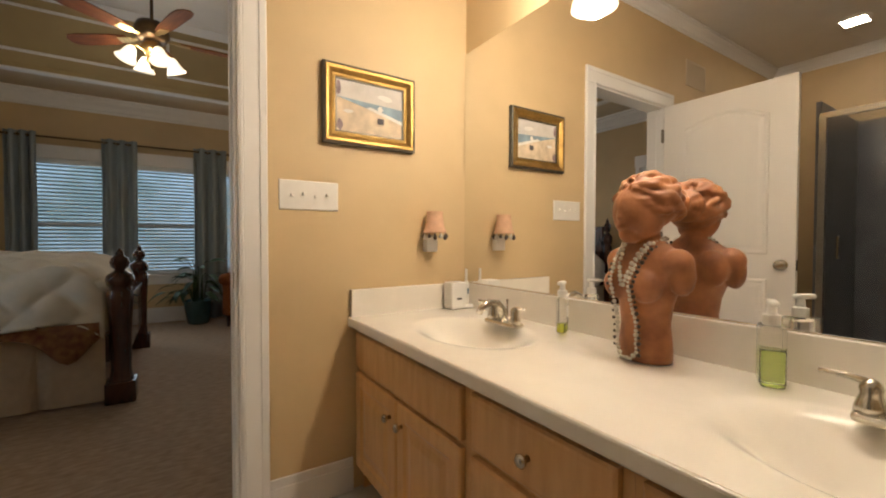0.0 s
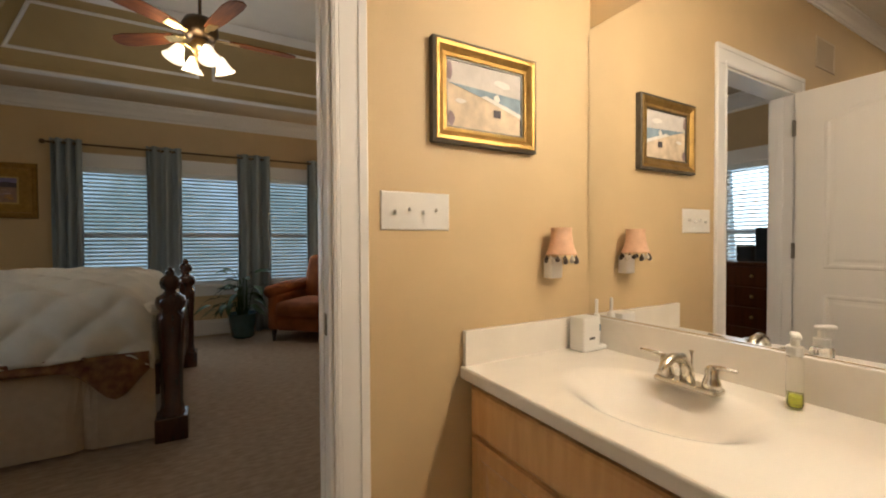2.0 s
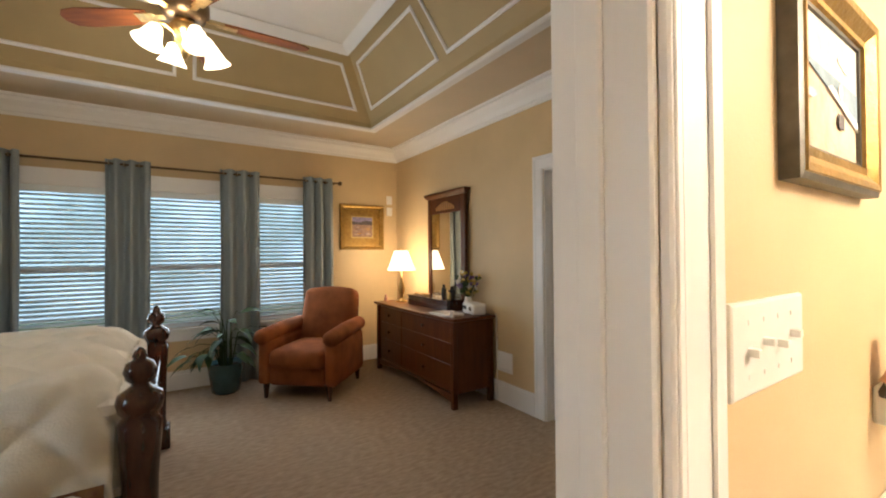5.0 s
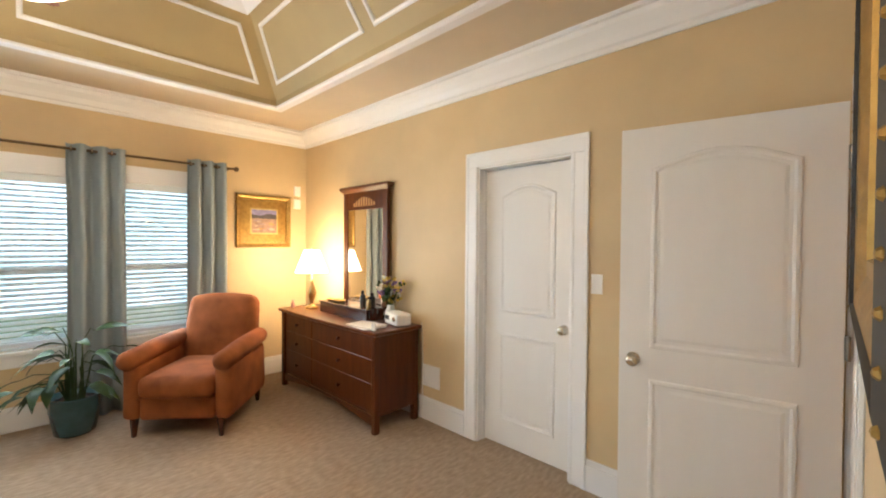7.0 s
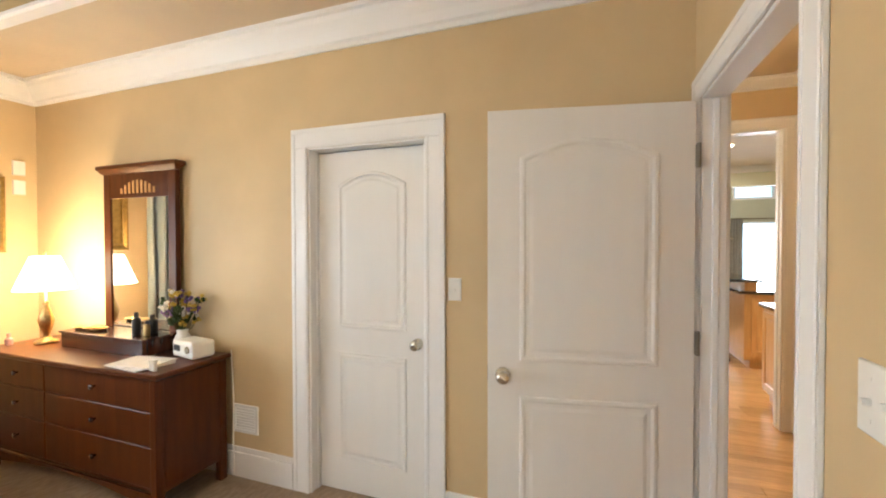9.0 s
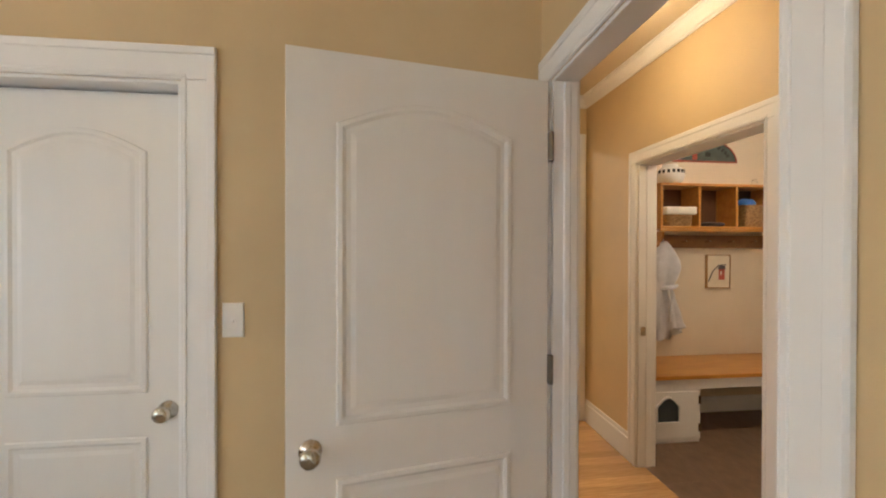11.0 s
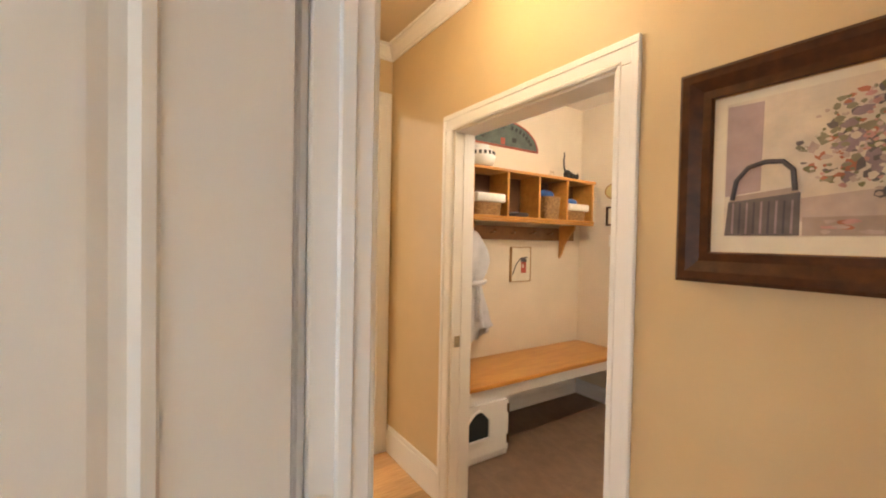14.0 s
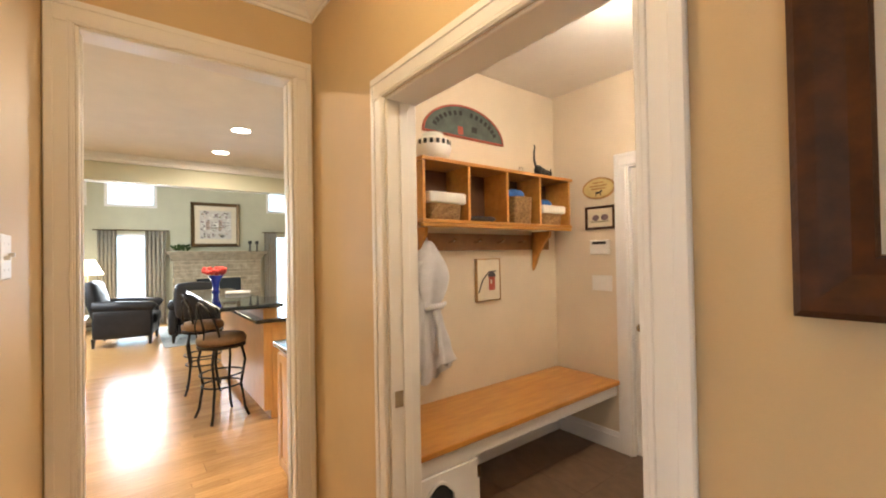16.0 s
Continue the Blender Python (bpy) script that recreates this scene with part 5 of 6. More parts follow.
armchair((1.18, 6.11, 0.0), -42.6, SUEDE, "rust-brown suede recliner with dark tapered legs", MAHOG)


def dresser():
    d = thing("dresser", (2.0, 4.81, 0.0), "dark cherry dresser with drawers and doors", "dresser")
    L, D = 1.60, 0.455
    part("body", boxes((0.03, D, 0.01, L - 0.01, 0.13, 0.76), bevel=0.003), CHERRY, d)
    bm = rings(bmesh.new(), [(-0.02, -0.03), (D, -0.03), (D, L + 0.03), (-0.02, L + 0.03), (-0.035, L * 0.7), (-0.04, L / 2), (-0.035, L * 0.3)], [(0.012, 0.758), (0.0, 0.766), (0.0, 0.785), (0.006, 0.790)], close_first=True)
    part("top", bm, CHERRY, d)
    for x in (0.025, D - 0.03):
        for y in (0.025, L - 0.025):
            part("leg", boxes((x - 0.025, x + 0.025, y - 0.022, y + 0.022, 0.0, 0.757), bevel=0.004), CHERRY, d, "tapering corner post leg")
    for y0, y1 in ((0.05, L - 0.05),):
        bm = rings(bmesh.new(), [(-0.06, 0.13), (-0.06, 0.06)] + [(-(0.06 + (L - 0.12) * k / 8), 0.06 + 0.06 * math.sin(math.pi * k / 8)) for k in range(1, 8)] + [(-(L - 0.06), 0.06), (-(L - 0.06), 0.13)], [(0, 0.0), (0, 0.012)], at((0.02, 0, 0), FACE_W))
        part("apron", bm, CHERRY, d)
    def front(name, y0, y1, z0, z1, knobs):
        f = part(name, rings(bmesh.new(), rect(-y1, -y0, z0 + 0.002, z1 - 0.002), [(0, 0), (0, 0.004), (0.003, 0.006), (0.01, 0.0062)], at((0.028, 0, 0), FACE_W)), CHERRY, d)
        for ky, kz in knobs:
            k = part("knob", lathe([(0.006, 0), (0.006, 0.012), (0.017, 0.02), (0.015, 0.028), (0.003, 0.030)], 12), MAHOG, f, "dark wooden knob", True)
            k.matrix_basis = at((0.022, ky, kz), FACE_W)
    split = L - 0.60
    for z0, z1 in ((0.15, 0.375), (0.38, 0.565), (0.57, 0.75)):
        front("drawer", split + 0.012, L - 0.055, z0, z1, [((split + L) / 2 - 0.02, (z0 + z1) / 2)])
    for z0, z1 in ((0.15, 0.375), (0.38, 0.565), (0.57, 0.75)):
        front("drawer", 0.055, split, z0, z1, [((0.055 + split) / 2, (z0 + z1) / 2)])


dresser()
m = thing("dresser_mirror", (2.425, 5.565, 0.79), "tall cherry-framed mirror standing on the dresser", "mirror")
part("frame", boxes((0, 0.035, -0.355, -0.285, 0, 1.17), (0, 0.035, 0.285, 0.355, 0, 1.17), (0.002, 0.033, -0.285, 0.285, 1.0, 1.17), (0.002, 0.033, -0.285, 0.285, 0.0, 0.09), bevel=0.003), CHERRY, m)
part("cornice", rings(bmesh.new(), rect(-0.03, 0.05, -0.39, 0.39), [(0.03, 1.17), (0.012, 1.19), (0.0, 1.205), (0.0, 1.225), (0.005, 1.23)], close_first=True), CHERRY, m)
part("glass", boxes((0.008, 0.014, -0.285, 0.285, 0.09, 1.0)), MIRROR, m, "clear mirror glass")
for i in range(9):
    part("fret_slat", boxes((-0.006, 0.001, -0.16 + i * 0.04 - 0.007, -0.16 + i * 0.04 + 0.007, 1.03, 1.03 + 0.09 * math.sin(math.pi * (i + 1.5) / 11))), MAPLE, m, "pale fretwork slat")
j = thing("jewellery_box", (2.30, 5.58, 0.79), "dark wooden jewellery tray box full of small things", "box")
part("box", boxes((-0.11, 0.11, -0.39, 0.39, 0.0, 0.095), bevel=0.004), MAHOG, j)
part("lid_edge", boxes((-0.12, 0.115, -0.40, 0.40, 0.0955, 0.108), bevel=0.003), MAHOG, j)
for x, y, r_, h_, mt, nm in ((2.27, 5.36, 0.025, 0.14, BLACK, "black perfume bottle"), (2.31, 5.43, 0.02, 0.11, PLASTIC, "white lotion bottle"), (2.28, 5.28, 0.018, 0.09, BRASS, "small brass pot"), (2.33, 5.30, 0.03, 0.12, BLACK, "black cosmetics jar")):
    b = thing("cosmetic_bottle", (x, y, 0.899), nm + " on the jewellery box", "bottle")
    part("body", lathe([(r_ * 0.9, 0), (r_, 0.006), (r_, h_ * 0.7), (r_ * 0.5, h_ * 0.8)], 14), mt, b, "", True)
    part("cap", lathe([(r_ * 0.5, h_ * 0.8), (r_ * 0.5, h_), (r_ * 0.3, h_ + 0.003)], 12), BLACK, b)
for y in (5.72, 5.80, 5.90):
    tagged(part("trinket_dish", lathe([(0.03, 0.899), (0.045, 0.912), (0.05, 0.918), (0.046, 0.916), (0.02, 0.905)], 16, None, (2.27, y, 0)), BRASS, smooth=True), "small brass trinket dish on the jewellery box", "dish", "trinket dishes")
l = thing("table_lamp", (2.225, 6.2, 0.79), "lit table lamp with white shade on the dresser", "table lamp")
part("base", lathe([(0.065, 0), (0.065, 0.015), (0.03, 0.03), (0.018, 0.06), (0.035, 0.11), (0.045, 0.16), (0.030, 0.22), (0.014, 0.26), (0.02, 0.275), (0.010, 0.29), (0.007, 0.38)], 22), BRASS, l, "aged brass urn base", True)
sh = part("shade", lathe([(0.165, 0.37), (0.078, 0.60), (0.075, 0.60), (0.160, 0.37)], 28), SHADE_GLOW, l, "glowing white empire shade", True)
sh.visible_shadow = False
part("finial", lathe([(0.006, 0.60), (0.010, 0.62), (0.003, 0.635)], 10), BRASS, l)
r = thing("clock_radio", (2.32, 4.93, 0.79), "white clock radio on the dresser", "radio", turn=-100)
part("case", boxes((-0.11, 0.11, -0.07, 0.07, 0.004, 0.105), bevel=0.018), PLASTIC, r)
part("display", boxes((-0.085, -0.02, -0.0725, -0.0702, 0.045, 0.08)), BLACK, r)
part("dial", lathe([(0.022, 0), (0.02, 0.008)], 16), NICKEL, r).matrix_basis = at((0.06, -0.070, 0.06), FACE_S)
v = thing("flower_vase", (2.38, 5.10, 0.79), "small vase of yellow and purple dried flowers", "vase")
part("vase", lathe([(0.03, 0), (0.045, 0.03), (0.05, 0.08), (0.03, 0.12), (0.034, 0.14), (0.028, 0.14)], 18), PLASTIC, v, "", True)
random.seed(9)
YELLOW, PURPLE = ink("yellow_petal", (0.50, 0.34, 0.06)), ink("purple_petal", (0.16, 0.09, 0.25))
for i in range(36):
    a, q, h_ = random.uniform(0, 6.28), random.uniform(0.02, 0.13), random.uniform(0.18, 0.38)
    tip = (min(0.06, q * math.cos(a)), q * math.sin(a), h_)
    st = part("stem", tube(bmesh.new(), [(0, 0, 0.12), (tip[0] * 0.5, tip[1] * 0.5, h_ * 0.7), tip], 0.002, 5), LEAF, v)
    bm = bmesh.new()
    for k in range(6):
        ball(bm, Vector(tip) + Vector((random.uniform(-1, 1), random.uniform(-1, 1), random.uniform(-1, 1))) * 0.018, random.uniform(0.007, 0.015), 6)
    part("blossom", bm, random.choice((YELLOW, YELLOW, PURPLE, INKW, LEAF, LEAF)), st)
for k, (w_, z) in enumerate(((0.21, 0.0), (0.19, 0.006), (0.2, 0.011))):
    ob = tagged(part("magazine", boxes((-w_ / 2, w_ / 2, -0.14, 0.14, 0, 0.005)), INKW), "white magazine lying on the dresser", "magazine", "papers on the dresser")
    ob.matrix_world = pose(2.10, 5.06, 0.7905 + z, 0, 0, -6 + 7 * k)
for y in (4.87, 4.895):
    tagged(part("pill_bottle", lathe([(0.012, 0.79), (0.012, 0.835), (0.014, 0.836), (0.014, 0.85)], 12, None, (2.04, y, 0)), PLASTIC, smooth=False), "small white bottle at the dresser edge", "bottle")
tagged(part("perfume_bottle", lathe([(0.02, 0.79), (0.022, 0.83), (0.01, 0.845), (0.012, 0.87)], 12, None, (2.10, 6.36, 0)), ROSE), "small pink bottle at the end of the dresser", "bottle")
v = thing("air_return_vent", (2.49, 4.70, 0.37), "white louvred wall vent above the baseboard", "air vent")
v.matrix_world = at((2.49, 4.70, 0.37), FACE_W)
part("frame", rings(bmesh.new(), rect(-0.10, 0.10, -0.09, 0.09), [(0, 0), (0.002, 0.008), (0.02, 0.008), (0.022, 0.002)]), WHITE, v)
for i in range(8):
    part("slat", boxes((-0.075, 0.075, -0.066 + i * 0.0175, -0.056 + i * 0.0175, 0.0025, 0.007)), WHITE, v)
for z in (1.91, 2.06):
    tagged(part("wall_speaker", boxes((2.34, 2.415, 6.818, 6.84, z - 0.055, z + 0.055), bevel=0.006), PLASTIC), "small white box mounted on the corner wall", "wall box", "corner boxes")
tagged(part("lamp_cable", tube(bmesh.new(), [(2.478, 4.805, 0.80), (2.47, 4.78, 0.5), (2.475, 4.79, 0.25), (2.46, 4.77, 0.03)], 0.004, 6), PLASTIC), "pale cable hanging behind the dresser", "cable")


def plant():
    pz = thing("potted_plant", (0.42, 6.48, 0.0), "leafy green house plant in a teal glazed pot", "plant")
    part("pot", lathe([(0.10, 0), (0.125, 0.02), (0.155, 0.20), (0.165, 0.29), (0.172, 0.30), (0.160, 0.30), (0.145, 0.26)], 26), POTTEAL, pz, "teal glazed pot", True)
    part("soil", lathe([(0.14, 0.255), (0.13, 0.262)], 20), MAHOG, pz)
    rng = random.Random(21)
    for i in range(34):
        # most stalks arch towards the room and along the windows
        a = math.radians(rng.uniform(150, 250) if i % 3 else rng.uniform(250, 385))
        tall = i % 4 == 0
        reach, h_ = (rng.uniform(0.05, 0.16), rng.uniform(0.55, 0.80)) if tall else (rng.uniform(0.12, 0.38), rng.uniform(0.36, 0.66))
        c, s = math.cos(a), math.sin(a)
        if s > 0:
            reach *= 0.4
        st = [Vector((0.05 * c, 0.05 * s, 0.26)), Vector((reach * 0.35 * c, reach * 0.35 * s, 0.26 + (h_ - 0.2) * 0.75)), Vector((reach * 0.75 * c, reach * 0.75 * s, h_ + 0.02)), Vector((reach * c, reach * s, h_))]
        stem = part("stem", tube(bmesh.new(), st, [0.006, 0.005, 0.004, 0.003], 6), LEAF, pz)
        L, W = rng.uniform(0.14, 0.22), rng.uniform(0.030, 0.048)
        tilt, twist = rng.uniform(-0.5, 0.5), rng.uniform(-0.5, 0.5)
        bm = bmesh.new()
        rows = []
        for k in range(9):
            u = k / 8
            w_ = W * math.sin(math.pi * min(1, u ** 0.8 * 0.95 + 0.04)) ** 0.9
            droop = (0.10 if tall else 0.02) * u - (0.10 if tall else 0.14) * u * u
            aa = a + twist * u
            ctr = Vector((reach * c + L * u * math.cos(aa), reach * s + L * u * math.sin(aa) * (0.4 if s > 0 else 1), h_ + droop))
            side = Vector((-math.sin(aa), math.cos(aa), tilt))
            lift = Vector((0, 0, 0.25 * w_))
            rows.append([bm.verts.new(ctr - side * w_ + lift), bm.verts.new(ctr - side * w_ * 0.5 + lift * 0.4), bm.verts.new(ctr), bm.verts.new(ctr + side * w_ * 0.5 + lift * 0.4), bm.verts.new(ctr + side * w_ + lift)])
        for p, q in zip(rows, rows[1:]):
            for e in range(4):
                bm.faces.new((p[e], p[e + 1], q[e + 1], q[e]))
        part("leaf", bm, LEAF, stem, "", True)


plant()

ch = thing("chest_of_drawers", (-2.27, 2.76, 0.0), "dark cherry chest of drawers below the side window", "chest")
part("body", boxes((0.0, 0.42, 0.0, 0.80, 0.08, 0.90), (0.0, 0.40, 0.03, 0.77, 0.0, 0.08)), CHERRY, ch)
part("top", boxes((-0.01, 0.45, -0.02, 0.82, 0.901, 0.93), bevel=0.006), CHERRY, ch)
for k in range(4):
    f = part("drawer", rings(bmesh.new(), rect(0.03, 0.77, 0.10 + 0.2 * k, 0.285 + 0.2 * k), [(0, 0), (0, 0.012), (0.006, 0.016), (0.012, 0.016)], at((0.4205, 0, 0), FACE_E)), CHERRY, ch)
    for ky in (0.2, 0.6):
        kb = part("knob", lathe([(0.006, 0), (0.006, 0.012), (0.016, 0.02), (0.003, 0.030)], 12), BRASS, f, "small brass knob", True)
        kb.matrix_basis = at((0.436, ky, 0.195 + 0.2 * k), FACE_E)


for y0, w_, h_, lab in ((2.80, 0.20, 0.34, "tall black speaker box on the chest of drawers"), (3.01, 0.16, 0.16, "low black speaker box on the chest of drawers")):
    sp = thing("speaker", (-2.20, y0, 0.9305), lab, "speaker")
    part("case", boxes((0, 0.24, 0, w_, 0.0, h_), bevel=0.012), BLACK, sp)
    part("grille", boxes((0.2405, 0.246, 0.02, w_ - 0.02, 0.03, h_ - 0.03), bevel=0.002), DARKVOID, sp, "dark cloth grille")

# ---- hall ----
c = thing("hall_ceiling_light", (3.05, 1.64, H + 0.02), "small frosted dome ceiling light in the hall", "ceiling light")
part("pan", lathe([(0.13, 0.0), (0.13, -0.02), (0.11, -0.025)], 24), BRASS, c)
sh = part("dome", lathe([(0.12, -0.022), (0.115, -0.06), (0.07, -0.10), (0.01, -0.115)], 24), FROST_GLOW, c, "lit frosted dome", True)
sh.visible_shadow = False

# ---- mudroom ----
b = thing("mudroom_bench", (3.89, -0.90, 0.0), "honey pine bench top on a white base", "bench")
part("bench_top", boxes((-0.012, 0.535, 0.0, 1.918, 0.49, 0.52), bevel=0.005), PINE, b, "honey pine seat board")
part("front_rail", boxes((0.012, 0.03, 0.001, 1.917, 0.41, 0.4895), bevel=0.002), WHITE, b)
part("end_panel", boxes((0.05, 0.53, 1.36, 1.38, 0.0, 0.409)), WHITE, b)
cab = part("pet_cabinet", boxes((0.02, 0.035, 1.36, 1.40, 0.03, 0.4095), (0.02, 0.035, 1.885, 1.917, 0.03, 0.4095), (0.02, 0.035, 1.40, 1.885, 0.33, 0.4095)), WHITE, b)
pts = arch(-1.74, -1.54, 0.16, 0.29, 0.075, 12)
bm = rings(bmesh.new(), pts, [(0.0, 0.0), (0.0, 0.014), (0.012, 0.013), (0.013, 0.001)], at((0.004, 0, 0), FACE_W), fill=False)
part("arched_rim", bm, WHITE, cab)
# flat dark sheet on the door stands in for the shade inside the opening
part("pet_opening", rings(bmesh.new(), pts, [(0.012, 0.001), (0.014, 0.002)], at((0.004, 0, 0), FACE_W)), DARKVOID, cab, "arched pet opening, its inner shade a flat dark sheet")
part("cabinet_door", boxes((0.004, 0.0195, 1.385, 1.90, 0.05, 0.395), bevel=0.003), WHITE, b, "white pet cabinet door")
for z in (0.12, 0.33):
    part("hinge", boxes((-0.002, 0.006, 1.372, 1.388, z - 0.03, z + 0.03)), BRONZE, b)
part("plinth", boxes((0.03, 0.045, 1.36, 1.917, 0.0, 0.05)), WHITE, b)

s = thing("cubby_shelf", (4.20, -0.80, 1.64), "honey pine wall shelf with four cubbies and coat pegs", "shelf")
L, D = 1.39, 0.228
part("top_board", boxes((-0.018, D, -0.012, L + 0.012, 0.358, 0.38), bevel=0.004), PINE, s)
part("bottom_board", boxes((-0.012, D, -0.008, L + 0.008, 0.0, 0.022), (-0.006, 0.02, -0.004, L + 0.004, -0.022, -0.0005), bevel=0.004), PINE, s)
for i in range(5):
    y = i * (L - 0.02) / 4
    part("divider", boxes((0.0, D - 0.01, y, y + 0.02, 0.0225, 0.3575), bevel=0.002), PINE, s)
# the shade deep in the cubbies is put into this board's dark colour
part("back_board", boxes((D - 0.0095, D, 0.0, L, 0.0225, 0.3575)), mat("shaded_pine_back", (0.11, 0.042, 0.013), 0.6, vary=0.2), s, "back board darkened with cubby shade")
part("peg_rail", boxes((D - 0.02, D, 0.0, L, -0.16, -0.045), bevel=0.003), mat("aged_pine_rail", (0.26, 0.12, 0.04), 0.45, vary=0.15, scale=12), s, "darker pine peg rail")
for i in range(6):
    y = 0.14 + i * 0.225
    part("peg", tube(bmesh.new(), [(D - 0.02, y, -0.105), (D - 0.07, y, -0.098), (D - 0.085, y, -0.085)], [0.006, 0.006, 0.011], 10), NICKEL, s, "nickel coat peg")
for y in (0.20, L - 0.05):
    pts = [(0, 0), (-0.17, 0), (-0.165, -0.04), (-0.11, -0.10), (-0.06, -0.17), (-0.03, -0.25), (0, -0.30)]
    bm = rings(bmesh.new(), [(x, z) for x, z in pts], [(0, 0), (0, 0.022)], at((D - 0.0205, y + 0.011, -0.023), FACE_S), close_first=True)
    part("bracket", bm, PINE, s, "curved pine bracket")


def basket(y, w, h, lining, label, dx=0.0):
    k = thing("basket", (4.30 + dx, y, 1.6625), label, "basket", "wicker baskets")
    bm = bmesh.new()
    rows, n = [], 24
    for j in range(7):
        u = j / 6
        z = h * u
        a, b_ = 0.075 + 0.012 * u, w / 2 * (0.88 + 0.12 * u)
        rows.append([])
        for i in range(n):
            t = 2 * math.pi * i / n
            cx, sy = math.cos(t), math.sin(t)
            e = 0.45
            rows[-1].append(bm.verts.new((a * math.copysign(abs(cx) ** e, cx) + 0.002 * (-1) ** (i + j), b_ * math.copysign(abs(sy) ** e, sy), z)))
    for p, q in zip(rows, rows[1:]):
        for i in range(n):
            bm.faces.new((p[i], p[(i + 1) % n], q[(i + 1) % n], q[i]))
    bm.faces.new(rows[0])
    bk = part("body", bm, WICKER, k, smooth=False)
    bk.modifiers.new("thick", "SOLIDIFY").thickness = 0.006
    if lining:
        part("liner", boxes((-0.094, 0.094, -w / 2 - 0.005, w / 2 + 0.005, h * 0.66, h + 0.016), bevel=0.012), CLOTHW, k, "folded white cloth liner", True)
    return k


basket(0.395, 0.27, 0.15, True, "wicker basket with a white cloth liner")
basket(-0.30, 0.20, 0.19, False, "tall round wicker basket")
basket(-0.62, 0.26, 0.13, True, "low wicker basket with a white liner")


def bundle(name, where, size, material, label):
    bm = ball(bmesh.new(), (0, 0, 0), 1, 18)
    for v in bm.verts:
        v.co *= 1 + 0.25 * noise.noise(v.co * 2.2 + Vector(where))
        v.co = Vector((v.co.x * size[0], v.co.y * size[1], v.co.z * size[2]))
    ob = tagged(part(name, bm, material, smooth=True), label, "cloth")
    ob.matrix_world = pose(*where)


bundle("blue_cloth", (4.30, -0.28, 1.862), (0.06, 0.08, 0.05), BLUECLOTH, "crumpled blue cloth in the tall basket")
bundle("blue_cloth", (4.30, -0.58, 1.825), (0.06, 0.09, 0.035), BLUECLOTH, "crumpled blue cloth on the low basket")
bundle("folded_scarf", (4.30, 0.05, 1.685), (0.07, 0.12, 0.022), NAVY, "dark folded scarf lying in an open cubby")


def robe():
    """A robe hung by its loop: gathered at the peg, tied round the middle, fanning out in folds to an uneven hem."""
    rb = thing("bathrobe", (4.335, 0.47, 0.0), "pale grey bathrobe hanging from a peg", "bathrobe")

    def hang(name, z0, z1, width, depth, folds, seed, shift, hem):
        bm = bmesh.new()
        n, rows = 72, 30
        g = []
        for j in range(rows + 1):
            u = j / rows
            w, d = width(u), depth(u)
            row = []
            for i in range(n):
                a = 2 * math.pi * i / n
                f = 1 + 0.27 * math.sin(folds * a + 1.5 * u + seed) * min(1, u * 1.8) + 0.10 * noise.noise(Vector((math.cos(a) * 2, math.sin(a) * 2, u * 3 + seed)))
                zz = z0 + (z1 - z0) * u + hem * u ** 4 * noise.noise(Vector((math.cos(a) * 1.3, math.sin(a) * 1.3, seed)))
                row.append(bm.verts.new((d * f * math.cos(a) + shift(u)[0], w * f * math.sin(a) + shift(u)[1], zz)))
            g.append(row)
        for p, q in zip(g, g[1:]):
            for i in range(n):
                bm.faces.new((p[i], p[(i + 1) % n], q[(i + 1) % n], q[i]))
        bm.faces.new(g[0])
        return part(name, bm, ROBE, rb, "", True)
    hang("bodice", 1.54, 1.12, lambda u: 0.025 + 0.105 * math.sin(math.pi * min(1, u * 0.95)) ** 0.7, lambda u: 0.02 + 0.055 * math.sin(math.pi * min(1, u * 0.9)), 5, 1.0, lambda u: (-0.01 * u, 0.0), 0.03)
    hang("skirt", 1.16, 0.72, lambda u: 0.055 + 0.085 * u ** 0.8, lambda u: 0.035 + 0.03 * u, 7, 2.4, lambda u: (-0.015, -0.02 * u), 0.16)
    hang("sleeve", 1.42, 0.80, lambda u: 0.03 + 0.022 * u, lambda u: 0.03 + 0.012 * u, 4, 4.2, lambda u: (-0.03, 0.085 + 0.02 * u), 0.05)
    knot = [(-0.075, 0.07, 1.13), (-0.088, 0.02, 1.145), (-0.085, -0.04, 1.15), (-0.06, -0.085, 1.16)]
    part("belt", tube(bmesh.new(), knot, [0.014, 0.02, 0.018, 0.012], 10), ROBE, rb, "", True)
    part("belt_end", tube(bmesh.new(), [(-0.085, 0.02, 1.14), (-0.095, 0.0, 1.02), (-0.088, 0.01, 0.86)], [0.014, 0.013, 0.015], 8), ROBE, rb, "", True)
    part("loop", tube(bmesh.new(), [(0.0, 0.0, 1.50), (0.005, 0.0, 1.56)], 0.006, 6), ROBE, rb)


robe()
w = thing("welcome_sign", (4.43, 0.065, 2.25), "half-round weathered green sign with a rust border", "sign")
w.matrix_world = at((4.43, 0.065, 2.25), FACE_W)
SGREEN = mat("weathered_green_paint", (0.10, 0.13, 0.11), 0.7, scale=12, colour2=(0.06, 0.075, 0.065), bump=0.2)
half = [(0.365 * math.cos(math.pi * k / 24), 0.225 * math.sin(math.pi * k / 24)) for k in range(25)]
part("border", rings(bmesh.new(), half, [(0, 0), (0, 0.016), (0.010, 0.017), (0.012, 0.012)], fill=True), RED, w, "rust red border")
part("face", rings(bmesh.new(), half, [(0.012, 0.0125), (0.013, 0.0135)]), SGREEN, w)
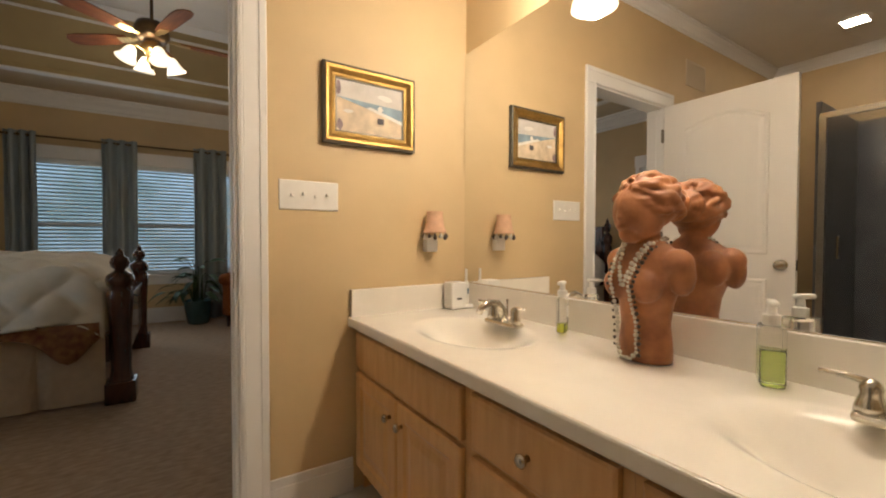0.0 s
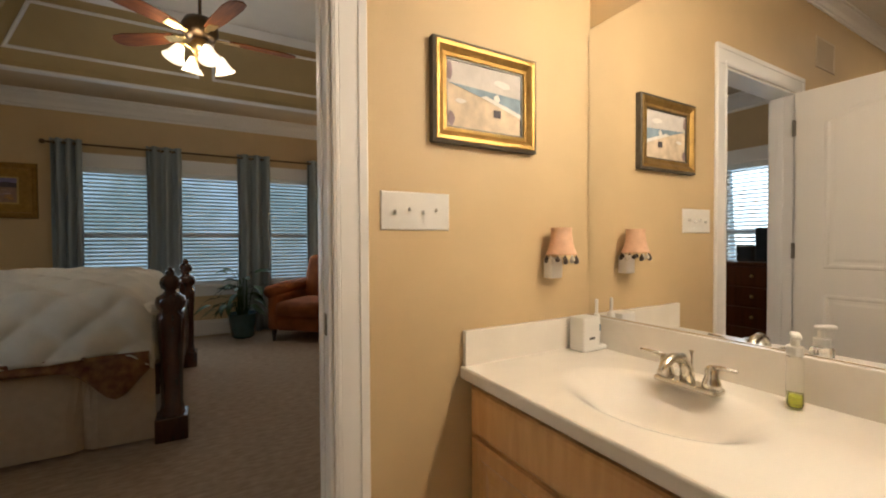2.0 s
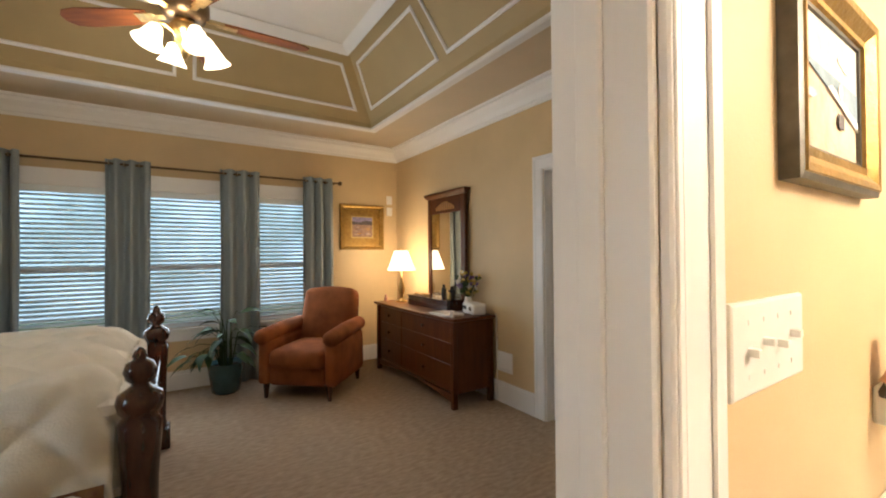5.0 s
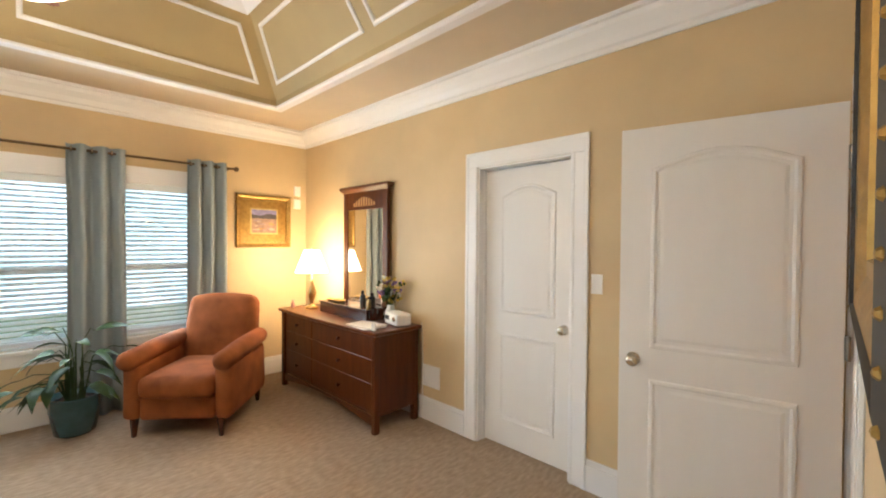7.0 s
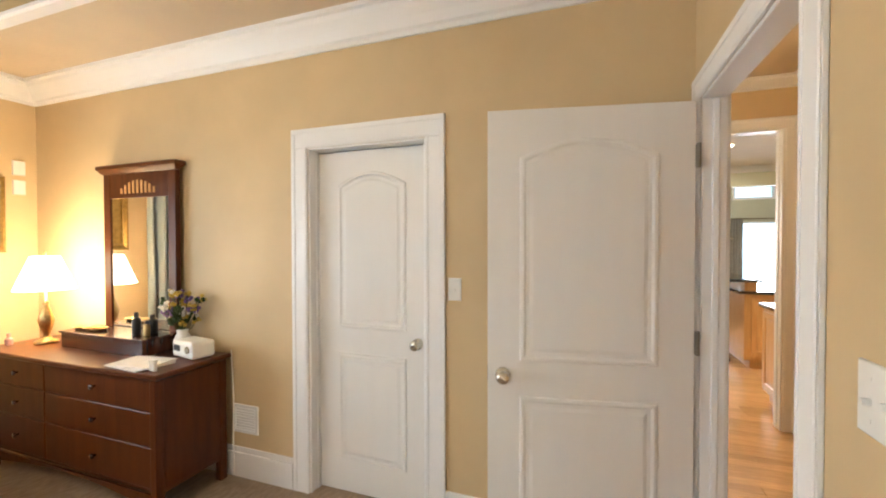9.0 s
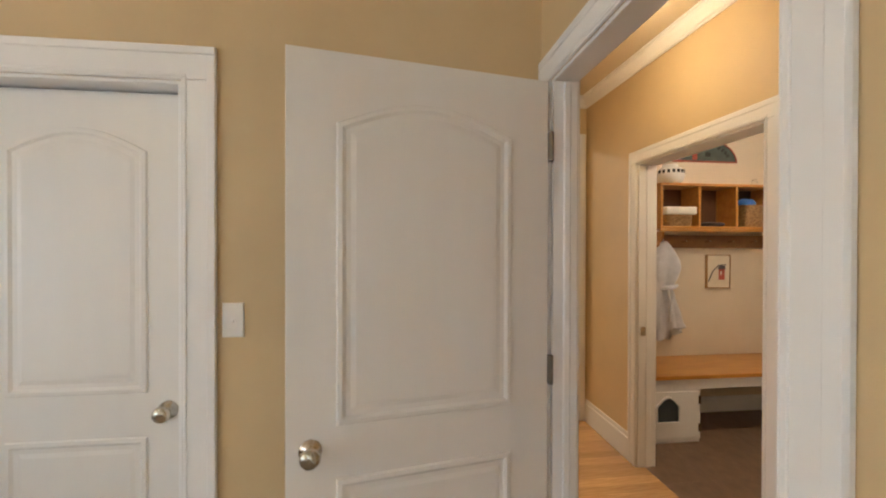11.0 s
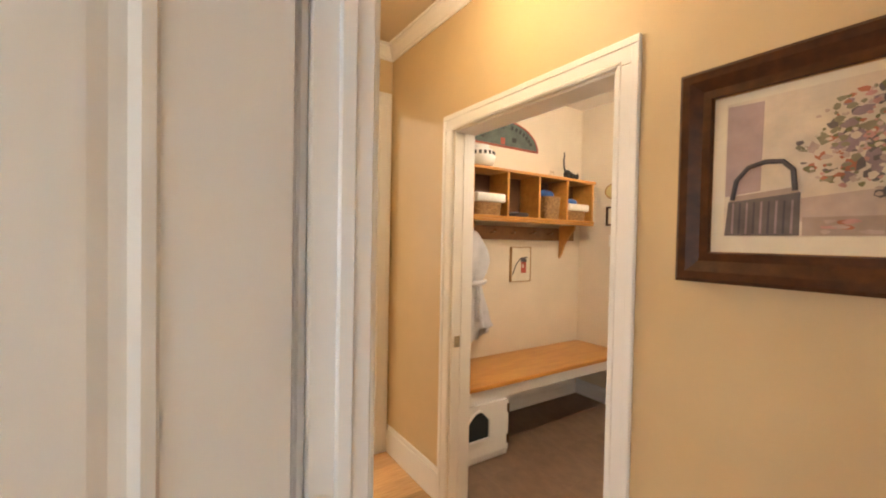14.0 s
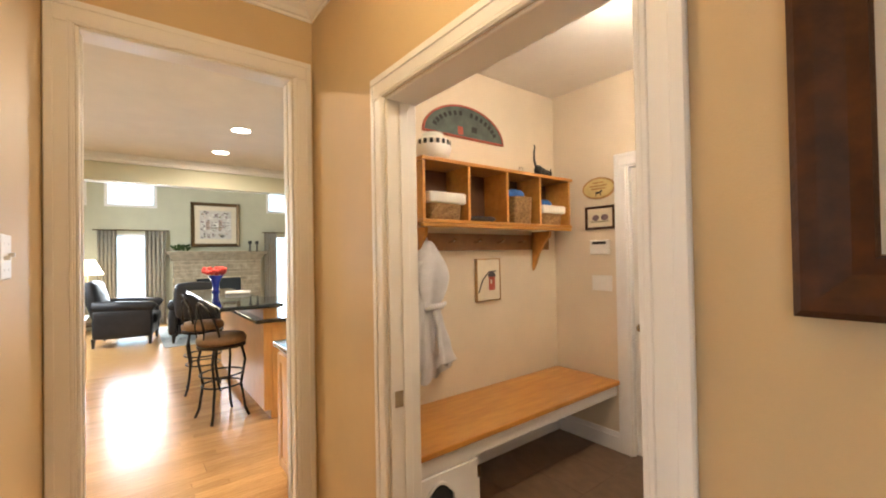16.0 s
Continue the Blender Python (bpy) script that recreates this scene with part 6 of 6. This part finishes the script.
for k in range(15):
    a = math.pi * (0.12 + 0.76 * k / 14)
    if k == 7:
        continue
    o = part("letter_bar", boxes((-0.012, 0.012, -0.016, 0.016, 0.0137, 0.0155)), BLACK, w, "dark worn letter")
    o.matrix_basis = Matrix.Translation((0.29 * math.cos(a), 0.17 * math.sin(a), 0)) @ Matrix.Rotation(a - math.pi / 2, 4, "Z")
part("barn", boxes((-0.075, -0.03, 0.02, 0.075, 0.0137, 0.016)), RED, w)
part("house", boxes((0.05, 0.10, 0.05, 0.09, 0.0137, 0.0155)), BLACK, w)
p = thing("ceramic_crock", (4.30, 0.44, 2.02), "round white crock with a black pattern on the shelf", "crock")
part("pot", lathe([(0.06, 0), (0.10, 0.03), (0.115, 0.08), (0.09, 0.135), (0.06, 0.15), (0.065, 0.17), (0.055, 0.17)], 24), PLASTIC, p, "", True)
for k in range(9):
    a = math.pi * (0.55 + 0.9 * k / 8)
    o = part("pattern_bar", boxes((-0.002, 0.002, -0.010, 0.010, -0.014, 0.014)), BLACK, p)
    o.matrix_basis = Matrix.Translation((0.108 * math.cos(a), 0.108 * math.sin(a), 0.105)) @ Matrix.Rotation(a, 4, "Z")
bm = bmesh.new()
ball(bm, (0, 0.0, 0.045), 0.035, 14, 0.8)
ball(bm, (0, -0.045, 0.038), 0.026, 14, 0.9)
ball(bm, (0, 0.035, 0.055), 0.033, 14)
ball(bm, (0, -0.09, 0.036), 0.024, 14)
for sy in (-1, 1):
    tube(bm, [(sy * 0.013, -0.092, 0.05), (sy * 0.016, -0.090, 0.074)], [0.008, 0.001], 6)
    tube(bm, [(sy * 0.016, -0.05, 0.03), (sy * 0.018, -0.085, 0.008), (sy * 0.018, -0.11, 0.006)], 0.009, 6)
    tube(bm, [(sy * 0.02, 0.04, 0.05), (sy * 0.022, 0.045, 0.0)], 0.010, 6)
tube(bm, [(0, 0.06, 0.07), (0, 0.078, 0.11), (0, 0.082, 0.17), (0, 0.072, 0.215), (0, 0.08, 0.235)], [0.009, 0.008, 0.007, 0.006, 0.004], 8)
ob = tagged(part("cat_statuette", bm, BLACK, smooth=True), "black stretching cat figurine on the shelf", "figurine")
ob.matrix_world = pose(4.27, -0.55, 2.021)
p = thing("jar", (4.34, -0.40, 2.021), "small pale glass jar on the shelf", "jar")
part("body", lathe([(0.02, 0), (0.022, 0.05), (0.014, 0.06), (0.014, 0.07)], 14), CLEAR, p, "", True)
p = picture("house_plaque", (4.43, -0.115, 1.27), FACE_W, 0.23, 0.30, 0.006, (OCHRE, CREAM), 0.03, "cream plaque with a painted house and tree", "plaque", [(0, 0), (0, 0.026), (0.004, 0.028), (0.006, 0.02)])
daub(p, "ground", rect(-0.108, 0.108, -0.14, 0.14), CREAM, 0.0225)
daub(p, "house", rect(0.0, 0.06, -0.075, 0.02), RED, 0.0235)
daub(p, "roof", [(-0.01, 0.02), (0.07, 0.02), (0.06, 0.045), (0.03, 0.06), (0.0, 0.045)], NAVY, 0.0238)
daub(p, "window", rect(0.015, 0.028, -0.03, 0.0), CREAM, 0.0246)
part("branch", tube(bmesh.new(), [(-0.10, -0.09, 0.0235), (-0.06, 0.0, 0.0235), (0.0, 0.055, 0.0235), (0.07, 0.06, 0.0235)], 0.005, 6), NAVY, p)
o = thing("oval_plaque", (4.02, -0.91, 1.935), "oval cream plaque with dark rim and a small dog", "plaque")
o.matrix_world = at((4.02, -0.91, 1.935), FACE_N)
ov = [(0.135 * math.cos(2 * math.pi * k / 28), 0.082 * math.sin(2 * math.pi * k / 28)) for k in range(28)]
part("rim", rings(bmesh.new(), ov, [(0, 0), (0, 0.012), (0.008, 0.014), (0.010, 0.01)]), OCHRE, o)
part("face", rings(bmesh.new(), ov, [(0.012, 0.0105), (0.014, 0.0115)]), ink("plaque_yellow", (0.62, 0.48, 0.20), 0.1), o)
for y, wd in ((0.042, 0.09), (0.018, 0.14), (-0.004, 0.12)):
    part("text_bar", boxes((-wd / 2, wd / 2, y - 0.005, y + 0.005, 0.0117, 0.0127)), OCHRE, o)
part("dog", boxes((-0.022, 0.022, -0.042, -0.026, 0.0117, 0.0132), (-0.022, -0.015, -0.058, -0.0425, 0.0117, 0.0132), (0.015, 0.022, -0.058, -0.0425, 0.0117, 0.0132), (0.018, 0.034, -0.030, -0.018, 0.0117, 0.0134)), BLACK, o)
p = picture("bird_print", (4.015, -0.91, 1.712), FACE_N, 0.24, 0.175, 0.018, (WALNUT, CREAM), 0.018, "small bird print in a dark frame", "picture")
for x in (-0.035, 0.035):
    daub(p, "bird", blot(x, 0.0, 0.03, 0.022), VIOLET, 0.0055)
    daub(p, "branch", rect(x - 0.04, x + 0.04, -0.032, -0.027), OLIVE, 0.0062)
k = thing("alarm_keypad", (4.015, -0.91, 1.49), "white wall alarm keypad", "keypad")
k.matrix_world = at((4.015, -0.91, 1.49), FACE_N)
part("case", boxes((-0.078, 0.078, -0.055, 0.055, 0, 0.025), bevel=0.006), PLASTIC, k)
part("screen", boxes((-0.055, 0.055, 0.022, 0.042, 0.0248, 0.0262)), BLACK, k)
c = thing("mudroom_ceiling_light", (3.1, 0.05, H), "frosted dome ceiling light in the mudroom", "ceiling light")
part("pan", lathe([(0.14, 0.0), (0.14, -0.02), (0.12, -0.025)], 24), WHITE, c)
sh = part("dome", lathe([(0.13, -0.022), (0.12, -0.07), (0.07, -0.12), (0.01, -0.14)], 24), FROST_GLOW, c, "", True)
sh.visible_shadow = False

# ---- kitchen ----
for p_ in ((6.7, 1.02), (7.76, 1.03), (5.6, 2.4), (5.6, 0.2)):
    c = thing("ceiling_light", (p_[0], p_[1], 2.72), "round recessed kitchen light, lit", "ceiling light", "recessed lights")
    part("trim_ring", lathe([(0.105, -0.006), (0.105, 0.0), (0.085, 0.0)], 24), WHITE, c)
    part("lens", lathe([(0.085, -0.0065), (0.08, -0.007)], 24), CAN_GLOW, c)
i_ = thing("kitchen_island", (6.15, -0.2, 0.0), "maple kitchen island with panelled sides", "island")
part("body", boxes((0, 2.1, 0.0, 1.15, 0.1, 0.872), (0.05, 2.05, 0.05, 1.1, 0.0, 0.1)), MAPLE, i_)
part("bar_wall", boxes((0, 2.1, 1.05, 1.17, 0.873, 1.02), (0, 2.1, 1.151, 1.17, 0.1, 0.8725)), MAPLE, i_)
for y0, y1 in ((0.08, 0.55), (0.62, 1.10)):
    part("side_panel", rings(bmesh.new(), rect(-y1, -y0, 0.16, 0.82), [(0, 0), (0, 0.012), (0.05, 0.012), (0.06, 0.004), (0.08, 0.004), (0.11, 0.011)], at((-0.0005, 0, 0), FACE_W)), MAPLE, i_)
part("outlet", boxes((-0.018, -0.012, 0.75, 0.83, 0.60, 0.72)), PLASTIC, i_)
t = thing("island_worktop", (6.11, -0.25, 0.875), "polished black granite lower worktop", "worktop")
part("slab", boxes((0, 2.18, 0, 1.29, 0, 0.035), bevel=0.006), GRANITE, t)
t = thing("bar_counter", (5.99, 0.84, 1.022), "polished black granite raised bar top", "worktop")
part("slab", boxes((0, 2.3, 0, 0.50, 0, 0.035), bevel=0.008), GRANITE, t)
cab = thing("kitchen_base_cabinet", (4.62, 0.50, 0.0), "maple base cabinet beside the opening", "cabinet")
part("body", boxes((0, 0.46, 0.0, 0.64, 0.1, 0.872), (0.03, 0.43, 0.03, 0.6, 0, 0.1)), MAPLE, cab)
part("door", rings(bmesh.new(), rect(-0.44, -0.02, 0.13, 0.84), [(0, 0), (0, 0.015), (0.05, 0.015), (0.06, 0.006), (0.10, 0.013)], at((0, 0.6405, 0), FACE_N)), MAPLE, cab)
t = thing("kitchen_worktop", (4.615, 0.46, 0.875), "black granite worktop on the base cabinet", "worktop")
part("slab", boxes((0, 0.5, 0, 0.71, 0, 0.035), bevel=0.006), GRANITE, t)

IRON = mat("black_wrought_iron", (0.02, 0.018, 0.016), 0.45, 0.6, vary=0.2)
SEATB = mat("brown_seat_fabric", (0.20, 0.12, 0.065), 0.8, vary=0.15, scale=30, bump=0.2)
st = thing("bar_stool", (6.56, 1.60, 0.0), "black iron bar stool with a round brown seat", "stool", "bar stools")
part("seat", lathe([(0.17, 0.67), (0.205, 0.685), (0.21, 0.72), (0.19, 0.755), (0.10, 0.768), (0.01, 0.77)], 28), SEATB, st, "round brown padded seat", True)
part("seat_ring", lathe([(0.20, 0.645), (0.205, 0.668), (0.165, 0.668), (0.165, 0.645)], 28), IRON, st)
for k in range(4):
    a = math.pi / 4 + k * math.pi / 2
    c_, s_ = math.cos(a), math.sin(a)
    part("leg", tube(bmesh.new(), [(0.17 * c_, 0.17 * s_, 0.66), (0.205 * c_, 0.205 * s_, 0.52), (0.165 * c_, 0.165 * s_, 0.30), (0.20 * c_, 0.20 * s_, 0.08), (0.235 * c_, 0.235 * s_, 0.0)], 0.012, 8), IRON, st, "", True)
for z, r_ in ((0.30, 0.165), (0.40, 0.18)):
    part("foot_ring", tube(bmesh.new(), [(r_ * math.cos(a), r_ * math.sin(a), z) for a in [2 * math.pi * k / 24 for k in range(25)]], 0.008, 6), IRON, st, "", True)
part("back", tube(bmesh.new(), [(0.17 * math.cos(a), 0.17 * math.sin(a) + 0.02, 0.70 + 0.36 * math.sin(math.pi * k / 16) ** 0.6) for k, a in enumerate([math.radians(20 + 140 * k / 16) for k in range(17)])], 0.010, 8), IRON, st, "curled iron back", True)
for x in (-0.06, 0.06):
    part("back_scroll", tube(bmesh.new(), [(x, 0.18, 0.70), (x * 1.6, 0.19, 0.84), (x * 0.5, 0.195, 0.93), (x, 0.19, 1.0)], 0.007, 6), IRON, st, "", True)
st.matrix_world = pose(6.56, 1.235, 0, 0, 0, 15)
copy_thing(st, pose(7.55, 1.26, 0, 0, 0, -8))

v = thing("flower_vase", (7.75, 1.10, 1.057), "cobalt blue vase of red flowers on the bar", "vase")
part("vase", lathe([(0.05, 0), (0.03, 0.03), (0.045, 0.12), (0.085, 0.20), (0.08, 0.20)], 20), mat("cobalt_glass", (0.01, 0.02, 0.20), 0.1, vary=0.1, coat=0.5), v, "", True)
random.seed(3)
for k in range(9):
    a = 2 * math.pi * k / 9
    bm = bmesh.new()
    for q in range(7):
        ball(bm, (0.085 * math.cos(a) + random.uniform(-0.03, 0.03), 0.085 * math.sin(a) + random.uniform(-0.03, 0.03), 0.25 + random.uniform(-0.03, 0.03)), random.uniform(0.018, 0.03), 7)
    part("red_bloom", bm, mat("red_petal", (0.55, 0.05, 0.04), 0.6, vary=0.3, scale=40) if k == 0 else bpy.data.materials["red_petal"], v, "")
pl = thing("serving_plate", (7.3, 0.95, 1.057), "stack of white plates on the bar", "plates")
for k in range(3):
    part("plate", lathe([(0.08, 0.008 * k), (0.13, 0.008 * k + 0.012), (0.125, 0.008 * k + 0.014)], 22), PLASTIC, pl, "", True)
sd = thing("side_cabinet", (8.30, 2.32, 0.0), "low wooden cabinet with a pale top", "cabinet")
part("body", boxes((0, 0.5, 0, 0.8, 0.0, 0.77), bevel=0.005), MAPLE, sd)
part("top", boxes((-0.03, 0.53, -0.03, 0.83, 0.77, 0.80), bevel=0.006), MARBLE, sd)

# ---- great room ----
f = thing("fireplace", (13.5, 0.19, 0.0), "tan stone fireplace with layered mantel and black firebox", "fireplace")
part("mantel", boxes((-0.34, 0, -1.06, 1.06, 1.54, 1.62), (-0.28, 0, -1.0, 1.0, 1.47, 1.54), (-0.24, 0, -0.96, 0.96, 1.40, 1.47), bevel=0.01), STONE, f, "stepped stone mantel shelf")
part("firebox", boxes((-0.18, -0.02, -0.47, 0.47, 0.12, 0.98)), DARKVOID, f, "black firebox opening")
part("hearth", boxes((-0.60, 0, -1.05, 1.05, 0.0, 0.12), bevel=0.01), STONE, f)
random.seed(14)
z = 0.12
while z < 1.39:
    h_ = random.uniform(0.07, 0.13)
    h_ = min(h_, 1.395 - z)
    y = -0.92
    while y < 0.92:
        w_ = random.uniform(0.13, 0.34)
        y1 = min(y + w_, 0.92)
        for a, b_ in ((y, y1),):
            if z < 0.98 and b_ > -0.47 and a < 0.47:
                if a < -0.47:
                    b_ = -0.47
                elif b_ > 0.47:
                    a = 0.47
                else:
                    continue
            if b_ - a > 0.02 and h_ > 0.02:
                part("stone", box(bmesh.new(), -0.22 - random.uniform(0, 0.02), -0.001, a + 0.004, b_ - 0.004, z + 0.004, z + h_ - 0.004), STONE, f)
        y = y1
    z += h_
part("mortar", boxes((-0.205, -0.0005, -0.915, -0.472, 0.12, 1.398), (-0.205, -0.0005, 0.472, 0.915, 0.12, 1.398), (-0.205, -0.0005, -0.47, 0.47, 0.985, 1.398)), PAINT_SOFFIT, f)
p = picture("town_print", (13.5, 0.225, 2.26), FACE_W, 1.05, 1.06, 0.08, (BRONZE, CREAM), 0.04, "framed print of a pale town street", "picture")
daub(p, "scene", rect(-0.34, 0.34, -0.34, 0.34), SKYP, 0.0105)
random.seed(33)
for k in range(7):
    x = -0.30 + 0.09 * k
    h_ = random.uniform(0.12, 0.30)
    daub(p, "house_front", rect(x, x + 0.08, -0.12, -0.12 + h_), (INKW, MAUVE, SKYP)[k % 3], 0.0110 + 0.00003 * k)
    for q in range(6):
        daub(p, "window_stroke", rect(x + 0.012 + 0.026 * (q % 2), x + 0.026 + 0.026 * (q % 2), -0.08 + 0.06 * (q // 2), -0.05 + 0.06 * (q // 2)), NAVY, 0.0114)
for k in range(110):
    x, y = random.uniform(-0.30, 0.30), random.uniform(-0.31, 0.31)
    if y > -0.10 and k % 3:
        y = -abs(y) - 0.02 if y < 0.12 else y
    daub(p, "patch", blot(x, y, random.uniform(0.008, 0.035), random.uniform(0.006, 0.022), 6, 0.4), random.choice((VIOLET, NAVY, INKW, MAUVE, SLATE, OLIVE)), 0.0117 + 0.00002 * k)
for y, z0, z1 in ((1.81, 0.15, 2.02), (-1.67, 0.15, 2.02)):
    hw = 0.39 if y > 0 else 0.53
    w = thing("window_great", (13.5, y, z0), "tall bright window flanked by curtains", "window")
    w["kind"] = "structure"
    part("window_frame", boxes((0.02, 0.06, -hw, -hw + 0.04, 0, z1 - z0), (0.02, 0.06, hw - 0.04, hw, 0, z1 - z0), (0.02, 0.06, -hw + 0.04, hw - 0.04, 0, 0.05), (0.02, 0.06, -hw + 0.04, hw - 0.04, z1 - z0 - 0.05, z1 - z0)), WHITE, w)
    g = part("pane", boxes((0.038, 0.042, -hw + 0.04, hw - 0.04, 0.05, z1 - z0 - 0.05)), WINDOW_GLASS, w)
    g.visible_shadow = False
for a, b_ in ((-1.85, -1.0), (1.45, 2.25), (2.65, 3.3)):
    w = thing("window_transom", (13.5, a, 2.66), "small white-framed transom window", "window", "transom windows")
    w["kind"] = "structure"
    part("window_frame", boxes((-0.02, 0.03, -0.06, 0.0, -0.06, 0.52), (-0.02, 0.03, b_ - a, b_ - a + 0.06, -0.06, 0.52), (-0.02, 0.03, 0.0, b_ - a, 0.46, 0.52), (-0.02, 0.03, 0.0, b_ - a, -0.06, 0.0)), WHITE, w)
    g = part("pane", boxes((0.04, 0.044, 0, b_ - a, 0, 0.46)), WINDOW_GLASS, w)
    g.visible_shadow = False
GCURT = mat("grey_taupe_curtain", (0.33, 0.30, 0.25), 0.85, scale=20, vary=0.1, bump=0.2, bump_scale=100)
for y0, y1 in ((2.10, 2.42), (1.24, 1.62), (-1.16, -0.86), (-2.4, -2.1)):
    bm = bmesh.new()
    n = 40
    rows = []
    for z in (0.02, 0.7, 1.4, 2.08):
        rows.append([bm.verts.new((13.40 + 0.03 * math.sin(2 * math.pi * 5 * i / n), y0 + (y1 - y0) * i / n, z)) for i in range(n + 1)])
    for p_, q in zip(rows, rows[1:]):
        for i in range(n):
            bm.faces.new((p_[i], p_[i + 1], q[i + 1], q[i]))
    ob = tagged(part("drape", bm, GCURT, smooth=True), "grey-taupe drape beside a great room window", "curtain", "great room drapes")
    ob.modifiers.new("thick", "SOLIDIFY").thickness = 0.004
for y0, y1 in ((1.18, 2.5), (-2.45, -0.8)):
    tagged(part("drape_rod", tube(bmesh.new(), [(13.40, y0, 2.09), (13.40, y1, 2.09)], 0.012, 8), BRONZE), "dark bronze drape rod", "curtain rod")
armchair((11.45, 1.92, 0.0), -10, LEATHER, "black leather recliner beside the window", BLACK, "leather_recliner", 1.12)
armchair((11.0, 0.92, 0.012), 82, LEATHER, "black leather recliner on the rug facing the fireplace", BLACK, "leather_recliner", 1.05)
sdt = thing("end_table", (12.9, 2.62, 0.0), "dark wooden end table", "table")
part("tabletop", boxes((-0.28, 0.28, -0.28, 0.28, 0.58, 0.62), bevel=0.006), MAHOG, sdt)
for x in (-0.23, 0.23):
    for y in (-0.23, 0.23):
        part("leg", boxes((x - 0.025, x + 0.025, y - 0.025, y + 0.025, 0, 0.58)), MAHOG, sdt)
part("lower_shelf", boxes((-0.25, 0.25, -0.25, 0.25, 0.18, 0.20)), MAHOG, sdt)
l = thing("table_lamp", (12.9, 2.55, 0.62), "lit lamp with a cream shade on the end table", "table lamp")
part("base", lathe([(0.08, 0), (0.03, 0.03), (0.10, 0.15), (0.11, 0.25), (0.04, 0.36), (0.012, 0.40), (0.012, 0.55)], 20), BRASS, l, "", True)
sh = part("shade", lathe([(0.26, 0.55), (0.11, 0.85), (0.105, 0.85), (0.25, 0.55)], 24), SHADE_GLOW, l, "glowing cream shade", True)
bm = bmesh.new()
random.seed(8)
for k in range(40):
    a, r_ = random.uniform(0, 6.28), random.uniform(0.02, 0.2)
    ball(bm, (13.32 + 0.04 * math.cos(a), 0.95 + r_ * math.cos(a), 1.66 + random.uniform(0, 0.11)), 0.028, 6)
tagged(part("mantel_greenery", bm, LEAF), "dark green sprig on the mantel", "greenery")
for y in (-0.50, -0.66):
    tagged(part("candlestick", lathe([(0.045, 1.62), (0.015, 1.65), (0.02, 1.72), (0.012, 1.78), (0.04, 1.80), (0.04, 1.87)], 14, None, (13.32, y, 0)), BLACK, smooth=True), "black candlestick on the mantel", "candlestick", "mantel candlesticks")
RUG = mat("pale_pattern_rug", (0.45, 0.46, 0.42), 0.95, scale=6, colour2=(0.25, 0.28, 0.30), bump=0.4, bump_scale=120)
tagged(part("area_rug", boxes((10.4, 12.9, -0.8, 1.45, 0.0, 0.012), bevel=0.003), RUG), "pale patterned area rug before the fireplace", "rug")

# ---- floor pieces ----
def plank_mesh(name, w, l, material, h=0.012):
    bm = boxes((0.0006, w - 0.0006, 0.0008, l - 0.0008, 0, h))
    me = bpy.data.meshes.new(name)
    bm.to_mesh(me)
    bm.free()
    me.materials.append(material)
    return me


random.seed(77)
meshes = {}
count = 0
rest = bmesh.new()
x = 1.54
while x < 13.5:
    lo, hi = (1.092, 2.188) if x < 4.51 else (-2.2, 3.39)
    y = lo
    while y < hi - 0.01:
        l_ = round(random.uniform(0.5, 1.3), 1)
        l_ = round(min(l_, hi - y), 2)
        if hi - y - l_ < 0.15:
            l_ = round(hi - y, 2)
        near = x < 4.51 or (x < 9.0 and 1.0 < y + l_ and y < 2.6 and not (6.0 < x and y + l_ < 1.3))
        if near and count < 300:
            key = l_
            if key not in meshes:
                meshes[key] = plank_mesh("floor_board", 0.083, l_, OAK)
            o = new("floor_board", meshes[key])
            o.parent = wood_floor
            o.location = (x, y, -0.012)
            count += 1
        else:
            box(rest, x + 0.0006, x + 0.0824, y + 0.0008, y + l_ - 0.0008, -0.012, -0.0002)
        y += l_
    x += 0.083
part("floor_boards_far", rest, OAK, wood_floor)["kind"] = "stuff"
for fl, mt, x0, x1, y0, y1, s_ in ((mud_floor, TILE, 2.42, 4.43, -0.91, 1.09, 0.335), (bath_floor, BTILE, -0.5, 1.43, 0.2, 2.19, 0.305)):
    me = plank_mesh("floor_tile", s_, s_, mt, 0.008)
    bm = boxes((0.001, s_ - 0.001, 0.001, s_ - 0.001, 0, 0.008))
    me.clear_geometry()
    bm.to_mesh(me)
    bm.free()
    for i in range(int((x1 - x0) / s_ + 0.99)):
        for j in range(int((y1 - y0) / s_ + 0.99)):
            o = new("floor_tile", me)
            o.parent = fl
            o.location = (x0 + i * s_, y0 + j * s_, -0.0079)
